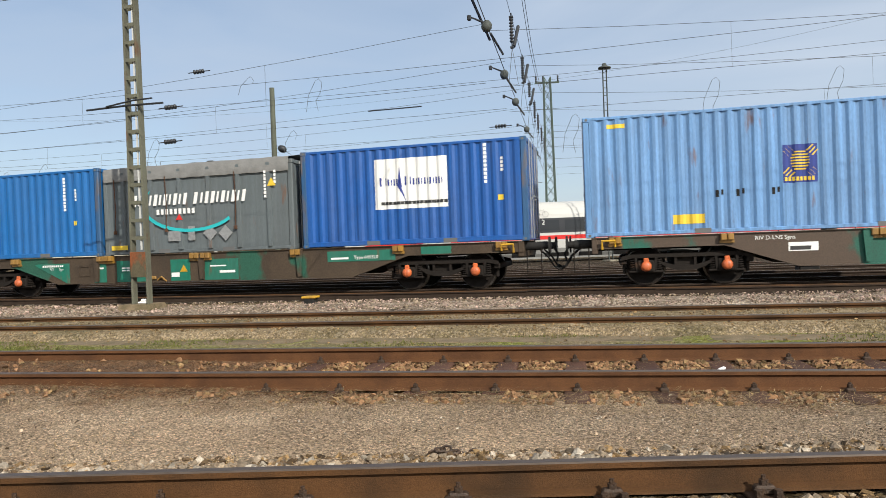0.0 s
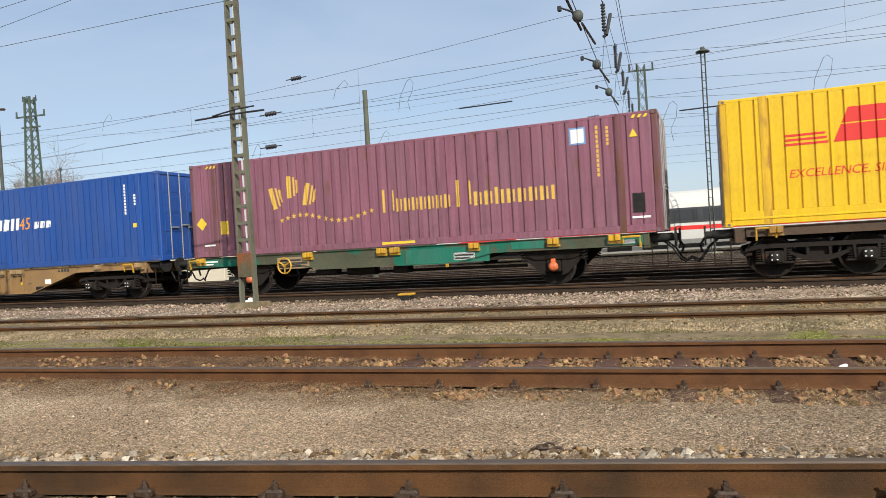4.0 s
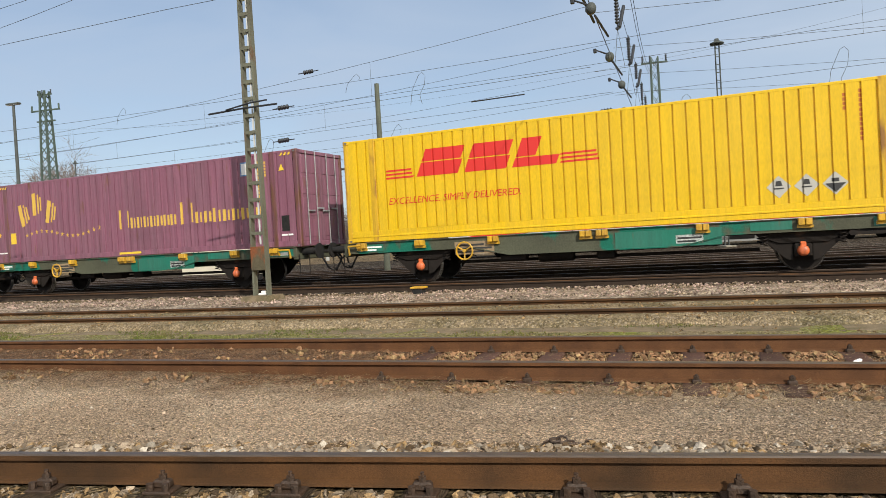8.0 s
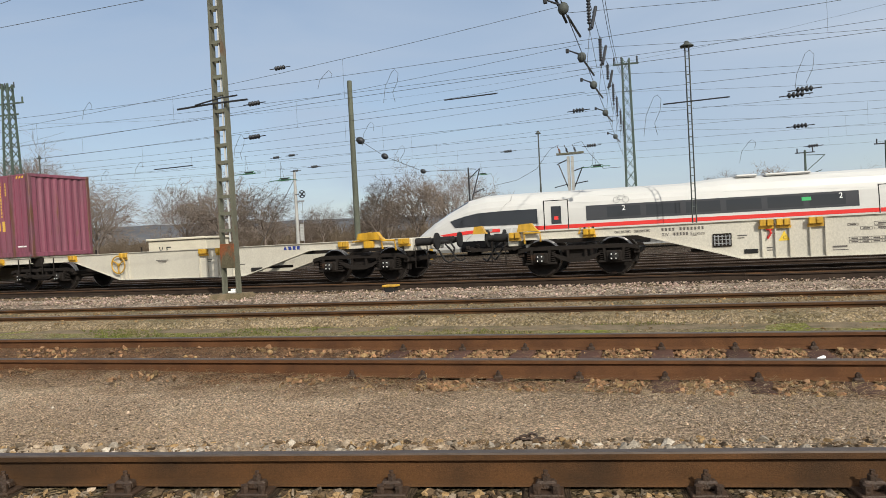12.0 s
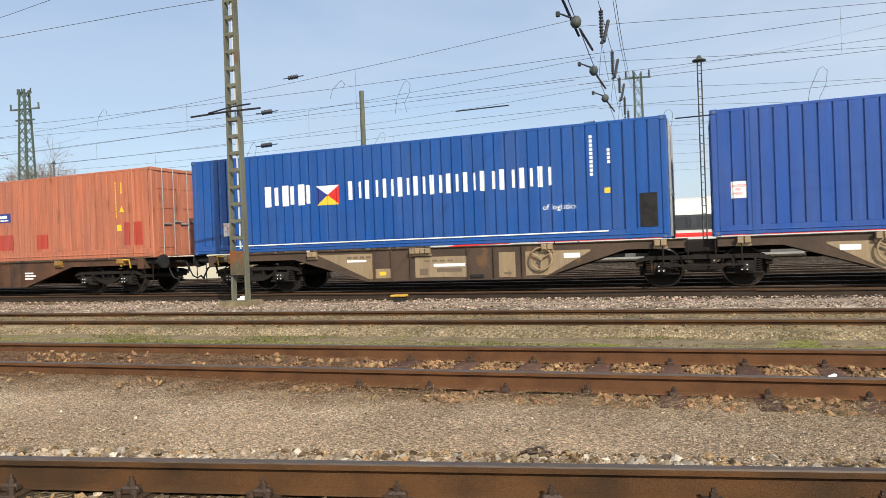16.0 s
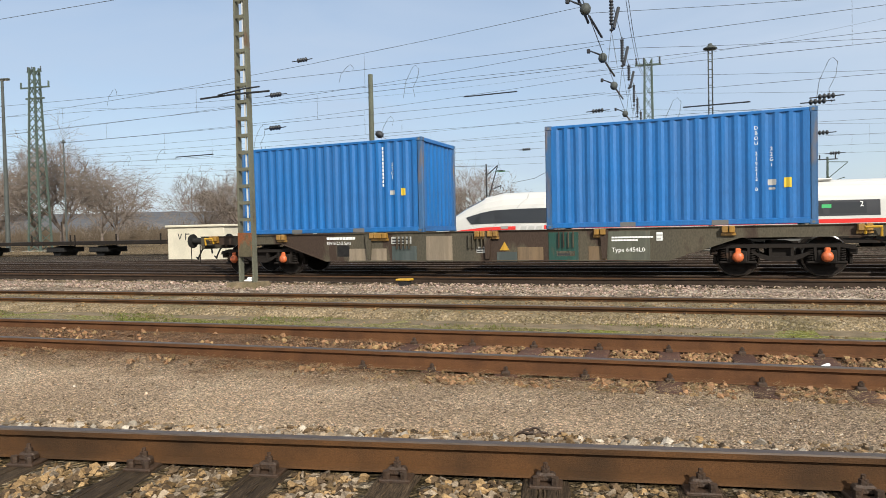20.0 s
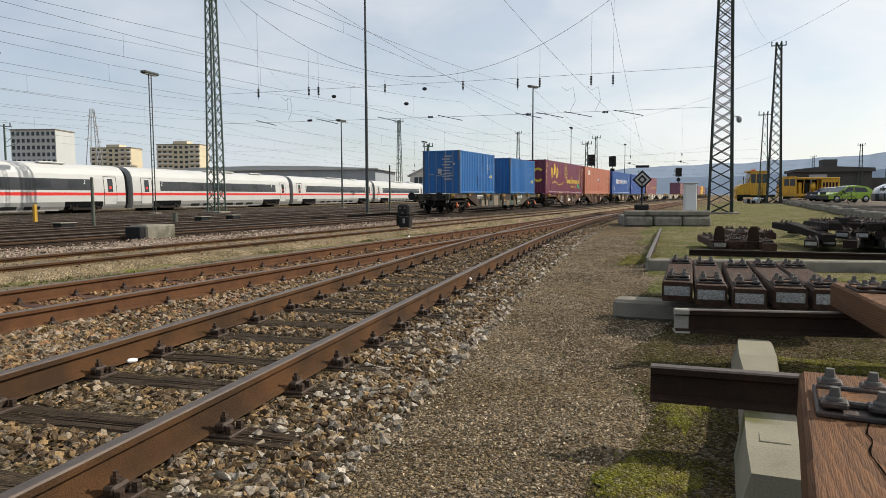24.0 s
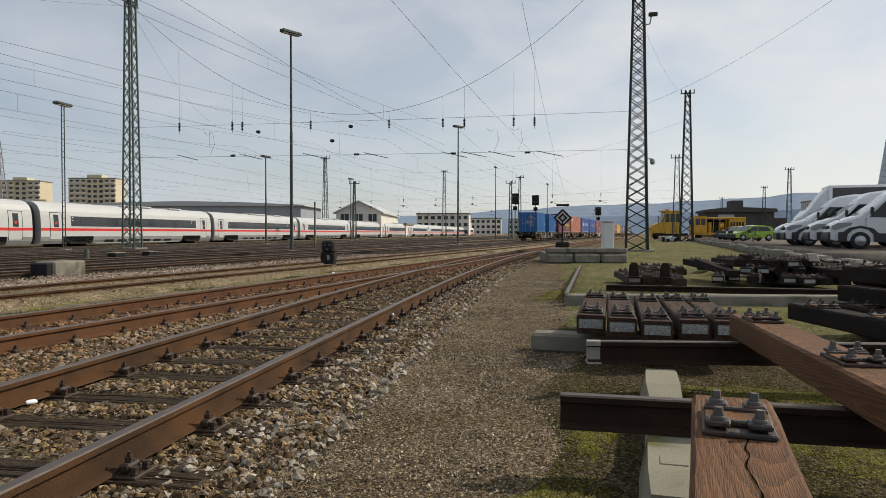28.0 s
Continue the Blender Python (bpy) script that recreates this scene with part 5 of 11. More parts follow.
# ---- containers and what is painted on them ----
SKY_BLUE = paint("light_blue_container_paint", (0.16, 0.34, 0.64), 0.5)
DEEP_BLUE = paint("deep_blue_container_paint", (0.008, 0.1, 0.39), 0.4, 0.25, (0.05, 0.06, 0.12), (0.68, 0.85), 0.8, 0.12)
BLUE_20 = paint("bright_blue_container_paint", (0.006, 0.14, 0.43), 0.42, 0.2, (0.12, 0.08, 0.08), (0.7, 0.85), 0.8, 0.12)
ROYAL_BLUE = paint("royal_blue_container_paint", (0.010, 0.072, 0.33), 0.42, 0.25, (0.05, 0.06, 0.12), (0.68, 0.85), 0.8, 0.12)
COBALT_BLUE = paint("cobalt_container_paint", (0.006, 0.08, 0.33), 0.42, 0.25, (0.05, 0.06, 0.12), (0.68, 0.85), 0.8, 0.12)
GREY_BOX = paint("slate_grey_container_paint", (0.125, 0.15, 0.16), 0.6, streak=0.1)
TARP = material("grey_tarpaulin", (0.2, 0.2, 0.195), 0.8, 0, (0.15, 0.15, 0.145), 4, 0.7, 80, 0.2, 0.25, 6)
PURPLE = paint("faded_purple_container_paint", (0.262, 0.1, 0.15), 0.5)
BROWN_PURPLE = paint("browned_purple_container_paint", (0.205, 0.078, 0.098), 0.5)
PURPLE_RED = paint("red_purple_container_paint", (0.25, 0.068, 0.105), 0.5)
OLD_PURPLE = paint("rust_stained_purple_post_paint", (0.175, 0.06, 0.08), 0.55, 0.3, (0.13, 0.055, 0.03), (0.48, 0.62))
OLD_YELLOW = paint("rust_stained_yellow_post_paint", (0.78, 0.46, 0.006), 0.45, 0.2, (0.3, 0.14, 0.03), (0.5, 0.64))
MAROON = paint("fresh_maroon_container_paint", (0.17, 0.008, 0.05), 0.4)
BRIGHT_YELLOW = paint("bright_yellow_container_paint", (0.78, 0.495, 0.003), 0.42, 0.12, (0.4, 0.2, 0.02), (0.74, 0.9), 0.93, 0.07)
SALMON = paint("faded_orange_container_paint", (0.53, 0.17, 0.088), 0.5)
RED_PATCH = paint("red_repair_paint", (0.50, 0.06, 0.035), 0.5)


LONG = 14.0             # a forty-five foot box over its castings


def mark(c, prof, polys, mat, name="marking", label="", wide=HALF):
    if name[-5:] in ("_bars", "r_row") and len(polys) > 1:
        single = "star" if name == "star_row" else name[:-1]
        for poly in polys:
            stuck(single, onto(patches([poly]), prof, -1, 0.005, wide), mat, c)
        return
    stuck(name, onto(patches(polys), prof, -1, 0.005, wide), mat, c, label)


def word(c, prof, text, x, z, size, mat, slant=0.0, space=1.0, wide=HALF, rise=0.0):
    stuck("lettering", onto(shifted(script(text, size, slant, space), x, z, 0.0, rise), prof, -1, 0.006, wide), mat, c)


def codes(c, prof, x, top, mat=WHITE, n=10, gap=0.42, small=True):
    """Columns of number bars near the end, a type code and small stickers."""
    mark(c, prof, column(x, top, n, 0.075, 0.075), mat, "number_bars")
    mark(c, prof, column(x + gap, top - 0.35, 4, 0.07, 0.07), mat, "number_bars")
    if small:
        mark(c, prof, [rect(x + gap * 0.8, top - 1.35, 0.14, 0.13)], YELTXT, "sticker", "small yellow sticker")


def stacked(c, prof, text, x, top, size):
    """Characters one under another."""
    stuck("lettering", onto(shifted(script("\n".join(text), size, 0.0, 1.0, "CENTER"), x, top), prof, -1, 0.006), WHITE, c)


def sign_bars(kind, h, t):
    """Plain upright bars that stand for one sign of a name, and their width: a thick one alone, or a thick one and a thin one."""
    if kind in "it":
        return [rect(0, 0, t * 1.2, h * (1.2 if kind == "t" else 1.0))], t * 1.2
    w = h * (0.72 if kind in "HT" else 0.62)
    return [rect(0, 0, t * 1.3, h), rect(w - t * 0.75, h * 0.06, t * 0.75, h * 0.88)], w


def name_row(c, prof, x0, x1, z, h, kinds, mat, cap=1.55, bold=0.24, lean=0.0, wide=HALF, rise=0.0, off=0.006):
    """A row of plain bars between x0 and x1 in place of a name; capitals mark the tall ones."""
    rows, w = [], 0.0
    for k in kinds:
        if k == " ":
            w += h * 0.4
            continue
        polys, sw = sign_bars(k, h * cap if k in "COTH" else h, h * bold)
        rows.append((w, polys))
        w += sw + h * 0.22
    k = (x1 - x0) / (w - h * 0.22)
    for at, polys in rows:
        bm = patches([[(x0 + (at + px) * k + lean * pz, z + pz + rise * at * k) for px, pz in p] for p in polys])
        stuck("name_bar", onto(bm, prof, -1, off, wide), mat, c)


def bow_mark(c, prof, x, z, step, h, lift, mat):
    """Three pairs of bars on a bow, for an initials mark."""
    for i in range(3):
        a = radians((13, 0, -13)[i])
        cx, cz = x + i * step, z + h / 2 + (lift if i == 1 else 0.0)
        for x0, w, k in ((-0.3, 0.24, 1.0), (0.04, 0.1, 0.86), (0.2, 0.1, 0.6)):
            p = [(cx + px * h * math.cos(a) - pz * h * math.sin(a), cz + px * h * math.sin(a) + pz * h * math.cos(a)) for px, pz in rect(x0, -k / 2, w, k)]
            stuck("initials_bar", onto(patches([p]), prof, -1, 0.006), mat, c)


def stars(x, z, n, step, sag, r):
    out = []
    for i in range(n):
        cx, cz = x + i * step, z - sag * math.sin(i / (n - 1) * 7.0) * 0.6
        out.append([(cx + (r if k % 2 == 0 else r * 0.42) * math.sin(k * 0.6283), cz + (r if k % 2 == 0 else r * 0.42) * math.cos(k * 0.6283)) for k in range(10)])
    return out


OLD_BLUE = paint("rust_stained_blue_post_paint", (0.03, 0.12, 0.28), 0.5, 0.3, (0.15, 0.115, 0.09), (0.5, 0.66))


def small_box(u, mat, label, doors=1):
    return container(u, 6.058, 2.59, mat, "wave", label, doors, post_mat=OLD_BLUE)


def purple_box(u, mat, label, doors=1, ink=None, sticker=True, dx=0.0, tx=0.0, k=1.0, placard=None):
    c, prof = container(u, LONG, 2.9, mat, "groove", label, doors, posts=True, tall_rail=0.2, post_mat=OLD_PURPLE)
    ink = ink or GOLDTXT
    x = dx - 5.4
    bow_mark(c, prof, x + 0.3 * k, 1.34, 0.72 * k, 0.8 * k, 0.34 * k, ink)
    mark(c, prof, stars(dx - 5.0, 0.98, 15, 0.265 * k, -0.2, 0.085), ink, "star_row", "row of small gold stars")
    name_row(c, prof, tx - 0.32, tx - 0.32 + 2.5 * k, 0.94 + 0.15 * (1 - k), 0.36, "Hunonoon", ink, 1.75, 0.2)
    name_row(c, prof, tx - 0.32 + 2.72 * k, tx - 0.32 + 6.0 * k, 0.94 + 0.15 * (1 - k), 0.36, "Continonoi", ink, 1.95, 0.2)
    for x0 in (-6.55, 6.32):
        mark(c, None, [rect(x0, 0.36, 0.24, 0.05), rect(x0 + 0.26, 0.36, 0.16, 0.05)], WHITE, "owner_bars", wide=HALF + 0.014)
    mark(c, prof, [[(-6.62, 0.86), (-6.42, 1.06), (-6.62, 1.26), (-6.82, 1.06)]] if sticker else [[(-6.7, 0.9), (-6.5, 0.9), (-6.5, 1.1), (-6.7, 1.1)]], placard or YELTXT, "placard", "small diamond placard")
    mark(c, prof, [rect(-5.9, 0.7, 0.3, 0.4)], YELTXT, "sticker", "yellow warning sticker")
    mark(c, None, [rect(-0.4, 0.09, 1.0, 0.07)], YELTXT, "rail_bars", wide=HALF + 0.008)
    for x in (-6.35, 6.4):
        mark(c, None, [rect(x + k * 0.14, 2.74, 0.07, 0.08, 0.6) for k in range(3)], YELTXT, "hazard_bars", "slanting yellow warning bars", wide=HALF + 0.008)
    mark(c, prof, column(5.55, 2.58, 11, 0.085, 0.06) + column(5.8, 2.55, 5, 0.07, 0.06), ink, "number_bars")
    if sticker:
        mark(c, prof, [rect(4.91, 2.25, 0.4, 0.42)], SKY_BLUE, "sticker", "light blue sticker border")
        stuck("sticker_field", onto(patches([rect(4.95, 2.29, 0.32, 0.34)]), prof, -1, 0.009), WHITE, c, "white paper sticker")
        mark(c, None, [rect(6.35, 0.5, 0.28, 0.46)], BLACK, "dark_plate", wide=HALF + 0.01)
        mark(c, None, [[(6.34, 2.3), (6.54, 2.3), (6.44, 2.5)]], YELTXT, "warning_triangle", wide=HALF + 0.01)
        if doors < 0:
            end_field(c, -0.85, 2.2, 0.3, 0.38, YELTXT, "sticker")
    return c, prof


PLACARD = plain("grey_white_placard", (0.42, 0.41, 0.37), 0.6)


def end_field(c, y, z, w, h, mat, name, lean=0.0, diamond=False):
    """A thin painted field on the end wall that faces forward, sized in y and z."""
    x = LONG / 2 - 0.022
    poly = [(y + w / 2, z), (y + w, z + h / 2), (y + w / 2, z + h), (y, z + h / 2)] if diamond else rect(y, z, w, h, lean)
    part(name, Shape().prism(poly, 0, x, x + 0.006), mat, c)


def slogan_box(u, label):
    c, prof = container(u, LONG, 2.9, BRIGHT_YELLOW, "groove", label, -1, posts=True, tall_rail=0.34, post_mat=OLD_YELLOW)
    sl = 0.42
    x, z, h = -4.75, 1.72, 0.72
    for x0, w, k in ((x, 1.2, 0.55), (x + 1.38, 1.15, 0.5), (x + 2.7, 1.15, 0.36)):
        mark(c, prof, [rect(x0, z, w, h * k - 0.03, sl)], REDTXT, "name_block", "slanting red block in place of a name")
        mark(c, prof, [rect(x0 + sl * h * k, z + h * k, w * (0.95 if k > 0.4 else 0.45), h * (1 - k), sl)], REDTXT, "name_block")
    lines = [rect(x - 0.95, z + k * 0.1, 0.85 - k * 0.03, 0.05, sl) for k in range(3)] + [rect(x + 3.95, z + k * 0.1, 0.95 - k * 0.03, 0.05, sl) for k in range(3)]
    for poly in lines:
        mark(c, prof, [poly], REDTXT, "speed_line", "thin red line")
    word(c, prof, "EXCELLENCE. SIMPLY DELIVERED.", -5.65, 1.02, 0.26, REDTXT, 0.2, 0.98)
    for k in range(3):
        cx, cz, r = 4.05 + k * 0.55, 0.72, 0.25
        mark(c, prof, [[(cx, cz - r), (cx + r, cz), (cx, cz + r), (cx - r, cz)]], PLACARD, "hazard_diamond", "grey-white diamond placard")
        stuck("placard_sign", onto(patches([[(cx - 0.07, cz + 0.02), (cx + 0.07, cz + 0.02), (cx + 0.05, cz + 0.13), (cx - 0.05, cz + 0.13)], rect(cx - 0.1, cz - 0.05, 0.2, 0.03)] if k < 2 else [[(cx, cz - 0.2), (cx + 0.2, cz), (cx - 0.2, cz)], rect(cx - 0.07, cz + 0.03, 0.14, 0.08)]), prof, -1, 0.011), BLACKTXT, c)
    mark(c, prof, column(5.35, 2.55, 4, 0.07, 0.06) + column(5.65, 2.6, 11, 0.075, 0.06), plain("rust_red_code", (0.45, 0.12, 0.02)), "number_bars")
    for y0, w, hh in ((0.1, 0.26, 0.2), (0.4, 0.26, 0.2), (0.7, 0.26, 0.2)):
        end_field(c, y0 - 0.9, 2.3, w, hh, REDTXT, "name_block", 0.25)
    for y0 in (-0.75, -0.4, 0.3, 0.65):
        end_field(c, y0, 0.6, 0.26, 0.26, GREYTXT, "hazard_diamond", 0.0, True)
    return c, prof


# front wagons
c, p = container(4.3, 9.125, 2.9, SKY_BLUE, "wave", "light blue bulk container with a small navy emblem", -1, tall_rail=0.12)
ex, ez = 0.2, 1.55
mark(c, p, [rect(ex - 0.36, ez - 0.46, 0.72, 0.86)], NAVYTXT, "emblem_field", "navy emblem field")
for k in range(7):
    zz = (k - 3) * 0.065
    w = math.sqrt(max(0.004, 0.26 ** 2 - zz * zz)) * 0.72
    stuck("emblem_bar", onto(patches([rect(ex - w, ez + 0.02 + zz, 2 * w, 0.032)]), p, -1, 0.012), YELTXT, c)
for sx in (-1, 1):
    for sz in (-1, 1):
        for o in (-0.055, 0.0, 0.055):
            px, pz = ex + sx * 0.18, ez + 0.02 + sz * 0.18
            q = [(px + o * sz * sx, pz - o), (px + sx * 0.13 + o * sz * sx, pz + sz * 0.13 - o), (px + sx * 0.13 + o * sz * sx + 0.022, pz + sz * 0.13 - o - 0.016), (px + o * sz * sx + 0.022, pz - o - 0.016)]
            stuck("emblem_ray", onto(patches([q]), p, -1, 0.012), YELTXT, c)
stuck("name_bars", onto(patches(bars(ex - 0.33, ez - 0.42, (0.09,) * 8, 0.045, 0.035)), p, -1, 0.012), YELTXT, c)
mark(c, p, [rect(-2.55, 0.26, 0.7, 0.22)], YELTXT, "label_field", "yellow label")
mark(c, p, [rect(-4.0, 2.6, 0.42, 0.1)], YELTXT, "label_field")
for x in (-0.9, -0.45, 0.3):
    mark(c, p, [rect(x - 2.2 + 1.5, 0.85, 0.07, 0.16), rect(x - 2.2 + 1.62, 0.9, 0.05, 0.12)], BLACK, "scuff")
c, p = small_box(-4.65, DEEP_BLUE, "deep blue twenty-foot container with a white panel", 1)
mark(c, p, [rect(-0.95, 0.95, 1.95, 1.3)], WHITE, "sign_panel", "white painted panel")
pn = [(x, d + 0.0) for x, d in p]
name_row(c, pn, -0.8, 0.88, 1.55, 0.17, "Huio Noonnio".replace("N", "T"), NAVYTXT, 1.35, 0.18, off=0.012)
stuck("name_bars", onto(patches(bars(-0.78, 1.06, (0.08,) * 17, 0.075, 0.03)), pn, -1, 0.012), BLACKTXT, c)
stuck("compass_mark", onto(patches([[(-0.32, 1.5), (-0.26, 2.05), (-0.2, 1.5)], [(-0.3, 1.5), (-0.22, 1.5), (-0.1, 1.12)]]), pn, -1, 0.012), NAVYTXT, c)
codes(c, p, 1.95, 2.4)
# open-top bulk box with a sheet over it
c, p = container(-10.95, 6.058, 2.45, GREY_BOX, "rib", "slate grey open-top container with a tarpaulin roof", 1, tall_rail=0.12)
v = []
for i in range(25):
    x, top, hem = lerp(-2.95, 2.95, i / 24), 2.62 + 0.008 * math.sin(i * 1.9), 2.13 + 0.008 * math.sin(i * 2.7)
    v += [(x, -1.275, hem), (x, -1.265, 2.5), (x, -0.6, top), (x, 0.6, top), (x, 1.265, 2.5), (x, 1.275, hem)]
s = Shape().mesh(v, [(i * 6 + k, (i + 1) * 6 + k, (i + 1) * 6 + k + 1, i * 6 + k + 1) for i in range(24) for k in range(5)], 0, True)
part("tarpaulin", s, TARP, c, "grey sheet lashed over the top")
name_row(c, None, -1.99, 1.6, 1.38, 0.32, "uHCCni TinonI".replace("I", "i"), WHITE, 1.0, 0.22, 0.2, HALF + 0.052)
mark(c, None, bars(-1.2, 1.12, (0.15,) * 9, 0.07, 0.073, 0.0), WHITE, "name_bars", wide=HALF + 0.052)
mark(c, None, [[(-0.58, 0.95), (-0.36, 0.95), (-0.47, 1.13)]], REDTXT, "warning_triangle", wide=HALF + 0.052)
ring = [(-0.1 + 1.55 * math.cos(a), 1.35 + 0.75 * math.sin(a)) for a in [2.6 + k * 0.16 for k in range(20)]]
mark(c, None, [[(x0, z0), (x1, z1), (x1 * 0.97, z1 + 0.09), (x0 * 0.97, z0 + 0.09)] for (x0, z0), (x1, z1) in zip(ring, ring[1:])], TEALTXT, "swoosh", "turquoise sweep", wide=HALF + 0.056)
for poly in ([(-0.85, 0.36), (-0.45, 0.36), (-0.45, 0.64), (-0.85, 0.64)], [(-0.2, 0.36), (0.02, 0.36), (0.02, 0.76), (-0.2, 0.76)], [(0.5, 0.33), (0.72, 0.55), (0.5, 0.77), (0.28, 0.55)], [(0.98, 0.31), (1.2, 0.53), (0.98, 0.75), (0.76, 0.53)]):
    mark(c, None, [poly], GALV, "placard_holder", "bare metal placard holder", wide=HALF + 0.054)
for x in (-2.6, -0.9, 1.3):
    part("lashing_strap", Shape().tube([(x, -HALF - 0.06, 2.2), (x + 0.03, -HALF - 0.062, 1.4), (x, -HALF - 0.06, 0.7)], 0.014, 5).bev(x - 0.05, x + 0.05, -HALF - 0.085, -HALF - 0.045, 0.62, 0.72, 0.01), BROWN_SILL, c, "dark lashing strap with a hook")
mark(c, None, [[(2.3, 1.75), (2.56, 1.75), (2.43, 1.98)]], YELTXT, "warning_triangle", wide=HALF + 0.054)
mark(c, None, [rect(-2.75, 0.16, 0.55, 0.13)], YELTXT, "label_field", wide=HALF + 0.054)
mark(c, None, column(2.2, 2.1, 8, 0.07, 0.07) + column(2.5, 2.1, 4, 0.07, 0.07), WHITE, "number_bars", wide=HALF + 0.054)
c, p = small_box(-17.15, BLUE_20, "bright blue twenty-foot container", 1)
codes(c, p, 1.75, 2.3)
# long boxes
purple_box(-28.86, PURPLE_RED, "red-purple long container with gold markings", placard=GREENTXT)
slogan_box(-43.52, "bright yellow long container with slanting red blocks")
purple_box(-58.84, PURPLE, "faded purple long container with gold markings", dx=1.35, k=0.8)
c, p = container(-74.12, LONG, 2.9, ROYAL_BLUE, "groove", "royal blue long container with a white and orange name", 1, posts=True, tall_rail=0.2)


def unit_name(c, p, x):
    name_row(c, p, x, x + 1.2, 1.4, 0.42, "unii", WHITE, 1.0, 0.3, 0.2)
    word(c, p, "45", x + 1.22, 1.4, 0.6, ORTXT, 0.2)
    name_row(c, p, x + 2.02, x + 2.85, 1.4, 0.24, "oon", WHITE, 1.0, 0.28, 0.2)


unit_name(c, p, -0.9)
codes(c, p, 5.5, 2.5)
purple_box(-89.33, BROWN_PURPLE, "faded purple long container with gold markings and a white sticker", dx=1.2, k=0.84)
slogan_box(-104.73, "bright yellow long container with slanting red blocks")
purple_box(-120.30, PURPLE, "faded purple long container with gold markings and a patched roof edge")
purple_box(-181.07, PURPLE_RED, "red-purple long container on a cream wagon", -1, sticker=False)
c, p = container(-196.54, LONG, 2.9, ROYAL_BLUE, "groove", "royal blue long container with an orange diamond", 1, posts=True, tall_rail=0.24)
unit_name(c, p, -1.8)
mark(c, p, [[(4.7, 1.25), (5.1, 1.68), (4.7, 2.1), (4.3, 1.68)]], ORTXT, "diamond", "orange diamond")
stuck("lettering", onto(shifted(script("2XL", 0.34, 0, 1, "CENTER"), 4.7, 1.56), p, -1, 0.013), WHITE, c)
codes(c, p, 5.25, 2.55)
mark(c, p, [rect(-6.6, 0.85, 0.32, 0.38)], WHITE, "sticker")
stuck("lettering", onto(shifted(script("CAUTION\n9'6\"\nHIGH", 0.085, 0, 1, "CENTER"), -6.45, 1.1), p, -1, 0.012), REDTXT, c)
c, p = container(-211.47, LONG, 2.9, COBALT_BLUE, "groove", "cobalt blue long container with a white name and a small flag", 1, posts=True, tall_rail=0.26)
name_row(c, p, -4.3, -2.75, 1.34, 0.6, "HCO", WHITE, 1.0, 0.26)
fx, fz = -2.55, 1.3
for tri, m in (([(fx, fz + 0.55), (fx + 0.75, fz + 0.55), (fx + 0.375, fz + 0.28)], WHITE), ([(fx + 0.75, fz + 0.55), (fx + 0.75, fz), (fx + 0.375, fz + 0.28)], REDTXT), ([(fx + 0.75, fz), (fx, fz), (fx + 0.375, fz + 0.28)], YELTXT), ([(fx, fz), (fx, fz + 0.55), (fx + 0.375, fz + 0.28)], NAVYTXT)):
    mark(c, p, [tri], m, "flag_field")
name_row(c, p, -1.5, 4.25, 1.4, 0.52, "HHnnunnCTHnC", WHITE, 1.0, 0.17)
word(c, p, "of logistics", 4.0, 0.82, 0.2, WHITE)
mark(c, None, [rect(-5.6, 0.22, 11.2, 0.03)], WHITE, "white_line", wide=HALF + 0.022)
mark(c, p, [rect(-5.85, 0.55, 0.38, 0.4)], WHITE, "sticker")
stuck("lettering", onto(shifted(script("CAUTION\n9'6\"\nHIGH", 0.1, 0, 1, "CENTER"), -5.66, 0.85), p, -1, 0.012), REDTXT, c)
codes(c, p, 5.2, 2.5)
mark(c, None, [rect(6.35, 0.3, 0.4, 0.8)], BLACK, "dark_plate", wide=HALF + 0.01)
c, p = container(-227.07, LONG, 2.9, SALMON, "groove", "faded orange long container with red repair patches", 1, posts=True, tall_rail=0.3)
name_row(c, p, -5.5, -4.55, 2.06, 0.46, "Cni", WHITE, 1.0, 0.26)
mark(c, p, [rect(-0.55, 1.42, 0.9, 0.32)], NAVYTXT, "sign_panel", "small navy panel")
stuck("name_bars", onto(patches(bars(-0.45, 1.57, (0.1,) * 5, 0.09, 0.03) + bars(-0.45, 1.47, (0.05,) * 10, 0.05, 0.02)), p, -1, 0.012), WHITE, c)
for x, z, wd, h in ((-0.5, 0.42, 0.95, 0.55), (1.65, 0.42, 0.55, 0.5), (5.75, 0.42, 0.8, 0.75)):
    mark(c, p, [rect(x, z, wd, h)], RED_PATCH, "repair_patch", "fresh red repair patch")
mark(c, None, [[(5.58, 1.5), (5.8, 1.5), (5.69, 1.72)]], YELTXT, "warning_triangle", wide=HALF + 0.005)
mark(c, p, column(5.4, 2.42, 11, 0.08, 0.06) + column(5.65, 2.4, 4, 0.07, 0.06) + [rect(5.45, 0.9, 0.2, 0.2)], YELTXT, "number_bars")
c, p = container(-242.17, LONG, 2.9, MAROON, "groove", "fresh maroon long container with yellow lettering", 1, posts=True, tall_rail=0.2)
bow_mark(c, p, -4.85, 1.38, 0.86, 0.95, 0.3, YELTXT)
mark(c, p, stars(-4.85, 0.95, 15, 0.27, -0.2, 0.1), YELTXT, "star_row", "row of yellow stars")
name_row(c, p, -0.05, 2.0, 1.0, 0.36, "Hunonoon", YELTXT, 1.75, 0.24)
name_row(c, p, 2.12, 5.5, 1.0, 0.36, "Continonoi oon", YELTXT, 1.9, 0.24)
word(c, p, "34 PALLET LOADS", 1.5, 0.6, 0.28, YELTXT, 0, 1.1)
word(c, p, "34", -0.33, 1.98, 0.5, YELTXT, 0, 1.0, rise=0.18)
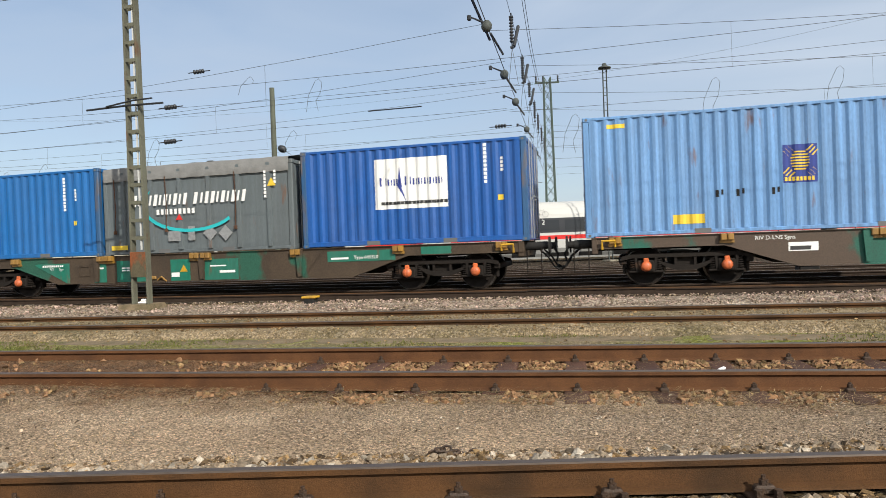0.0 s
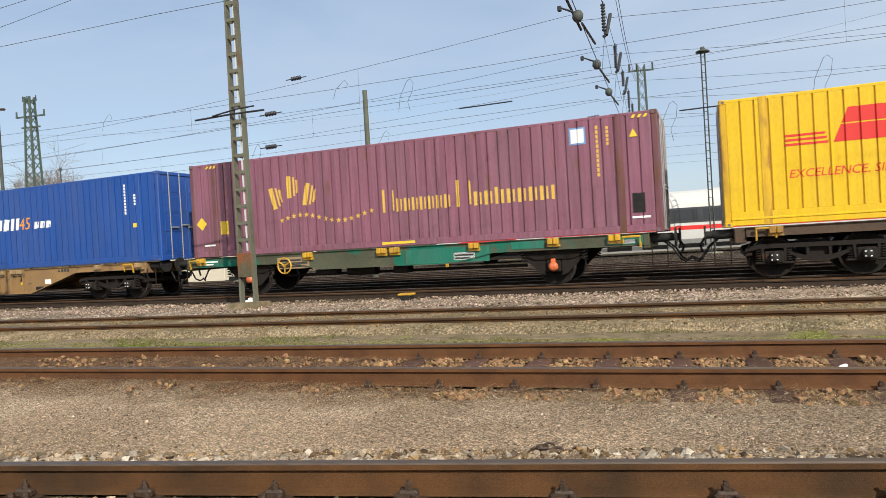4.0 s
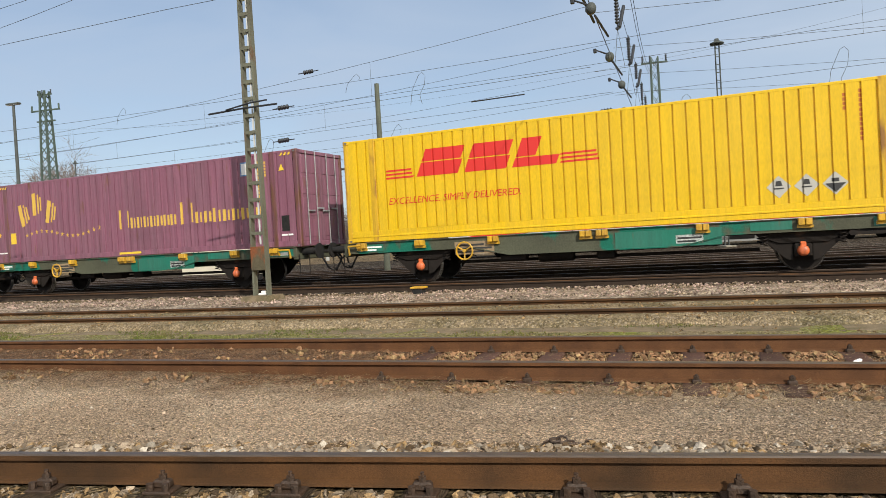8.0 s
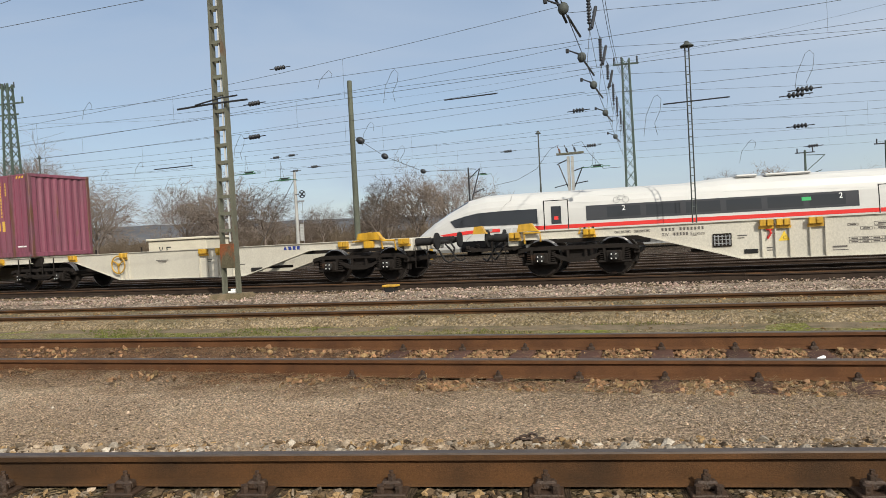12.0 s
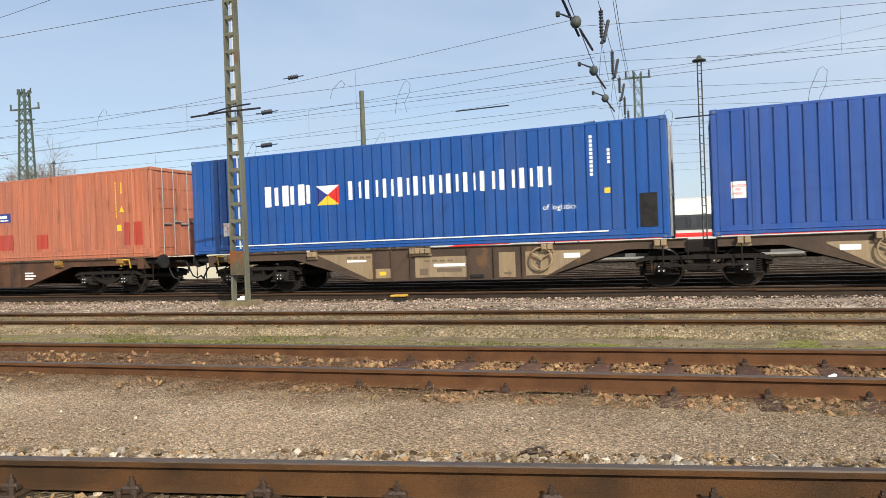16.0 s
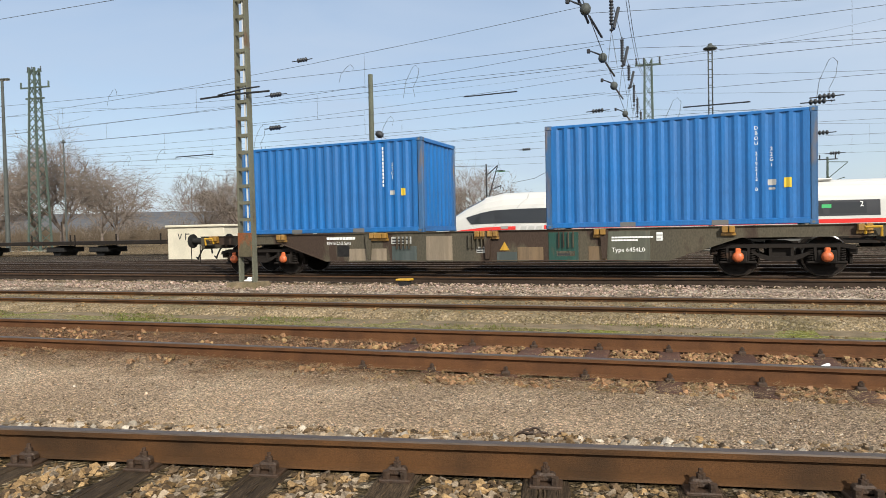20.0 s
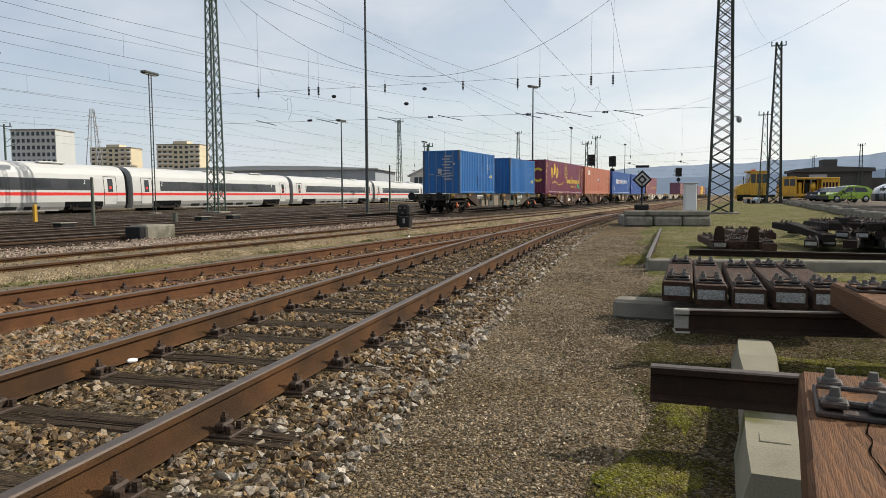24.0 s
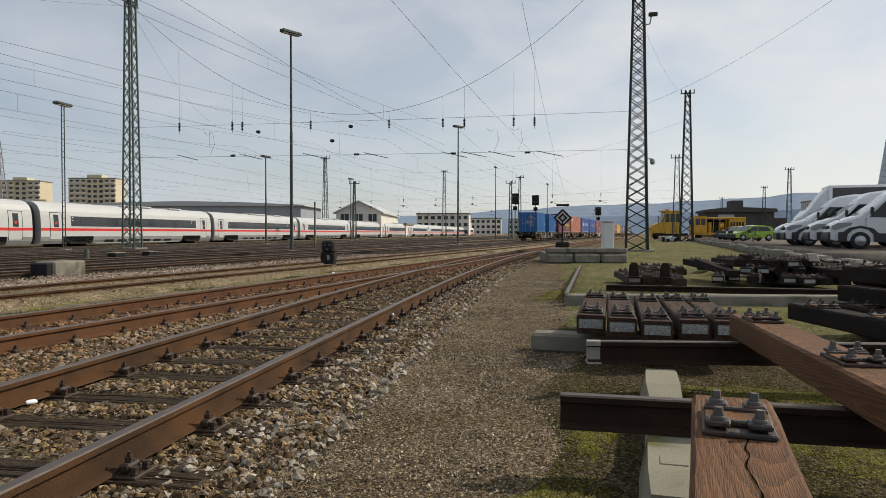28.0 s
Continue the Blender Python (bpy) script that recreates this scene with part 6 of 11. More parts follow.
word(c, p, "PLTS", -0.3, 1.66, 0.28, YELTXT, 0, 1.0, rise=0.25)
ringp = [(0.0 + 0.5 * math.cos(k * 0.2618), 1.98 + 0.5 * math.sin(k * 0.2618)) for k in range(25)]
mark(c, p, [[a, b, (b[0] * 1.09, 1.98 + (b[1] - 1.98) * 1.09), (a[0] * 1.09, 1.98 + (a[1] - 1.98) * 1.09)] for a, b in zip(ringp, ringp[1:])], YELTXT, "ring")
mark(c, p, [[(-0.12, 2.8), (0.12, 2.8), (0.0, 2.5)]], YELTXT, "pointer", "small yellow pointer")
for xx in (6.42, -6.82):
    for k, ch in enumerate(("34", "P", "L", "T")):
        word(c, None, ch, xx, 2.3 - k * 0.52, 0.44, YELTXT, wide=HALF + 0.008)
mark(c, p, [[(4.5, 0.95), (4.9, 1.0), (5.35, 0.75), (5.6, 0.55), (5.1, 0.55), (4.7, 0.65)]], GREENTXT, "leaf_sticker", "green leaf sticker")
mark(c, p, column(5.55, 2.5, 11, 0.08, 0.07) + column(5.85, 2.5, 4, 0.08, 0.07), YELTXT, "number_bars")
mark(c, None, [rect(5.68, 0.6, 0.42, 0.55)], BLACK, "dark_plate", wide=HALF + 0.005)
word(c, None, "FULL LOADS SPECIALIST", -2.6, 0.06, 0.12, YELTXT, wide=HALF + 0.008)
mark(c, None, [rect(-5.9, 0.17, 12, 0.03)], WHITE, "white_line", wide=HALF + 0.008)
bm = patches([[(0.55 * math.cos(a) + o, 1.62 + 0.62 * math.sin(a)), (0.55 * math.cos(b) + o, 1.62 + 0.62 * math.sin(b)), (0.36 * math.cos(b) + o, 1.62 + 0.42 * math.sin(b)), (0.36 * math.cos(a) + o, 1.62 + 0.42 * math.sin(a))] for o in (0.55, -0.62) for a, b in [(0.8 + k * 0.47, 0.8 + (k + 1) * 0.47) for k in range(10)]])
for v in bm.verts:
    v.co = (-LONG / 2 + 0.005, -v.co.x, v.co.z)
stuck("end_mark", bm, YELTXT, c, "two large yellow bows on the end wall")
c, p = small_box(-255.41, BLUE_20, "bright blue twenty-foot container on the last wagon", 1)
stacked(c, p, "DBOU 219212 0", 1.8, 2.16, 0.115)
stacked(c, p, "22G1", 2.11, 1.68, 0.12)
mark(c, p, [rect(2.36, 0.84, 0.15, 0.22)], YELTXT, "sticker", "small yellow sticker")
mark(c, p, [rect(2.03, 0.9, 0.17, 0.13), rect(2.05, 0.8, 0.13, 0.05)], GREYTXT, "number_bars")
c, p = small_box(-264.83, BLUE_20, "bright blue twenty-foot container with its doors to the rear", -1)
mark(c, p, column(1.8, 2.3, 11, 0.075, 0.045), WHITE, "number_bars")
stacked(c, p, "22G1", 2.11, 1.85, 0.12)
mark(c, p, [rect(2.36, 1.02, 0.15, 0.2)], YELTXT, "sticker", "small yellow sticker")
mark(c, p, [rect(2.03, 1.05, 0.15, 0.12)], GREYTXT, "number_bars")
bm = patches([rect(-0.3 - 0.1 * (k % 2), 2.2 - 0.17 * k, 0.5, 0.07) for k in range(9)] + [rect(0.3, 1.7, 0.12, 0.12), rect(-0.7, 1.2, 0.25, 0.3)])
for v in bm.verts:
    v.co = (-3.029 - 0.025, -v.co.x - 0.5, v.co.z)
stuck("door_data", bm, GREYTXT, c)

# ---- beds of loose stone and the tracks on them ----
NEAR_TIES = [-4.62 - 0.755 * k for k in range(5, 0, -1)] + [-4.62, -3.91, -3.14, -2.36, -1.6, -0.79, 0.0, 0.77, 1.5, 2.26, 3.05, 3.84, 4.48, 5.22, 5.9, 6.63, 7.37] + [8.08 + 0.735 * k for k in range(49)]
def buried(x):
    """How deep the second track lies in gravel."""
    return 0.012 + 0.06 * min(1.0, max(0.0, (-3.0 - x) / 2.5))


strip("gravel_walk", lambda x: (near_mid(x) + second_mid(x)) / 2, 0.85, 1.2, -34, 9, 0.02, EARTH, "pale tan trodden gravel between two tracks", wob=0.1, seed=12)
strip("turf", lambda x: curve_at(x, [(1.0, 0.75), (6.0, 1.1), (12.0, 2.0), (25.0, 4.4), (60.0, 7.0), (120.0, 8.0)]), 30.0, 0.0, 9.2, 125, 0.024, TURF, "thin mossy spring turf", wob=0.25, seed=13, cross=24)
strip("soil", lambda x: curve_at(x, [(-14.0, -7.0), (-3.0, -1.4), (0.0, 0.1), (1.0, 0.62), (6.0, 0.95), (12.0, 1.9)]), 14.0, 0.0, -14.0, 11.5, 0.016, SOIL, "dark brown soil with moss round the loose sleepers", wob=0.22, seed=43, cross=16, skirt=0.4)
strip("near_ballast", near_mid, 1.45, 1.55, -30, 46, 0.0, BALLAST, "grey-brown ballast of the nearest track", wob=0.16, seed=2, crown=0.01)
strip("second_ballast_west", second_mid, 0.9, 1.0, -60, -2.4, buried, EARTH, "rusty gravel burying the feet of the second track's rails", wob=0.1, seed=23, skirt=0.7)
strip("second_ballast", second_mid, 1.05, 1.3, -5.5, 160, 0.0045, RUST_BALLAST, "rusty ballast of the second track", wob=0.12, seed=3)


def moss(x, y, rx, ry, k):
    """A low cushion of moss with a ragged rim."""
    s, v = Shape(), [(x, y, GROUND + 0.034)]
    for j in range(1, 7):
        for i in range(60):
            a = i * 0.10472
            r = (j / 6) * (1 + 0.9 * noise.noise((math.cos(a) * 1.3, math.sin(a) * 1.3, k * 7.7)) + 0.5 * noise.noise((math.cos(a) * 5, math.sin(a) * 5, k * 3.1)))
            v.append((x + rx * r * math.cos(a), y + ry * r * math.sin(a), GROUND + (0.031, 0.03, 0.028, 0.026, 0.021, 0.012)[j - 1] + 0.004 * noise.noise((i * 0.9, j * 1.3, k))))
    f = [(0, 1 + i, 1 + (i + 1) % 60) for i in range(60)]
    f += [(1 + j * 60 + i, 1 + (j + 1) * 60 + i, 1 + (j + 1) * 60 + (i + 1) % 60, 1 + j * 60 + (i + 1) % 60) for j in range(5) for i in range(60)]
    s.mesh(v, f, 0, True)
    tagged(part("moss_patch", s, GREEN_MOSS), "bright green moss cushion on the gravel", "moss", kind="structure")


MOSSES = ((5.1, -0.55, 0.6, 0.75), (5.3, -1.5, 0.5, 0.6), (6.2, -0.4, 0.25, 0.5), (3.45, 0.66, 0.42, 0.2), (2.5, 0.75, 0.5, 0.2), (4.9, 0.68, 0.5, 0.16), (10.6, 0.3, 0.8, 0.5), (11.3, -1.0, 0.9, 0.7), (4.6, -1.0, 0.35, 0.4), (13.8, 1.2, 0.9, 0.5), (14.2, 2.6, 1.2, 0.4))
for k, (x, y, rx, ry) in enumerate(MOSSES):
    moss(x, y, rx, ry, k + 1.0)
strip("moss_strip", lambda x: (second_mid(x) + third_mid(x)) / 2 + 0.3, 1.0, 1.0, -80, 150, 0.012, MOSS, "mossy gravel strip between tracks", wob=0.25, seed=4)
strip("third_ballast", third_mid, 1.3, 1.4, -90, 200, 0.115, BURIED, "trodden mossy gravel burying the third track", wob=0.15, seed=5)
strip("fresh_ballast", lambda x: (third_mid(x) + train_y(x)) / 2 - 0.1, 1.0, 1.0, -100, 34, 0.05, PINK_BALLAST, "low bank of mixed tan and grey ballast", wob=0.25, seed=6, crown=0.05)
strip("train_ballast", train_y, 1.7, 2.1, -200, 300, 0.02, SHADOW_BALLAST, "ballast under the goods train, darkened for its shadow", step=1.5, wob=0.15, seed=7)
strip("yard_ballast", between(0.55), 11.0, 12.5, -200, 330, 0.015, SHADOW_BALLAST, "yard ballast between many tracks, darkened for the train's shadow", step=3, wob=0.6, seed=8, cross=8)

STEEL_X = [-4.135 + 0.738 * k for k in range(68)]
track(near_mid, -30, 47, "track_1", "rusty rails on dark wooden sleepers, nearest track", WOOD_TIES, NEAR_TIES, chairs=-8.5)
track(second_mid, -60, 200, "track_2", "rust-brown rails on rusty steel sleepers", STEEL_TIES, STEEL_X, mats=[RED_RAIL, RAIL_TOP], chairs=-4.0, clips=True)
t = track(third_mid, -90, 230, "track_3", "rust-brown rails sunk in mossy gravel", None, far=False)
for k in range(48):
    x = -7.0 + 0.66 * k
    for off in (-0.7525, 0.7525):
        part("rail_clip", CLIP, None, t, at=pose(x, third_mid(x) + off, 0.03, 0, 0, 2.5))
# a worn cable trough, flush with the ground behind the second track
trough = thing("cable_trough", "worn brown-grey concrete cable trough sunk in the gravel", "cable trough", kind="structure")
for k in range(30):
    x = -24.0 + 2.1 * k
    part("trough_lid", Shape().bev(x + 0.003, x + 2.097, -0.25, 0.25, -0.06, 0.018 + 0.003 * math.sin(k * 2.1), 0.008), TROUGH, trough, at=pose(0, 9.55 + 0.03 * x, GROUND - 0.002, 0, 0, 0.25 * math.sin(k * 1.7)))
track(train_y, -260, 420, "track_4", "rust-brown rails under the goods train", None, mats=[DARK_RAIL, RAIL_TOP], step=2.0)
for i, k in enumerate((0.16, 0.33, 0.5, 0.66, 0.83)):
    track(between(k), -200, 330, "track_%d" % (5 + i), "dark rails of the yard", None, mats=[DARK_RAIL, RAIL_TOP], step=4.0, z=-0.25 * k)
track(express_mid, -120, 360, "track_10", "rails under the white express train", None, mats=[DARK_RAIL, RAIL_TOP], step=4.0, z=-0.28)
# loose old rails lying along the goods track
for off, xa, xb in ((-1.25, -40, 30), (-1.42, -46, -2), (-1.5, 1.0, 30)):
    t = thing("spare_rail", "dark rust-brown spare rail lying beside the track", "rail", "spare rails")
    part("rail", rail(lambda x: train_y(x) + off, 0.0, xa, xb, 2.0, GROUND + 0.17), [DARK_RAIL, RUST_RAIL], t)

# ---- the standing white express train ----
EXP_WHITE = material("white_coach_paint", (0.53, 0.525, 0.5), 0.4, 0, (0.47, 0.465, 0.44), 0.6, 0.6, 30, 0.06, 0.0, 30, (0.6, 1, 2.2))
EXP_RED = plain("red_coach_stripe", (0.62, 0.03, 0.025), 0.35)
EXP_GREY = material("grey_coach_skirt", (0.26, 0.26, 0.25), 0.5, 0, (0.2, 0.2, 0.19), 1.0, 0.7, 30, 0.15, 0.0, 30)
EXP_GLASS = plain("tinted_coach_window", (0.02, 0.022, 0.025), 0.08)
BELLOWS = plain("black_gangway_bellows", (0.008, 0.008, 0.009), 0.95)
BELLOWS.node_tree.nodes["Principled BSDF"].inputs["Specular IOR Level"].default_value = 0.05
EXP_Z = -0.28
SEC = [(1.20, 0.34), (1.36, 0.62), (1.41, 0.95), (1.43, 1.45), (1.43, 1.68), (1.425, 1.8), (1.40, 2.3), (1.365, 2.75), (1.30, 3.1), (1.12, 3.48), (0.80, 3.76), (0.40, 3.90), (0.0, 3.94)]


def section(k=1.0, wide=1.0):
    """Half outline scaled towards a low nose."""
    return [(y * wide, 0.34 + (z - 0.34) * k) for y, z in SEC]


def loft(rows, slots):
    """Skin over outlines along the coach; slots gives the material of each band."""
    s = Shape()
    n = len(SEC)
    v = []
    for x, k, wd in rows:
        half = section(k, wd)
        v += [(x, -y, z) for y, z in half] + [(x, y, z) for y, z in half[::-1][1:]]
    w = 2 * n - 1
    for i in range(len(rows) - 1):
        for j in range(w - 1):
            b = min(j, w - 2 - j)
            s.mesh([v[i * w + j], v[(i + 1) * w + j], v[(i + 1) * w + j + 1], v[i * w + j + 1]], [(0, 1, 2, 3)], slots[b], True)
    for e in (0, len(rows) - 1):
        s.face(v[e * w:(e + 1) * w][::(-1 if e else 1)], 0)
    return s


BANDS = [1, 1, 0, 2, 0, 0, 0, 0, 0, 0, 0, 0]


def flank(x0, x1, z0, z1, out=0.008):
    """A sheet lying on the near flank between two heights."""
    def y(z):
        return -curve_at(z, [(b, a) for a, b in SEC]) - out
    n = 5
    zs = [lerp(z0, z1, i / n) for i in range(n + 1)]
    s = Shape()
    for a, b in zip(zs, zs[1:]):
        s.face([(x0, y(a), a), (x1, y(a), a), (x1, y(b), b), (x0, y(b), b)])
    return s


NOSE = [(-14.85, 0.16, 0.3), (-14.6, 0.25, 0.48), (-14.2, 0.345, 0.63), (-13.3, 0.535, 0.8), (-12.3, 0.71, 0.9), (-11.2, 0.87, 0.955), (-10.1, 0.935, 0.985), (-9.0, 0.945, 1.0), (-6.0, 0.945, 1.0), (1.5, 0.95, 1.0), (2.6, 0.975, 1.0), (3.8, 1.0, 1.0), (9.0, 1.0, 1.0)]


def nose_y(x, z):
    """Half width of the driving car at a place along it and a height."""
    k = curve_at(x, [(r[0], r[1]) for r in NOSE])
    return curve_at(x, [(r[0], r[2]) for r in NOSE]) * curve_at(0.34 + (z - 0.34) / k, [(b, a) for a, b in SEC])


def express_door(car, x, top=2.95):
    d = part("door", flank(x, x + 1.35, 0.75, top, 0.012), EXP_WHITE, car, "white coach door with a dark frame")
    s = Shape()
    for a in ((x - 0.05, x, 0.7, top + 0.05), (x + 1.35, x + 1.4, 0.7, top + 0.05)):
        f = flank(*a, 0.013)
        s.mesh(f.v, f.f)
    f = flank(x, x + 1.35, top, top + 0.05, 0.013)
    s.mesh(f.v, f.f)
    part("door_seal", s, BELLOWS, d)
    part("door_window", flank(x + 0.38, x + 0.97, 1.75, 2.8, 0.018), EXP_GLASS, d)
    part("door_sticker", flank(x + 0.55, x + 0.8, 2.0, 2.2, 0.024), EXP_RED, d)
    part("door_stripe", flank(x + 0.01, x + 1.34, 1.45, 1.68, 0.016), EXP_RED, d)


def express_bogie(car, x):
    s = Shape()
    for y in (-1.44, 1.44):
        s.prism([(-1.7, 0.45), (-1.6, 0.62), (-0.5, 0.5), (0.5, 0.5), (1.6, 0.62), (1.7, 0.45), (1.2, 0.32), (-1.2, 0.32)], 1, y - 0.06, y + 0.06)
        for k in (-1.25, 1.25):
            s.cyl((k, y - 0.1, 0.45), (k, y + 0.1, 0.45), 0.15, 10)
            coil(s, k + 0.32, y, 0.5, 0.8, 0.1, 3)
    for k in (-1.25, 1.25):
        s.cyl((k, -0.85, 0.45), (k, 0.85, 0.45), 0.45, 18)
    s.bev(-0.3, 0.3, -1.2, 1.2, 0.4, 0.75, 0.05)
    s.move(pose(x, 0, 0))
    part("bogie", s, UNDER, car)
    # flat black sheet on the flank stands in for the recess and its shade
    part("bogie_opening", flank(x - 1.95, x + 1.95, 0.36, 0.98, 0.012), BELLOWS, car, "black panel painted as the shaded recess over the bogie")
    for k in (-1.25, 1.25):
        part("axlebox", Shape().cyl((x + k, -1.56, 0.46), (x + k, -1.5, 0.46), 0.16, 12).bev(x + k - 0.4, x + k - 0.16, -1.55, -1.48, 0.5, 0.72, 0.03), UNDER, car)


def express_car(i):
    x0 = -16.27 + 28.75 * i
    x1 = x0 + 28.75
    xm = (x0 + x1) / 2
    a = math.degrees(math.atan2(express_mid(x1) - express_mid(x0), x1 - x0))
    car = thing("express_train_car", "white express train driving car with a pointed nose" if i == 0 else "white express train car with a red stripe and dark windows", "train car", "cars of the white express train",
                at=pose(xm, express_mid(xm), EXP_Z, 0, 0, a))
    L = 28.75 / 2 - 0.2
    if i == 0:
        rows = [(x, k, w) for x, k, w in NOSE if x < L] + [(L, 1.0, 1.0)]
    else:
        rows = [(-L, 1, 1), (-4, 1, 1), (4, 1, 1), (L, 1, 1)]
    skin = loft(rows, BANDS if i else [1, 1, 0, 0, 0, 0, 0, 0, 0, 0, 0, 0])
    if i == 0:
        across = 2 * len(SEC) - 2
        for r in range(3, 5):
            for j in range(10, across - 10):
                skin.m[r * across + j] = 3
        for r in range(0, 7):
            for j in (0, 1, across - 2, across - 1):
                skin.m[r * across + j] = 0
    part("body", skin, [EXP_WHITE, EXP_GREY, EXP_RED, EXP_GLASS], car)
    if i == 0:
        def sheet_on(pts_low, pts_high, out):
            """A sheet on the nose's skin between two lines of (x, z)."""
            f = Shape()
            n = len(pts_low)
            for k in range(n - 1):
                q = [pts_low[k], pts_low[k + 1], pts_high[k + 1], pts_high[k]]
                f.face([(x, -nose_y(x, z) - out, z) for x, z in q])
            return f
        xs = [lerp(-14.7, -9.3, k / 18) for k in range(19)]
        zs = [curve_at(x, [(-14.85, 0.86), (-13.9, 1.06), (-12.6, 1.28), (-11.2, 1.42), (-10.0, 1.45), (-9.0, 1.45)]) for x in xs]
        part("nose_stripe", sheet_on(list(zip(xs, zs)), [(x, z + 0.2) for x, z in zip(xs, zs)], 0.03), EXP_RED, car)
        part("red_stripe", flank(-7.62, L, 1.45, 1.68, 0.006), EXP_RED, car)
        low = [(-12.3, 2.2), (-12.0, 1.84), (-11.4, 1.86), (-10.6, 1.87), (-9.0, 1.86), (-7.05, 1.84)]
        high = [(-12.3, 2.24), (-12.0, 2.33), (-11.4, 2.5), (-10.6, 2.64), (-9.0, 2.7), (-7.05, 2.7)]
        part("cab_window", sheet_on(low, high, 0.05), EXP_GLASS, car, "dark swept cab side window")
        for pts in ([(-9.25, 2.72), (-8.9, 3.1), (-8.6, 3.3), (-8.55, 3.6)], [(-10.4, 1.84), (-10.9, 1.45), (-11.3, 1.1), (-11.5, 0.9)]):
            part("panel_seam", sheet_on(pts, [(x + 0.04, z + 0.012) for x, z in pts], 0.055), EXP_GREY, car)
        express_door(car, -6.62, 3.12)
        mark_polys = [rect(-9.1 + k * 0.46, 1.22, 0.34, 0.42, 0.3) for k in range(3)]
        stuck("name_blocks", onto(patches(mark_polys), None, -1, 0.012, 1.435), GREYTXT, car, "grey slanting blocks in place of a name")
        part("side_grille", flank(-10.2, -9.75, 1.5, 1.68, 0.014), EXP_GREY, car)
        part("front_lamp", Shape().bev(-13.7, -13.4, -1.16, -1.02, 0.98, 1.06, 0.02), EXP_GLASS, car)
        rings = []
        for cx in (-2.42, -1.9):
            o = [(cx + 0.19 * math.cos(a * 0.5236), 2.97 + 0.19 * math.sin(a * 0.5236)) for a in range(13)]
            rings += [[p, q, (cx + (q[0] - cx) * 0.86, 2.97 + (q[1] - 2.97) * 0.86), (cx + (p[0] - cx) * 0.86, 2.97 + (p[1] - 2.97) * 0.86)] for p, q in zip(o, o[1:])]
        rings += [rect(-2.42, 2.96, 0.3, 0.025), rect(-2.4, 2.96, 0.025, 0.3, 0.4), rect(-2.28, 3.2, 0.35, 0.025), rect(-1.92, 2.97, 0.025, 0.3, -0.3)]
        bike = patches(rings)
        for v in bike.verts:
            v.co.y = -curve_at(v.co.z, [(b, a) for a, b in SEC]) - 0.012
        stuck("bicycle_mark", bike, EXP_GREY, car, "thin grey bicycle sign")
        part("display", flank(7.7, 8.2, 2.3, 2.5, 0.018), GREENTXT, car, "small green destination display")
    else:
        express_door(car, -13.1)
        wx = (-10.6, 10.6)
    express_door(car, 11.75)
    if i == 0:
        wx = (-4.2, 10.7)
    part("window_band", flank(wx[0], wx[1], 1.85, 2.72, 0.01), plain("smoked_window_band", (0.035, 0.036, 0.04), 0.25) if i == 0 else BANDMAT[0], car, "long dark window band")
    n = 6
    for k in range(n):
        xa = lerp(wx[0] + 1.2, wx[1] - 2.6, k / (n - 1))
        part("window_pane", flank(xa, xa + 1.9, 1.98, 2.6, 0.014), EXP_GLASS, car)
    for x in (wx[0] + 2.55 if i == 0 else wx[0] + 0.6, wx[1] - 0.55):
        bm = script("2", 0.42)
        stuck("class_number", onto(shifted(bm, x - 0.5, 2.35), None, -1, 0.02, 1.40), WHITE, car)
    express_bogie(car, -9.6 if i else -9.75)
    express_bogie(car, 9.6)
    part("underfloor_box", Shape().box(-7.2, 7.2, -1.24, 1.24, 0.3, 0.62), EXP_GREY, car)
    for k in range(6):
        part("skirt_flap", flank(-6.0 + k * 2.0, -4.6 + k * 2.0, 0.42, 0.66, 0.012), BLACK, car)
    part("roof_unit", Shape().bev(-2.6 if i else 4.4, 2.6 if i else 5.6, -0.8, 0.8, 3.86, 4.02, 0.08), EXP_WHITE, car)
    part("roof_unit", Shape().bev(6.0, 8.5, -0.8, 0.8, 3.86, 4.0, 0.08), EXP_WHITE, car)
    s = Shape()
    half = [(y * 0.93, z * 0.96 + 0.05) for y, z in SEC]
    ring = [(-y, z) for y, z in half] + [(y, z) for y, z in half[::-1][1:]]
    s.prism(ring, 0, L, L + 0.4)
    part("gangway_bellows", s, BELLOWS, car)
    return car


BANDMAT = [plain("smoked_coach_band", (0.035, 0.036, 0.04), 0.25)]
for i in range(12):
    express_car(i)

# ---- masts, lamps and wires ----
DUCT = plain("pale_grey_cable_duct", (0.5, 0.51, 0.5), 0.6)


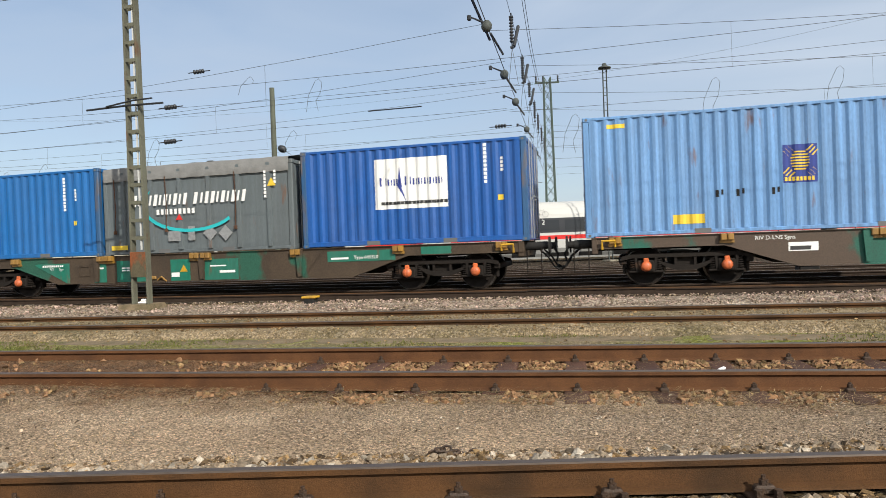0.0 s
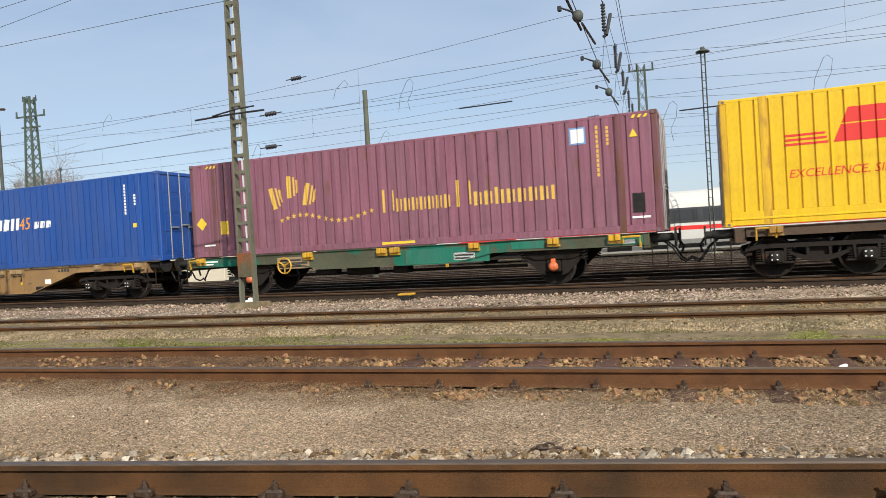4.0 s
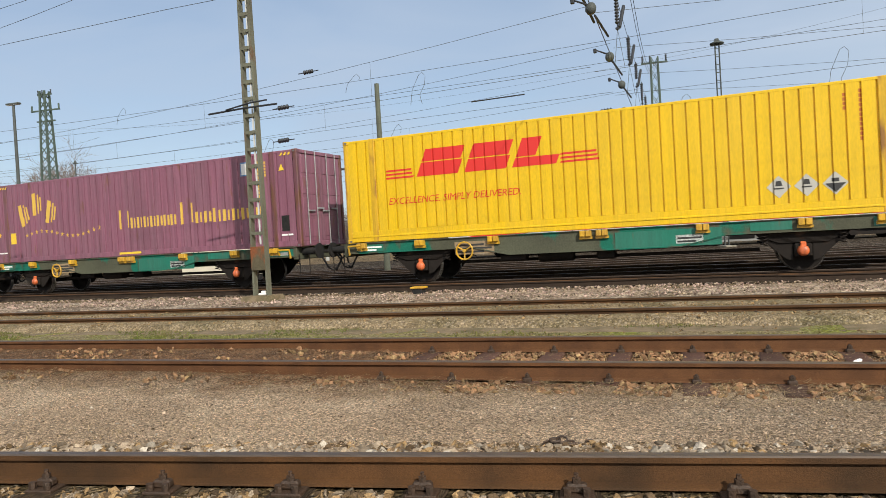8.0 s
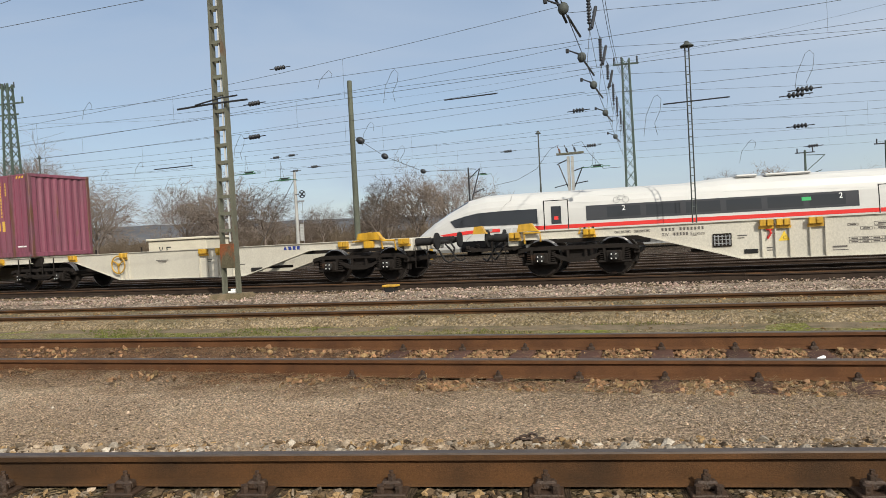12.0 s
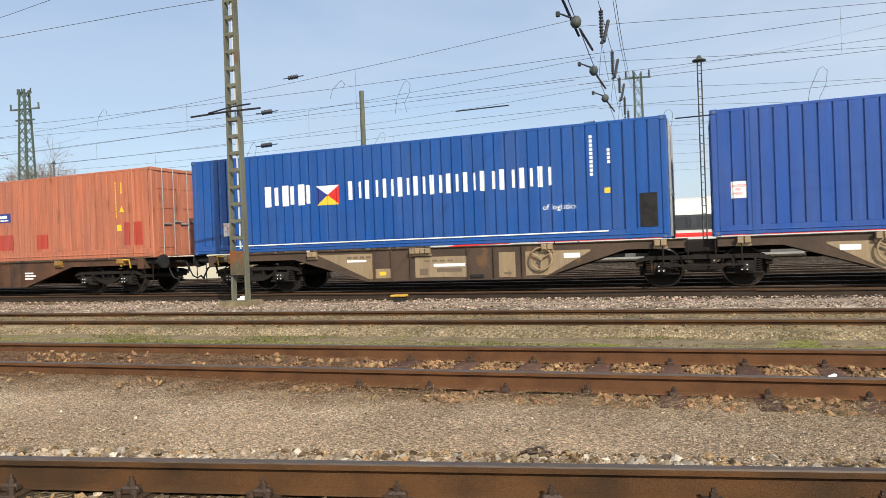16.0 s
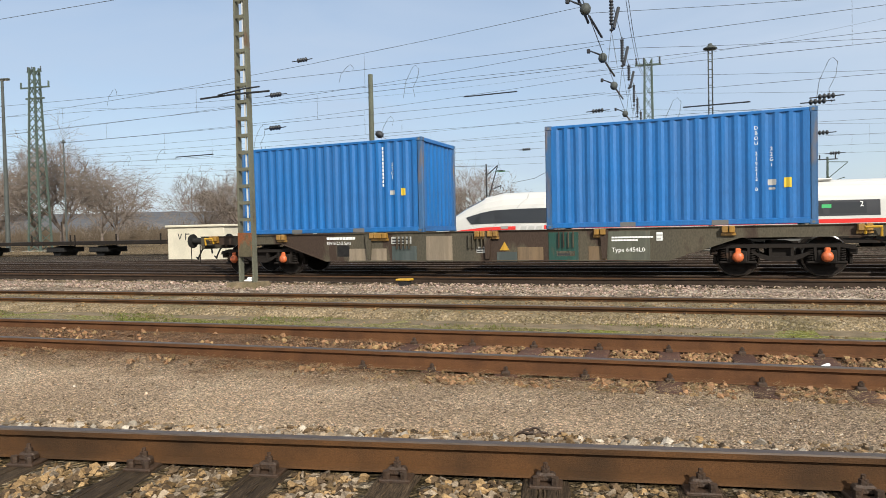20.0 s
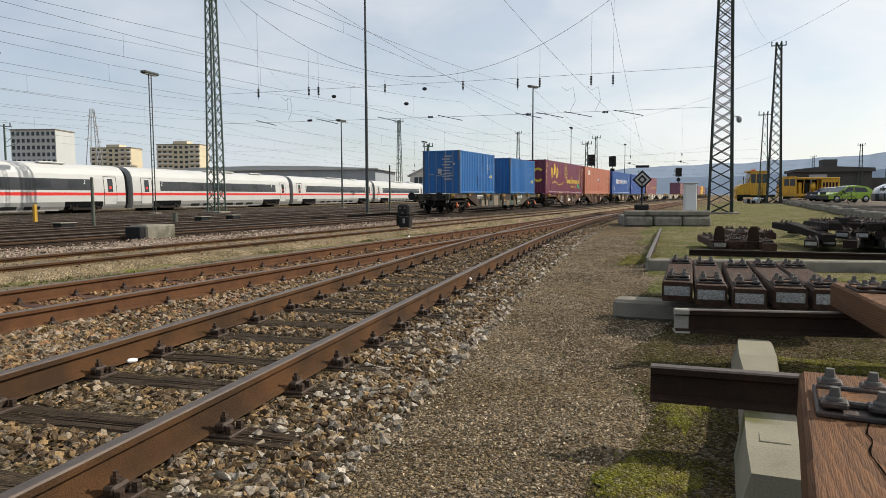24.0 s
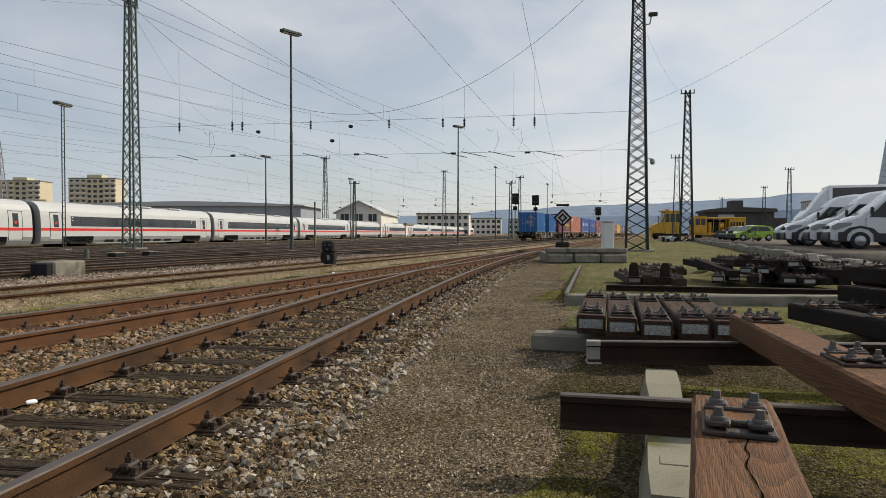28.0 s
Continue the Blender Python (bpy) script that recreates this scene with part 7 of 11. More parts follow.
def channel_mast(x, y, h, w0, w1, turn, mat, label, base_z=GROUND, rungs=0.42):
    """Two upright channels joined by flat battens, on a concrete foot."""
    t = thing("catenary_mast", label, "mast", at=pose(x, y, base_z, 0, 0, turn))
    for e in (-1, 1):
        s = Shape()
        v = []
        for z, w in ((0.0, w0), (h, w1)):
            c = e * w / 2
            v += [(c - 0.027, -0.08, z), (c + 0.027, -0.08, z), (c + 0.027, 0.08, z), (c - 0.027, 0.08, z)]
        s.mesh(v, [(0, 1, 5, 4), (1, 2, 6, 5), (2, 3, 7, 6), (3, 0, 4, 7), (4, 5, 6, 7)])
        part("upright", s, mat, t)
    k = 0.9
    while k < h - 0.1:
        w = lerp(w0, w1, k / h) - 0.05
        part("batten", Shape().box(-w / 2, w / 2, -0.088, -0.08, k, k + 0.08), mat, t)
        part("batten", Shape().box(-w / 2, w / 2, 0.08, 0.088, k, k + 0.08), mat, t)
        k += rungs
    s = Shape()
    s.mesh([(-0.5, -0.4, -0.1), (0.5, -0.4, -0.1), (0.5, 0.4, -0.1), (-0.5, 0.4, -0.1), (-0.4, -0.3, 0.22), (0.4, -0.3, 0.22), (0.4, 0.3, 0.22), (-0.4, 0.3, 0.22)],
           [(0, 1, 5, 4), (1, 2, 6, 5), (2, 3, 7, 6), (3, 0, 4, 7), (4, 5, 6, 7)])
    part("concrete_foot", s, TROUGH, t)
    # section switch arm with its rod, and a white cable duct
    part("switch_arm", Shape().tube([(-1.15, -0.16, 4.86), (-0.1, -0.16, 4.9), (0.85, -0.16, 4.9)], 0.024, 6).tube([(-0.6, -0.2, 4.9), (0.1, -0.2, 5.0), (0.6, -0.2, 5.02)], 0.02, 6), INSUL, t, "dark section switch arm")
    part("cable_duct", Shape().box(0.045, 0.08, -0.05, -0.02, 1.5, h - 0.4), DUCT, t, "thin white cable duct")
    part("guard_plate", Shape().bev(-0.2, 0.2, -0.125, -0.1, 0.85, 1.45, 0.008), RUSTPLATE, t, "rusty guard plate between the uprights")
    part("paper_scrap", Shape().bev(-0.1, 0.12, -0.06, 0.08, 0.22, 0.27, 0.02).bev(-0.02, 0.1, -0.05, 0.05, 0.26, 0.33, 0.02), WHITE, t, "crumpled white scrap at the foot")
    return t


def lattice_mast(x, y, h, w0, w1, mat, label, turn=0.0, z=GROUND, bay=0.9, leg=0.05, arms=True, detail=True):
    """Four corner legs with zigzag bracing, tapering to the head."""
    t = thing("lattice_mast", label, "mast", "lattice masts of the yard", at=pose(x, y, z, 0, 0, turn))
    for a, b in ((-1, -1), (1, -1), (1, 1), (-1, 1)):
        s = Shape()
        v = []
        for k, w in ((0.0, w0), (h, w1)):
            cx, cy = a * w / 2, b * w / 2
            v += [(cx - leg, cy - leg, k), (cx + leg, cy - leg, k), (cx + leg, cy + leg, k), (cx - leg, cy + leg, k)]
        s.mesh(v, [(0, 1, 5, 4), (1, 2, 6, 5), (2, 3, 7, 6), (3, 0, 4, 7), (4, 5, 6, 7)])
        part("leg", s, mat, t)
    n = max(4, int(h / bay))
    for f in range(4):
        for e in ((1, -1) if detail else (1,)):
            pts = [(e * (-1 if i % 2 else 1) * lerp(w0, w1, i / n) / 2, -lerp(w0, w1, i / n) / 2 - 0.004 * e, h * i / n) for i in range(n + 1)]
            part("brace", Shape().tube(pts, leg * (0.75 if leg > 0.08 else 0.55), 4).move(pose(0, 0, 0, 0, 0, 90 * f)), mat, t)
    if arms:
        s = Shape().box(-0.95, 0.95, -0.06, 0.06, h - 0.45, h - 0.33)
        for k in (-0.85, -0.3, 0.85):
            s.lathe([(0.03, 0), (0.09, 0.08), (0.04, 0.16), (0.09, 0.24), (0.04, 0.32), (0.09, 0.4), (0.03, 0.5)], (k, 0, h - 0.33), (0, 0, 1), 7, 1)
        part("cross_arm", s, [mat, INSUL], t)
    part("concrete_foot", Shape().bev(-w0 * 0.8, w0 * 0.8, -w0 * 0.8, w0 * 0.8, -0.1, 0.12, 0.03), CONC, t)
    return t


def lamp_mast(x, y, h, turn, label, ladder=True, z=GROUND, r=0.09, head=0.75):
    """Yard lamp: slim post, flat floodlight on top."""
    t = thing("yard_lamp", label, "lamp post", "yard lamps", at=pose(x, y, z, 0, 0, turn))
    if ladder:
        for e in (-1, 1):
            part("upright", Shape().box(e * 0.13 - 0.022, e * 0.13 + 0.022, -0.03, 0.03, 0, h), LAMP_MAST, t)
        k = 0.5
        while k < h:
            part("rung", Shape().box(-0.11, 0.11, -0.015, 0.015, k, k + 0.035), LAMP_MAST, t)
            k += 0.42
    else:
        part("post", Shape().cyl((0, 0, 0), (0, 0, h * 0.55), r * 1.25, 10, r).cyl((0, 0, h * 0.55), (0, 0, h), r * 0.9, 10, r * 0.7), LAMP_MAST, t)
    if head < 0.5:
        part("lamp_head", Shape().lathe([(0.0, 0.34), (0.1, 0.33), (0.14, 0.2), (head * 0.8, 0.1), (head * 0.8, 0.04), (0.0, 0.0)], (0, 0, h), (0, 0, 1), 14), LAMP_MAST, t, "small dish lamp head")
    else:
        part("lamp_head", Shape().bev(-head, head, -0.22, 0.22, h, h + 0.2, 0.05), LAMP_MAST, t, "flat floodlight head")
    if head >= 0.5:
        part("lamp_glass", Shape().bev(0.1 - head, head - 0.1, -0.17, 0.17, h - 0.03, h, 0.01), plain("lamp_glass", (0.5, 0.5, 0.48), 0.2), t)
    part("concrete_foot", Shape().bev(-0.35, 0.35, -0.35, 0.35, -0.1, 0.1, 0.03), CONC, t)
    return t


channel_mast(-10.86, 14.15, 9.6, 0.4, 0.24, 3, MAST, "grey-green channel mast with battens on a concrete foot")
lamp_mast(0.21, 39.6, 10.8, 40, "slender ladder lamp mast before the express train", head=0.45)
lamp_mast(36.2, 41.0, 10.0, 10, "slender ladder lamp mast before the express train")
lattice_mast(40.2, 38.9, 18.4, 0.95, 0.5, FAR_MAST, "tall green lattice mast", 11)
lamp_mast(38.8, 24.4, 14.0, -20, "tall tubular yard lamp with a flat head", False)
lamp_mast(72.5, 24.4, 12.9, -20, "tall tubular yard lamp with a flat head", False)
t = lattice_mast(48.9, 3.58, 21.4, 1.42, 0.5, SHADED_MAST, "tall dark lattice mast on the grass", 5, leg=0.085, bay=0.72, arms=False)
part("lamp_arm", Shape().tube([(0.1, -0.3, 15.3), (0.1, -0.75, 15.4), (0.1, -0.85, 15.9)], 0.04, 6), LAMP_MAST, t)
part("floodlight", Shape().bev(-0.2, 0.25, -1.25, -0.65, 15.9, 16.1, 0.05), LAMP_MAST, t, "grey floodlight")
part("camera_arm", Shape().tube([(0.1, -0.5, 6.3), (0.1, -0.95, 6.3)], 0.035, 6), GALV, t)
part("dome_camera", Shape().lathe([(0.0, -0.22), (0.12, -0.18), (0.17, -0.05), (0.17, 0.12), (0.1, 0.2), (0.0, 0.22)], (0.1, -1.0, 6.1), (0, 0, 1), 12), GALV, t, "pale dome camera")
lattice_mast(103.0, 0.66, 21.3, 1.7, 0.6, SHADED_MAST, "tall dark lattice mast with a cross arm", 95, leg=0.09, bay=1.2)
lattice_mast(-4.07, 54.1, 14.0, 0.8, 0.5, FAR_MAST, "green lattice mast behind the express train", 10)

# ---- the heap of sleepers and rails beside the path ----

def oak(name, base, dark):
    """Sawn timber: growth rings about a tilted heart, fibres along the length, worn grime."""
    m = material(name, base, 0.75, 0, dark, 2.2, 0.6, 14, 0.2, 0.12, 30, (0.5, 9, 9), tuple(c * 0.55 for c in base), 0.5, (0.6, 0.8))
    n, l = m.node_tree.nodes, m.node_tree.links
    bs = n["Principled BSDF"]
    old = bs.inputs["Base Color"].links[0].from_socket
    tc, mp, wv, mx = n.new("ShaderNodeTexCoord"), n.new("ShaderNodeMapping"), n.new("ShaderNodeTexWave"), n.new("ShaderNodeMix")
    mp.inputs["Location"].default_value, mp.inputs["Rotation"].default_value = (0, 0.02, 0.16), (0, radians(5), radians(1.5))
    wv.wave_type, wv.rings_direction, wv.wave_profile = "RINGS", "X", "SAW"
    for key, val in (("Scale", 22.0), ("Distortion", 2.2), ("Detail", 3.0), ("Detail Scale", 0.7)):
        wv.inputs[key].default_value = val
    mr = n.new("ShaderNodeMapRange")
    mr.inputs["To Min"].default_value, mr.inputs["To Max"].default_value = 1.12, 0.62
    mx.data_type, mx.blend_type = "RGBA", "MULTIPLY"
    mx.inputs[0].default_value = 1.0
    g = n.new("ShaderNodeCombineColor")
    l.new(tc.outputs["Object"], mp.inputs[0])
    l.new(mp.outputs[0], wv.inputs["Vector"])
    l.new(wv.outputs["Fac"], mr.inputs["Value"])
    for i in range(3):
        l.new(mr.outputs[0], g.inputs[i])
    l.new(old, mx.inputs[6])
    l.new(g.outputs[0], mx.inputs[7])
    l.new(mx.outputs[2], bs.inputs["Base Color"])
    return m


OAK = oak("planed_oak_sleeper", (0.185, 0.088, 0.04), (0.11, 0.054, 0.027))
CRACK = plain("dark_crack", (0.006, 0.005, 0.004), 1.0)
CRACK.node_tree.nodes["Principled BSDF"].inputs["Specular IOR Level"].default_value = 0.0
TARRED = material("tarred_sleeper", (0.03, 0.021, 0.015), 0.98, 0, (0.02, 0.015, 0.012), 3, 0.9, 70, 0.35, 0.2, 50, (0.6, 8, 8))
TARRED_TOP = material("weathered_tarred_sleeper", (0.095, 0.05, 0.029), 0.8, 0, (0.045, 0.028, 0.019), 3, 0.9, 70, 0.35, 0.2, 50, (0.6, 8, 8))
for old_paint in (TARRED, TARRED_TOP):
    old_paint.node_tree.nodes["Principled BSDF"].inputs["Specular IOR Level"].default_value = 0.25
NEW_BOLT = material("zinc_bolt", (0.14, 0.13, 0.115), 0.7, 0.2, (0.085, 0.078, 0.068), 20, 0.6, 60, 0.2, 0.03, 60)
NAIL_PLATE = material("punched_zinc_plate", (0.5, 0.5, 0.47), 0.45, 0.5, (0.2, 0.2, 0.18), 60, 0.9, 140, 0.3, 0.2, 90)
PLATE = material("black_base_plate", (0.04, 0.034, 0.03), 0.6, 0.2, (0.1, 0.055, 0.035), 9, 0.7, 60, 0.3, 0.08, 60)
RUSTED = material("rusted_seat_plate", (0.2, 0.09, 0.035), 0.8, 0.1, (0.07, 0.045, 0.03), 12, 0.8, 70, 0.3, 0.1, 60)
# rust of the loose rails, darkened all over for their shaded sides
SHADE_RAIL = material("shade_darkened_rail", (0.04, 0.022, 0.014), 0.75, 0.1, (0.022, 0.015, 0.011), 5, 0.8, 90, 0.3, 0.08, 90)


def base_plate_mesh(bolt_mat):
    """Ribbed base plate with clamps and four capped bolts."""
    s = Shape().bev(-0.165, 0.165, -0.108, 0.108, 0.0, 0.018, 0.005)
    s.bev(-0.075, 0.075, -0.1, 0.1, 0.018, 0.026, 0.004, 2)
    for e in (-1, 1):
        s.bev(*sorted((e * 0.075, e * 0.1)), -0.1, 0.1, 0.018, 0.038, 0.005)
        for y in (-0.06, 0.06):
            s.bev(*sorted((e * 0.085, e * 0.155)), y - 0.036, y + 0.036, 0.026, 0.046, 0.006)
            s.lathe([(0.024, 0.0), (0.024, 0.008), (0.019, 0.012)], (e * 0.12, y, 0.046), (0, 0, 1), 10, 1)
            s.cyl((e * 0.12, y, 0.056), (e * 0.12, y, 0.084), 0.0175, 6, 0.014, 1)
    return s.data("base_plate", PLATE, bolt_mat, RUSTED)


PLATES = base_plate_mesh(NEW_BOLT), base_plate_mesh(BOLT)


def tie(name, label, ax, ay, bx, by, z, w=0.26, h=0.16, mat=OAK, plates=(0.45, 2.0), kind=0, ends=True, crack=False, tilt=0.0):
    """A loose timber sleeper from a to b, lying at height z, with base plates along it."""
    L = math.hypot(bx - ax, by - ay)
    t = thing(name, label, "railway sleeper", "loose sleepers", at=pose(ax, ay, z, 0, tilt, math.degrees(math.atan2(by - ay, bx - ax))))
    s = Shape()
    n = 10
    rnd = random.Random(int(ax * 100 + by * 77 + z * 31))
    ring = [(-w / 2 + 0.012, 0), (w / 2 - 0.012, 0), (w / 2, 0.012), (w / 2, h - 0.016), (w / 2 - 0.016, h), (0.0, h), (-w / 2 + 0.016, h), (-w / 2, h - 0.016), (-w / 2, 0.012)]
    v = []
    for i in range(n + 1):
        v += [(L * i / n, y + rnd.uniform(-0.003, 0.003), k + rnd.uniform(-0.002, 0.002)) for y, k in ring]
    m = len(ring)
    s.mesh(v, [(i * m + k, (i + 1) * m + k, (i + 1) * m + (k + 1) % m, i * m + (k + 1) % m) for i in range(n) for k in range(m)])
    s.mesh(v, [tuple(range(m)), tuple(range(n * m, n * m + m))[::-1]])
    part("timber", s, mat, t)
    if ends:
        part("end_plate", Shape().box(-0.004, 0.0, -w * 0.42, w * 0.42, h * 0.3, h * 0.78), NAIL_PLATE, t, "punched zinc end plate")
    for x in plates:
        if 0.1 < x < L - 0.1:
            part("base_plate", PLATES[kind], None, t, at=pose(x, 0, h))
    if crack:
        c = Shape()
        y = -0.02
        for i in range(40):
            xa, xb = L - 0.5 - i * 0.036, L - 0.5 - (i + 1) * 0.036
            y2 = y + rnd.uniform(-0.009, 0.008)
            wa, wb = 0.0008 + 0.0016 * abs(math.sin(i * 0.9)), 0.0012 + 0.0022 * abs(math.sin(i * 0.9 + 0.9))
            c.face([(xa, y - wa, h + 0.0022), (xb, y2 - wb, h + 0.0022), (xb, y2 + wb, h + 0.0022), (xa, y + wa, h + 0.0022)])
            y = y2
        part("drying_crack", c, CRACK, t)
    return t


def loose_rail(ax, ay, bx, by, z, label, tip=None):
    L = math.hypot(bx - ax, by - ay)
    t = thing("loose_rail", label, "rail", at=pose(ax, ay, z + 0.172, 0, 0, math.degrees(math.atan2(by - ay, bx - ax))))
    part("rail", rail(lambda x: 0.0, 0.0, 0.0, L, 1.0), [SHADE_RAIL, RAIL_TOP], t)
    if tip:
        s = rail(lambda x: 0.0, 0.0, -0.002, 0.1, 1.0)
        s.v = [(x, y * 1.03, zz * 1.0 + 0.001 * (1 if zz > -0.1 else -1)) for x, y, zz in s.v]
        part("rail_tip", s, [tip, tip], t, "whitewashed rail end")
    return t


SLEEPER_CONC = material("cream_sleeper_concrete", (0.28, 0.255, 0.185), 0.9, 0, (0.2, 0.18, 0.13), 3, 0.6, 120, 0.12, 0.05, 90, (1, 1, 1), (0.13, 0.125, 0.045), 3.0, (0.56, 0.7))


def concrete_sleeper(ax, ay, bx, by, z, label):
    """Prestressed sleeper with sloping shoulders and a waisted middle."""
    L = math.hypot(bx - ax, by - ay)
    t = thing("concrete_sleeper", label, "railway sleeper", at=pose(ax, ay, z, 0, 0, math.degrees(math.atan2(by - ay, bx - ax))))
    s = Shape()
    rows = [(0, 0.15, 0.10, 0.20), (0.25, 0.15, 0.11, 0.225), (0.7, 0.15, 0.11, 0.235), (1.0, 0.12, 0.085, 0.19), (L - 1.0, 0.12, 0.085, 0.19), (L - 0.7, 0.15, 0.11, 0.235), (L - 0.25, 0.15, 0.11, 0.225), (L, 0.15, 0.10, 0.20)]
    v = []
    for x, a, b, h in rows:
        v += [(x, -a, 0), (x, a, 0), (x, b, h), (x, -b, h)]
    n = len(rows)
    s.mesh(v, [(i * 4 + k, (i + 1) * 4 + k, (i + 1) * 4 + (k + 1) % 4, i * 4 + (k + 1) % 4) for i in range(n - 1) for k in range(4)])
    s.mesh(v, [(0, 1, 2, 3), (4 * n - 4, 4 * n - 1, 4 * n - 2, 4 * n - 3)])
    part("body", s, SLEEPER_CONC, t)
    part("cast_mark", Shape().bev(0.3, 0.42, -0.06, 0.06, 0.222, 0.231, 0.003), SLEEPER_CONC, t, "raised casting mark")
    part("stay_hole", Shape().cyl((-0.004, 0, 0.1), (0.0, 0, 0.1), 0.018, 10), BLACK, t)
    return t


concrete_sleeper(3.35, 0.17, 6.0, 0.34, GROUND, "pale concrete sleeper lying under a loose rail")
loose_rail(4.06, 0.76, 4.47, -2.3, 0.035, "loose rusty rail laid across a concrete sleeper")
loose_rail(5.88, 0.88, 6.95, -2.6, 0.035, "loose rusty rail with a whitewashed end", CONC_NEW)
concrete_sleeper(5.1, -1.6, 7.7, -1.75, GROUND, "pale concrete sleeper under loose rails")
tie("oak_sleeper", "brown oak sleeper with black base plate and drying crack", 0.75, 0.0, 3.36, -0.02, 0.21, 0.285, 0.2, OAK, (2.2,), 0, True, True)
tie("oak_sleeper", "long brown oak sleeper lying aslant over two rails", 6.5, -0.31, 3.7, -0.79, 0.21, 0.28, 0.18, OAK, (0.4, 2.05), 0)
# short row of tarred sleepers on a concrete beam
tagged(part("concrete_beam", Shape().bev(-0.15, 0.15, -3.2, 1.25, 0, 0.2, 0.03), CONC), "weathered concrete beam on the ground", "beam").matrix_basis = pose(7.75, 0.45, GROUND, 0, 0, 4)
for x, y, dy in(((7.14, 1.02, 0.27), (7.0, 0.715, 0.29), (6.9, 0.4, 0.26), (7.1, 0.085, 0.32), (7.12, -0.22, 0.33))):
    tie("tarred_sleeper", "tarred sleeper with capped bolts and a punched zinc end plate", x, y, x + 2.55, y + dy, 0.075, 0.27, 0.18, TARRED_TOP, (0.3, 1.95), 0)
tagged(part("concrete_beam", Shape().bev(-0.14, 0.14, -4.6, 0.4, 0, 0.2, 0.02), CONC), "long whitish concrete beam on the grass", "beam").matrix_basis = pose(12.3, 1.75, GROUND, 0, 0, 18)
loose_rail(12.7, 2.2, 23.7, 3.6, GROUND, "long rusty rail lying on the gravel")
# dark heap beyond: a flat row, then a jumbled mass
rnd = random.Random(5)
for i in range(4):
    y = 1.25 - i * 0.31
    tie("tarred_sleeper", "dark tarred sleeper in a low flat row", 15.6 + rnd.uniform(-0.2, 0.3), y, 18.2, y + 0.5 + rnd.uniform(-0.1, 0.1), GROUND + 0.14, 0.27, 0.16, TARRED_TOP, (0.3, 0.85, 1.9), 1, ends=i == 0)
for i in range(3):
    y = 1.0 - i * 0.33
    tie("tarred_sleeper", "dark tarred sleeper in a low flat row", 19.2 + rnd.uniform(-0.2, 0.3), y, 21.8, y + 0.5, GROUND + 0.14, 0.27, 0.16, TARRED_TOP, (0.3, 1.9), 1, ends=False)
for k, n in ((0, 9), (1, 8), (2, 5)):
    for i in range(n):
        x, y = 17.0 + rnd.uniform(-0.3, 0.9) + 0.35 * k, -0.45 - i * 0.36 - 0.25 * k
        a = radians(rnd.uniform(-30, 22))
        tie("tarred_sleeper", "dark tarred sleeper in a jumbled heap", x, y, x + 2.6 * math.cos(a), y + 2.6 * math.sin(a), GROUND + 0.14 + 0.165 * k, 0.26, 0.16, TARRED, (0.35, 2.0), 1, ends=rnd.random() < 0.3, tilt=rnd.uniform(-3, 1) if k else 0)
for i in range(6):
    x, y = 20.6 + rnd.uniform(0, 3.5), -0.2 - i * 0.55
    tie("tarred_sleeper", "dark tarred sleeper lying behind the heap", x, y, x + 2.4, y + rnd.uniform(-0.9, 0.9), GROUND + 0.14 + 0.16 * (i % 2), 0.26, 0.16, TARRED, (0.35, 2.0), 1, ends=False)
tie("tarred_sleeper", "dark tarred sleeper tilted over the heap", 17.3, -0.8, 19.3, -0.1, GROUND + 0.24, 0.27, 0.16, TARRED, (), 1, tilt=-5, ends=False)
loose_rail(15.3, 1.8, 15.7, -3.4, GROUND - 0.02, "old rail under the sleeper heap")
for k in range(4):
    x, y = 18.0 + k * 0.7, -2.5 - 0.3 * k
    tagged(part("rail_plate", Shape().bev(-0.2, 0.2, -0.11, 0.11, 0, 0.04, 0.015), SHADE_RAIL if k % 2 else PLATE, at=pose(x, y, GROUND + 0.66 - 0.05 * k, 0, -24 + 9 * k, 35 * k)), "rusty plate lying askew on the sleeper heap", "iron plate")
# brackets share the rail colour darkened for shade, as they stand backlit
for x, y in ((15.2, 1.25), (15.2, 0.62)):
    b = thing("bolted_bracket", "rusty bracket plate bolted to a sleeper", "bracket", at=pose(x + 0.3, y, GROUND + 0.3))
    part("upright", Shape().prism([(-0.11, 0), (0.11, 0), (0.09, 0.26), (0.05, 0.32), (-0.05, 0.32), (-0.09, 0.26)], 0, -0.015, 0.015), SHADE_RAIL, b)
    part("foot", Shape().bev(-0.1, 0.1, -0.14, 0.14, 0, 0.025, 0.006), SHADE_RAIL, b)
# pile at the edge, three layers
for k, (ax, ay, bx, by, z) in enumerate(((9.3, -1.05, 6.9, -2.0, 0.06), (9.5, -1.5, 7.1, -2.5, 0.06), (9.9, -2.0, 7.4, -3.0, 0.06), (9.6, -1.6, 7.3, -2.7, 0.26), (10.2, -1.9, 7.7, -3.1, 0.26), (10.2, -1.75, 7.7, -2.8, 0.46))):
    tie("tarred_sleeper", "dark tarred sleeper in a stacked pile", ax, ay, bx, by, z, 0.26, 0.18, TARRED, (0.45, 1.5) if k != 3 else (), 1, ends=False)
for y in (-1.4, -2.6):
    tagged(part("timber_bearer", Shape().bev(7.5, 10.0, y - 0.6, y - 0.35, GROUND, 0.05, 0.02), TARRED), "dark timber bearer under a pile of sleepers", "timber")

# ---- small yard things ----
LENS_GREY = plain("dull_signal_lens", (0.1, 0.1, 0.1), 0.3)
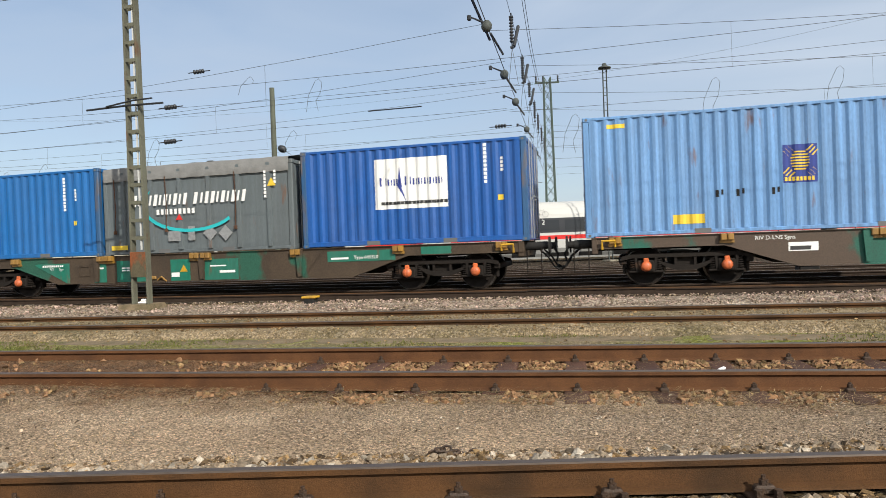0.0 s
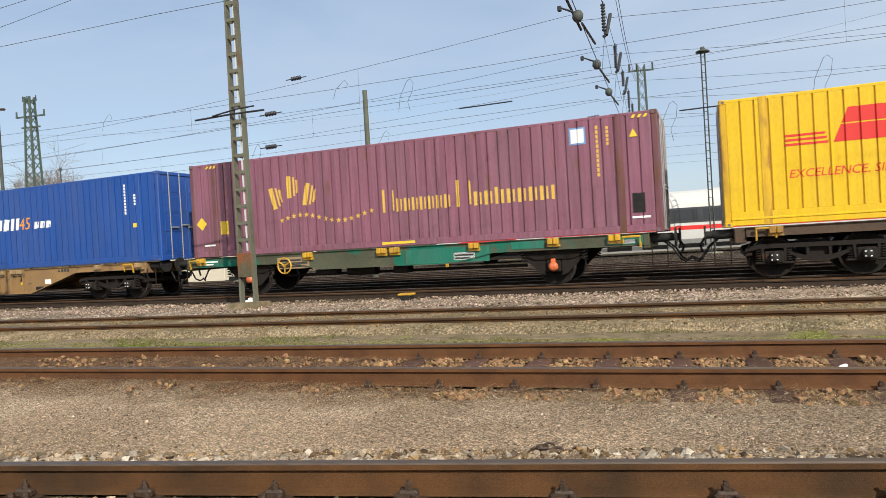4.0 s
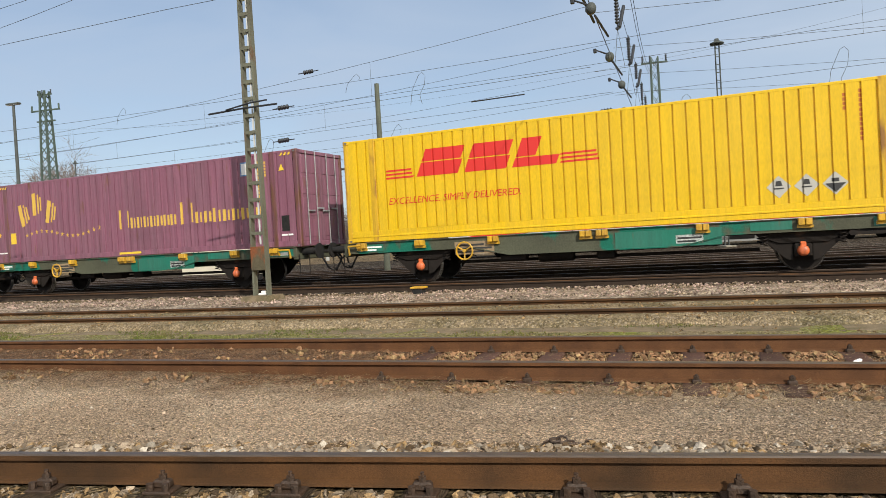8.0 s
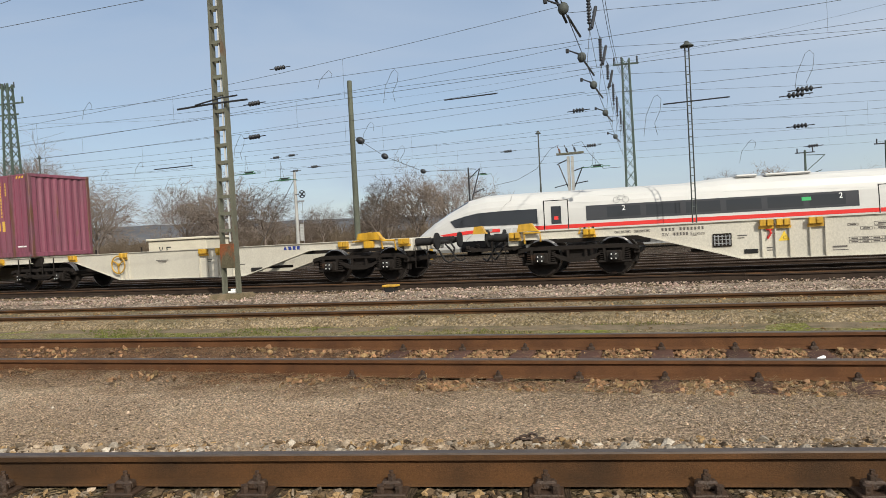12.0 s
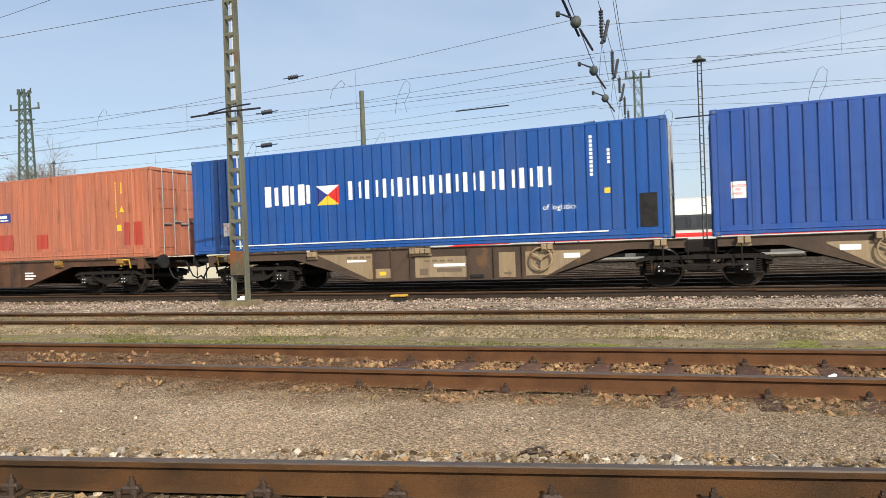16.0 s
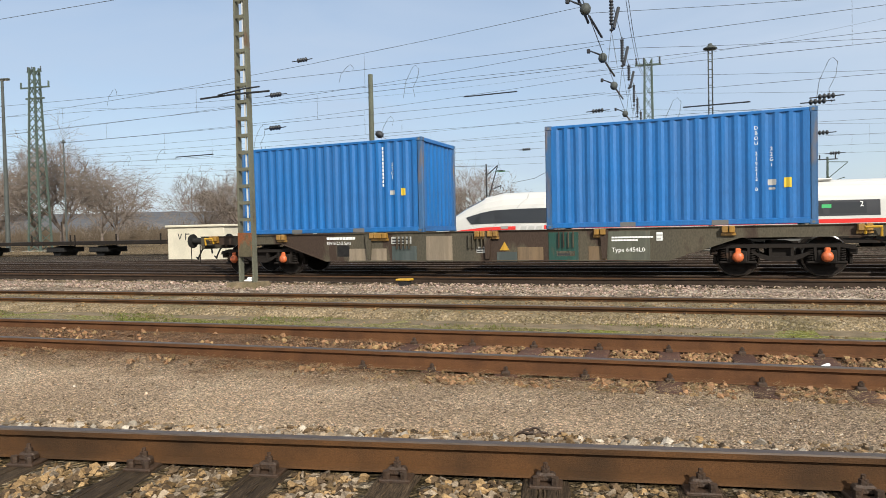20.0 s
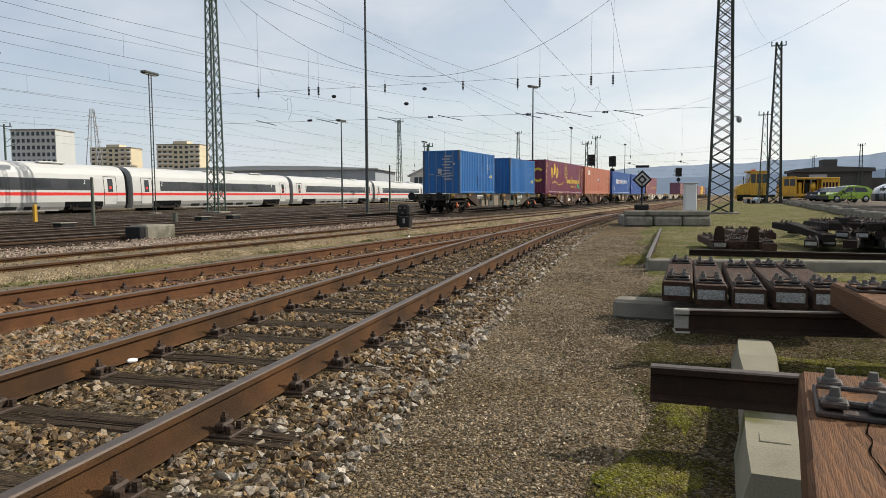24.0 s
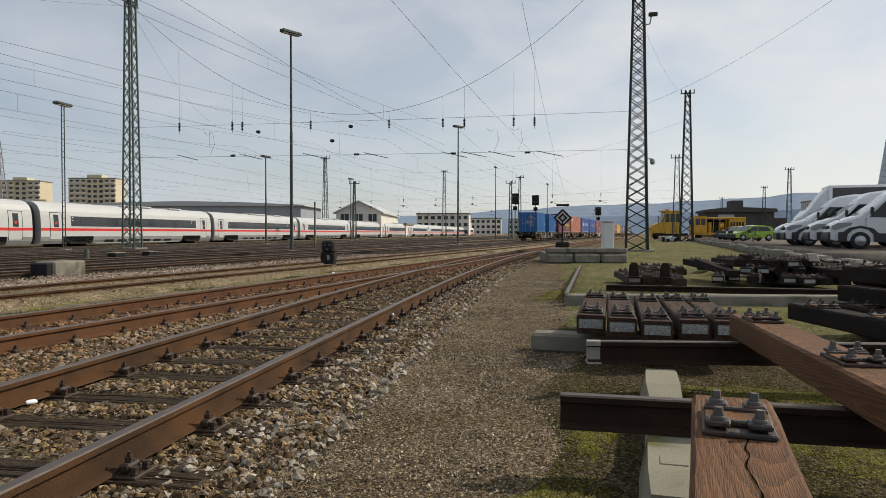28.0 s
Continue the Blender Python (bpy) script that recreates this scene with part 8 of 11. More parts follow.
# derailer with a red and white cap
d = thing("derailer", "rusty red derailer with a red and white cap beside the ballast", "derailer", at=pose(2.58, 5.52, GROUND, 0, 0, 8) @ Matrix.Scale(0.62, 4))
RED_IRON = paint("red_lead_iron", (0.30, 0.07, 0.045), 0.7)
part("arm", Shape().prism([(-0.62, 0.02), (-0.05, 0.02), (0.3, 0.02), (0.3, 0.07), (0.0, 0.1), (-0.6, 0.045)], 1, -0.06, 0.06), RED_IRON, d)
part("hoop", Shape().tube([(0.05 + 0.17 * math.cos(a), 0.0, 0.08 + 0.2 * math.sin(a)) for a in [k * 0.35 for k in range(10)]], 0.028, 7), RED_IRON, d)
part("wedge", Shape().prism([(-0.1, 0.05), (0.12, 0.05), (0.0, 0.26)], 1, -0.09, -0.05), RED_IRON, d)
cp = Shape().lathe([(0.075, 0.0), (0.075, 0.17), (0.066, 0.21), (0.04, 0.235), (0.0, 0.245)], (0, 0, 0), (0, 0, 1), 16)
half = plain("cap_red", (0.62, 0.02, 0.02), 0.4)
cp.m = [1 if (sum(-cp.v[i][0] * 0.9 + cp.v[i][1] * 0.43 for i in f) > 0.06 or min(cp.v[i][2] for i in f) > 0.16) else 0 for f in cp.f]
part("cap", cp, [WHITE, half], d, "half red, half white cap", at=pose(0.36, 0.12, 0.14, 0, 8, 0))
part("cap_post", Shape().cyl((0.36, 0.12, 0), (0.36, 0.12, 0.16), 0.03, 8), BOLT, d)
# litter bits
for x, y, z, sx in ((0.83, 6.5, -0.04, 0.16), (4.05, 4.45, GROUND + 0.05, 0.12), (9.3, 4.05, GROUND + 0.08, 0.14), (17.5, 9.6, GROUND + 0.1, 0.2), (3.6, 10.45, GROUND + 0.02, 0.3)):
    s = Shape().lathe([(0.0, 0.0), (0.012, 0.0), (0.018, 0.02), (0.018, sx * 0.7 - 0.02), (0.008, sx * 0.7)], (0, 0, 0), (1, 0.3, 0.1), 10)
    tagged(part("litter", s, WHITE, at=pose(x, y, z, 0, 0, 40 * x)), "white scrap of litter between the rails", "litter")
# chain by the near rail
s = Shape()
for k in range(7):
    s.tube([(0.035 * math.cos(a) + k * 0.045, 0.02 * math.sin(a) * (1 if k % 2 else 0.3), 0.02 * math.sin(a) * (0.3 if k % 2 else 1) + 0.03 + 0.03 * math.sin(k)) for a in [j * 0.785 for j in range(9)]], 0.009, 5)
tagged(part("chain", s, BOLT, at=pose(-1.25, 4.27, GROUND, 0, 0, 20)), "short rusty chain lying on the stones", "chain")
# switch box with a yellow lid
b = thing("point_box", "small dark iron box with a yellow lid", "junction box", at=pose(-6.98, 15.1, GROUND))
part("body", Shape().bev(-0.13, 0.13, -0.13, 0.13, 0, 0.2, 0.02), BLACK, b)
part("lid", Shape().bev(-0.18, 0.18, -0.15, 0.15, 0.2, 0.25, 0.015), YELLOW, b, "yellow lid")
# dwarf shunting signal
b = thing("dwarf_signal", "black shunting signal on a stepped concrete base", "signal", at=pose(20.8, 11.55, GROUND, 0, 0, 10) @ Matrix.Scale(0.68, 4))
part("foot", Shape().bev(-0.3, 0.3, -0.38, 0.38, -0.02, 0.14, 0.03).bev(-0.22, 0.22, -0.3, 0.1, 0.14, 0.26, 0.03), CONC, b)
part("relay_box", Shape().bev(-0.24, 0.24, -0.32, 0.2, 0.26, 0.82, 0.04), BLACK, b)
for e in (-1, 1):
    part("wing", Shape().prism([(-0.22, 0.4), (0.2, 0.34), (0.24, 0.78), (-0.18, 0.86)], 1, *sorted((e * 0.3, e * 0.34))), BLACK, b)
part("number_plate", Shape().bev(-0.252, -0.242, -0.12, 0.0, 0.5, 0.72, 0.004), GREYTXT, b, "pale plate with dark bars")
for k in range(2):
    part("plate_bar", Shape().box(-0.258, -0.253, -0.1, -0.02, 0.54 + k * 0.09, 0.58 + k * 0.09), BLACKTXT, b)
part("head", Shape().bev(-0.24, 0.22, -0.3, 0.3, 0.84, 1.42, 0.09), BLACK, b)
for y, z in ((-0.12, 1.24), (0.12, 1.24), (0.0, 1.02)):
    part("lens", Shape().cyl((-0.262, y, z), (-0.242, y, z), 0.06, 12), LENS_GREY, b)
    part("lens_hood", Shape().tube([(-0.32, y - 0.07, z - 0.01), (-0.32, y - 0.05, z + 0.06), (-0.32, y + 0.05, z + 0.06), (-0.32, y + 0.07, z - 0.01)], 0.014, 5), BLACK, b)
# concrete pier with a black box
b = thing("cable_pier", "low concrete pier with a black cable box", "concrete block", at=pose(14.3, 16.3, GROUND, 0, 0, 2))
part("block", Shape().bev(-0.3, 0.75, -0.35, 0.35, 0, 0.46, 0.04), CONC, b)
part("cable_box", Shape().bev(-0.5, -0.305, -0.28, 0.28, 0, 0.42, 0.03), BLACK, b)
# posts
PILE = material("green_grey_post", (0.12, 0.13, 0.1), 0.8, 0, (0.08, 0.085, 0.065), 3, 0.8, 50, 0.3, 0.08, 40, (1, 1, 0.3))
for x, y, h, r in ((-14.25, 27.9, 8.55, 0.13), (18.2, 23.7, 2.0, 0.06), (42.4, 24.8, 3.4, 0.06), (24.0, 25.7, 0.5, 0.12)):
    t = thing("post", "slim green-grey post behind the train" if h > 5 else "short dark post beside the tracks", "post", at=pose(x, y, GROUND))
    part("shaft", Shape().cyl((0, 0, 0), (0, 0, h), r * 1.15, 10, r * 0.85), PILE, t)
# low signal boxes between far tracks
for x, y in ((17.2, 24.0), (25.0, 25.0), (27.5, 25.4), (6.0, 23.3), (-19.0, 24.6), (-24.0, 30.5), (12.0, 30.5)):
    b = thing("track_box", "small dark box between the tracks", "junction box", "boxes between tracks", at=pose(x, y, GROUND - 0.05))
    part("body", Shape().bev(-0.3, 0.3, -0.25, 0.25, 0, 0.32, 0.04), BLACK, b)
    part("lid", Shape().bev(-0.33, 0.33, -0.28, 0.28, 0.32, 0.37, 0.02), CONC, b)
for x, y in ((-14.0, 36.5), (22.0, 33.0), (70.0, 41.0)):
    b = thing("marker_post", "yellow marker post by the tracks", "post", at=pose(x, y, GROUND - 0.1))
    part("shaft", Shape().bev(-0.08, 0.08, -0.08, 0.08, 0, 1.0, 0.02), YELLOW, b)
# signal with a ladder cage, left of the mast
b = thing("light_signal", "rusty cream signal mast with black hood and ladder cage", "signal", at=pose(-21.3, 13.4, GROUND, 0, 0, 8))
RW = paint("rusty_cream_signal_paint", (0.46, 0.38, 0.29), 0.6, 0.3, (0.2, 0.09, 0.04), (0.5, 0.62))
for e in (-1, 1):
    part("upright", Shape().box(e * 0.16 - 0.03, e * 0.16 + 0.03, -0.05, 0.05, 0, 4.9), RW, b)
s = Shape()
for k in range(11):
    part("rung", Shape().box(-0.14, 0.14, -0.025, 0.025, 0.35 + k * 0.42, 0.42 + k * 0.42), WHITE if k % 2 else RW, b)
part("cage", Shape().tube([(0.2, 0, 3.9), (0.8, 0, 3.9), (0.8, 0, 5.0), (0.2, 0, 5.0)], 0.022).tube([(0.5, 0, 3.9), (0.5, 0, 5.0)], 0.022).tube([(0.2, 0.5, 3.9), (0.8, 0.5, 3.9), (0.8, 0.5, 5.0), (0.2, 0.5, 5.0)], 0.022).tube([(0.8, 0, 4.95), (0.8, 0.5, 4.95)], 0.022), RW, b, "ladder cage of pale tube")
part("platform", Shape().box(0.15, 0.85, -0.05, 0.55, 3.86, 3.9), BLACK, b)
part("lamp_head", Shape().bev(-0.72, -0.12, -0.25, 0.25, 4.85, 5.36, 0.03), BLACK, b, "square black signal head")
part("hood", Shape().prism([(-0.62, 5.36), (-0.18, 5.36), (-0.48, 5.72)], 1, -0.2, 0.2), BLACK, b, "three-cornered black hood")
part("hood", Shape().prism([(-0.72, 5.3), (-0.72, 4.86), (-0.98, 4.88)], 1, -0.2, 0.2), BLACK, b)
part("hood", Shape().prism([(-0.14, 4.86), (-0.14, 5.1), (0.06, 4.84)], 1, -0.2, 0.2), BLACK, b)
part("lamp_arm", Shape().box(-0.6, 0.2, -0.03, 0.03, 4.72, 4.8), BLACK, b)
part("cabinet", Shape().bev(0.25, 0.7, -0.2, 0.2, 0.15, 0.95, 0.03), MAST, b, "grey relay cabinet")
part("foot", Shape().bev(-0.35, 0.8, -0.3, 0.3, -0.05, 0.12, 0.03), CONC, b)
# cream hut
b = thing("relay_hut", "cream concrete relay hut with a flat roof", "hut", at=pose(-28.1, 33.2, GROUND - 0.1, 0, 0, 6))
CREAM = material("cream_hut_paint", (0.62, 0.57, 0.45), 0.8, 0, (0.52, 0.48, 0.38), 1.5, 0.7, 60, 0.2, 0.05, 40)
part("wall", Shape().bev(-1.9, 1.9, -1.2, 1.2, 0, 2.0, 0.03), CREAM, b)
part("roof", Shape().bev(-2.0, 2.0, -1.3, 1.3, 2.0, 2.14, 0.03), CREAM, b)
stuck("chalk_scrawl", onto(patches([rect(-1.1, 1.3, 0.06, 0.35, -0.3), rect(-1.1, 1.3, 0.06, 0.35, 0.4), rect(-0.7, 1.25, 0.07, 0.4), rect(-0.7, 1.58, 0.3, 0.06), rect(-0.3, 1.25, 0.08, 0.08)]), None, -1, 0.004, 1.2), BLACKTXT, b)
# loading platform with cabinet and diamond sign
b = thing("loading_platform", "low concrete platform with cushioned edge blocks", "platform", at=pose(28.9, 4.1, GROUND, 0, 0, 16))
part("slab", Shape().bev(0.0, 3.2, -1.6, 1.7, 0, 0.42, 0.04), CONC, b)
for k in range(3):
    part("edge_block", Shape().bev(-0.28, -0.005, -1.6 + k * 1.1, -0.55 + k * 1.1, 0, 0.4, 0.07), CONC, b)
part("edge_beam", Shape().bev(-0.1, 0.3, -1.6, 1.7, 0.42, 0.64, 0.05), CONC, b)
b = thing("switch_cabinet", "pale grey switch cabinet on the platform", "cabinet", at=pose(30.4, 3.45, 0.22, 0, 0, 16))
part("body", Shape().bev(-0.2, 0.2, -0.24, 0.24, 0.0, 1.28, 0.03), plain("pale_grey_enamel", (0.62, 0.63, 0.62), 0.4), b)
part("cap", Shape().bev(-0.23, 0.23, -0.27, 0.27, 1.28, 1.34, 0.02), GALV, b)
b = thing("diamond_sign", "diamond shaped track sign on a slim post", "sign", at=pose(30.2, 5.35, 0.2, 0, 0, 10))
part("post", Shape().cyl((0, 0, 0), (0, 0, 1.7), 0.035, 8), BLACK, b)
for r, m, o in ((0.4, BLACK, 0.0), (0.3, GREYTXT, 0.006), (0.2, BLACK, 0.012), (0.1, GREYTXT, 0.018)):
    part("board", Shape().prism([(0, 1.5 - r), (r, 1.5), (0, 1.5 + r), (-r, 1.5)], 0, -0.02 - o, -0.012 - o), m, b)
part("top_bar", Shape().bev(-0.04, 0.04, -0.28, 0.28, 2.0, 2.1, 0.03), BLACK, b)
part("lamp_box", Shape().bev(-0.3, 0.2, -0.3, 0.3, 0.22, 0.46, 0.05), BLACK, b)

# ---- vehicles, buildings, trees and hills round the yard ----
VAN_WHITE = material("white_van_paint", (0.74, 0.75, 0.76), 0.3, 0, (0.68, 0.69, 0.7), 0.8, 0.5, 20, 0.04, 0, 20)
TYRE = plain("black_tyre", (0.02, 0.02, 0.02), 0.85)
GLASS = plain("dark_car_glass", (0.02, 0.025, 0.03), 0.06)
PLASTIC = plain("black_bumper_plastic", (0.03, 0.03, 0.032), 0.6)
SILVER = plain("silver_wheel", (0.45, 0.46, 0.47), 0.35, 0.7)
LENS = plain("headlight_lens", (0.26, 0.27, 0.28), 0.2)
CHROME = plain("lamp_chrome", (0.6, 0.62, 0.64), 0.15, 0.6)


def wheel(car, x, y, r, w=0.22):
    k = part("wheel", Shape().lathe([(r * 0.6, -w / 2), (r * 0.95, -w / 2), (r, -w / 3), (r, w / 3), (r * 0.95, w / 2), (r * 0.6, w / 2)], (x, y, r), (0, 1, 0), 20), TYRE, car)
    e = 1 if y > 0 else -1
    part("rim", Shape().lathe([(0.0, 0.02), (r * 0.2, 0.03), (r * 0.25, 0.0), (r * 0.55, 0.01), (r * 0.62, -0.02)], (x, y + e * w * 0.42, r), (0, e, 0), 16), SILVER, k)


def motor(name, label, category, at, outline, width, paint_mat, glass_side, wheels, r, group="", front=None):
    """A vehicle from its side outline (x, z), front to the negative x; the shell narrows towards the roof."""
    c = thing(name, label, category, group, at=at)
    top = max(z for _, z in outline)
    belt = top * 0.55
    s = Shape()
    n = len(outline)

    def half(z):
        return width / 2 * (1 - 0.16 * max(0.0, (z - belt) / (top - belt)) ** 1.3) * (0.97 if z < 0.5 else 1.0)
    v = [(x, -half(z), z) for x, z in outline] + [(x, half(z), z) for x, z in outline]
    s.mesh(v, [(i, (i + 1) % n, n + (i + 1) % n, n + i) for i in range(n)], 0)
    s.mesh(v, [tuple(range(n))[::-1], tuple(range(n, 2 * n))], 0)
    part("body", s, paint_mat, c)
    for e in (-1, 1):
        for poly in glass_side:
            y = e * (half(sum(z for _, z in poly) / len(poly)) + 0.012)
            g = Shape()
            g.face([(x, e * (half(z) + 0.008), z) for x, z in (poly if e < 0 else poly[::-1])])
            part("side_window", g, GLASS, c)
        for x in wheels:
            wheel(c, x, e * (width / 2 - 0.1), r)
    for (xa, za), (xb, zb), m, nm in front or ():
        g = Shape()
        nx, nz = -(zb - za), xb - xa
        ln = math.hypot(nx, nz)
        nx, nz = nx / ln * 0.012, nz / ln * 0.012
        g.face([(xa + nx, -half(za) * 0.9, za + nz), (xa + nx, half(za) * 0.9, za + nz), (xb + nx, half(zb) * 0.9, zb + nz), (xb + nx, -half(zb) * 0.9, zb + nz)])
        part(nm, g, m, c)
    for e in (-1, 1):
        x0 = min(x for x, _ in outline)
        part("headlight", Shape().bev(x0 + 0.02, x0 + 0.5, *sorted((e * width * 0.28, e * (width / 2 + 0.004))), top * 0.36, top * 0.45, 0.05), CHROME, c)
        part("mirror", Shape().bev(x0 + 1.25, x0 + 1.4, *sorted((e * (width / 2 + 0.02), e * (width / 2 + 0.22))), top * 0.52, top * 0.64, 0.03), PLASTIC, c)
    if top > 2:
        for e in (-1, 1):
            part("side_cladding", Shape().bev(x0 + 0.1, x0 + 5.8, *sorted((e * (width / 2 - 0.03), e * (width / 2 + 0.012))), 0.3, 0.66, 0.02), PLASTIC, c, "dark lower cladding")
            part("door_window", Shape().box(x0 + 1.5, x0 + 1.55, *sorted((e * (width / 2 + 0.002), e * (width / 2 + 0.008))), 0.7, 2.2), PLASTIC, c)
    part("bumper", Shape().bev(x0 - 0.05, x0 + 0.25, -width / 2 + 0.03, width / 2 - 0.03, 0.25, 0.62, 0.06), PLASTIC, c)
    part("grille", Shape().bev(x0 - 0.03, x0 + 0.04, -width * 0.26, width * 0.26, 0.7, 0.95, 0.03), PLASTIC, c)
    return c


LOT = GROUND + 0.54


def kerb_y(x):
    return curve_at(x, [(24, -4.5), (30, -4.25), (40, -3.9), (60, -3.1), (69, -2.7), (90, -1.4), (112, 0.5)])


strip("car_park", lambda x: kerb_y(x) - 15.1, 15.0, 15.0, 16, 112, 0.54, FAR_EARTH, "grey car park behind the edging stones", wob=0.05, seed=17, cross=8)
VAN = [(0.0, 0.46, 0.84, 0.72), (0.06, 0.4, 0.97, 0.88), (0.18, 0.36, 1.06, 0.96), (0.5, 0.34, 1.22, 1.01), (1.04, 0.32, 1.4, 1.02), (1.82, 0.32, 2.0, 1.02), (2.1, 0.32, 2.28, 1.02), (2.5, 0.32, 2.54, 1.02), (3.1, 0.32, 2.62, 1.02), (6.2, 0.32, 2.61, 1.02), (6.35, 0.45, 2.5, 1.0)]


def coach(rows, glass_from):
    """A van's shell over stations (x, floor, roof, half width); the roof strip after one station is the windscreen."""
    s, n = Shape(), 10
    v = []
    for x, z0, z1, w in rows:
        m = min(1.25, z1 - 0.12)
        w1 = w * (1 - 0.13 * max(0.0, (z1 - 1.3) / 1.4))
        v += [(x, -w * 0.96, z0), (x, -w, (z0 + m) / 2), (x, -w, m), (x, -w1, z1 - 0.1), (x + 0.02, -w1 + 0.13, z1), (x + 0.02, w1 - 0.13, z1), (x, w1, z1 - 0.1), (x, w, m), (x, w, (z0 + m) / 2), (x, w * 0.96, z0)]
    for i in range(len(rows) - 1):
        for k in range(n):
            j = (k + 1) % n
            s.mesh([v[i * n + k], v[(i + 1) * n + k], v[(i + 1) * n + j], v[i * n + j]], [(0, 1, 2, 3)], 1 if i == glass_from and k == 4 else 0)
    s.face(v[:n])
    s.face(v[-n:][::-1])
    return s


def van(x, y, a):
    """Tall panel van: sloping bonnet, raked windscreen, dark lower cladding, glazed cab doors."""
    c = thing("delivery_van", "white delivery van parked in a row beside the grass", "van", "parked vans", at=pose(x, y, LOT, 0, 0, a) @ Matrix.Scale(1.08, 4))
    part("body", coach(VAN, 4), [VAN_WHITE, GLASS], c)
    part("bonnet_seam", Shape().tube([(0.36, -0.9, 1.235), (0.3, 0.0, 1.235), (0.36, 0.9, 1.235)], 0.012, 5), PLASTIC, c)
    for e in (-1, 1):
        glass = [(1.4, 1.32), (2.85, 1.28), (2.85, 1.98), (2.0, 1.98)]
        part("side_window", Shape().prism(glass, 1, *sorted((e * 0.93, e * 1.028))), GLASS, c, "dark cab door window")
        arch = [(0.6, 0.3), (0.64, 0.62), (0.82, 0.8), (1.1, 0.87), (1.38, 0.8), (1.56, 0.62), (1.6, 0.3)]
        part("side_cladding", Shape().prism([(0.3, 0.34)] + arch + [(6.2, 0.34), (6.2, 0.62), (1.75, 0.66), (1.55, 0.86), (1.1, 0.97), (0.68, 0.88), (0.48, 0.72), (0.3, 0.7)], 1, *sorted((e * 0.98, e * 1.045))), PLASTIC, c, "dark lower cladding")
        part("headlight", Shape().prism([(0.06, 0.86), (0.2, 0.8), (0.75, 0.98), (0.82, 1.1), (0.3, 1.08), (0.1, 0.98)], 1, *sorted((e * 0.74, e * 1.016))), LENS, c, "long swept headlight")
        part("mirror", Shape().bev(1.42, 1.54, *sorted((e * 1.06, e * 1.24)), 1.42, 1.74, 0.04), PLASTIC, c)
        part("door_seam", Shape().box(3.14, 3.16, *sorted((e * 1.0, e * 1.026)), 0.7, 1.3).box(1.28, 1.3, *sorted((e * 1.0, e * 1.026)), 0.95, 1.3), PLASTIC, c)
        part("door_handle", Shape().bev(2.75, 2.95, *sorted((e * 1.02, e * 1.05)), 1.14, 1.2, 0.01), PLASTIC, c)
        for wx in (1.1, 4.9):
            wheel(c, wx, e * 0.95, 0.36)
    part("bumper", Shape().prism([(-0.03, 0.4), (-0.05, 0.56), (-0.02, 0.7), (0.4, 0.7), (0.4, 0.3), (0.1, 0.3)], 1, -0.82, 0.82), PLASTIC, c)
    part("grille", Shape().bev(-0.05, 0.06, -0.6, 0.6, 0.84, 0.98, 0.03), PLASTIC, c)
    part("emblem", Shape().bev(-0.03, 0.05, -0.13, 0.13, 0.99, 1.06, 0.02), CHROME, c)


for x, y in ((36.3, -5.75), (40.2, -5.5), (44.0, -4.85)):
    van(x, y, -90)
t = thing("box_truck", "white box truck with a dark band behind the vans", "truck", at=pose(47.6, -4.85, LOT, 0, 0, -90))
part("box", Shape().bev(2.7, 9.0, -1.2, 1.2, 0.8, 3.55, 0.05), VAN_WHITE, t)
part("cab", coach([(0.0, 0.5, 0.94, 0.78), (0.07, 0.42, 1.06, 0.92), (0.4, 0.36, 1.24, 1.0), (1.0, 0.34, 1.46, 1.02), (1.75, 0.34, 2.2, 1.02), (2.1, 0.34, 2.75, 1.06), (2.45, 0.34, 3.2, 1.12), (2.72, 0.34, 3.45, 1.18)], 3), [VAN_WHITE, GLASS], t)
part("orange_field", Shape().bev(6.2, 8.9, -1.215, -1.202, 2.6, 3.45, 0.004), ORANGE, t, "orange field on the box")
part("windscreen", Shape().face([(1.05, -0.85, 1.58), (1.05, 0.85, 1.58), (1.47, 0.8, 2.1), (1.47, -0.8, 2.1)]), GLASS, t)
part("band", Shape().box(2.9, 8.9, 1.202, 1.208, 2.75, 3.4).box(2.9, 8.9, -1.208, -1.202, 2.75, 3.4), plain("dark_truck_band", (0.05, 0.05, 0.055), 0.5), t)
part("bumper", Shape().bev(-0.05, 0.3, -0.98, 0.98, 0.32, 0.75, 0.05), PLASTIC, t)
for x in (1.1, 6.8):
    for y in (-0.95, 0.95):
        wheel(t, x, y, 0.38, 0.24)
CAR = [(0.0, 0.3), (0.0, 0.7), (0.9, 0.88), (1.7, 1.4), (2.6, 1.48), (3.5, 1.35), (4.05, 0.95), (4.1, 0.35)]
for x, y, a, rgb, nm in ((69.0, -3.35, -62, (0.36, 0.55, 0.05), "lime green hatchback parked by the grass"), (75.5, -4.0, -60, (0.04, 0.05, 0.07), "dark hatchback parked by the grass"), (79.3, -3.2, -58, (0.5, 0.52, 0.55), "silver hatchback parked by the grass"), (84.5, -2.9, -58, (0.25, 0.03, 0.04), "dark red hatchback parked by the grass")):
    motor("parked_car", nm, "car", pose(x, y, LOT, 0, 0, a), CAR, 1.75, paint("car_paint", rgb, 0.25, 0.1, rgb), [[(1.2, 0.92), (2.2, 0.92), (2.2, 1.32), (1.75, 1.32)], [(2.3, 0.92), (3.5, 0.92), (3.25, 1.28), (2.3, 1.32)]], (0.75, 3.3), 0.31, "parked cars", [((0.95, 0.92), (1.66, 1.38), GLASS, "windscreen")])
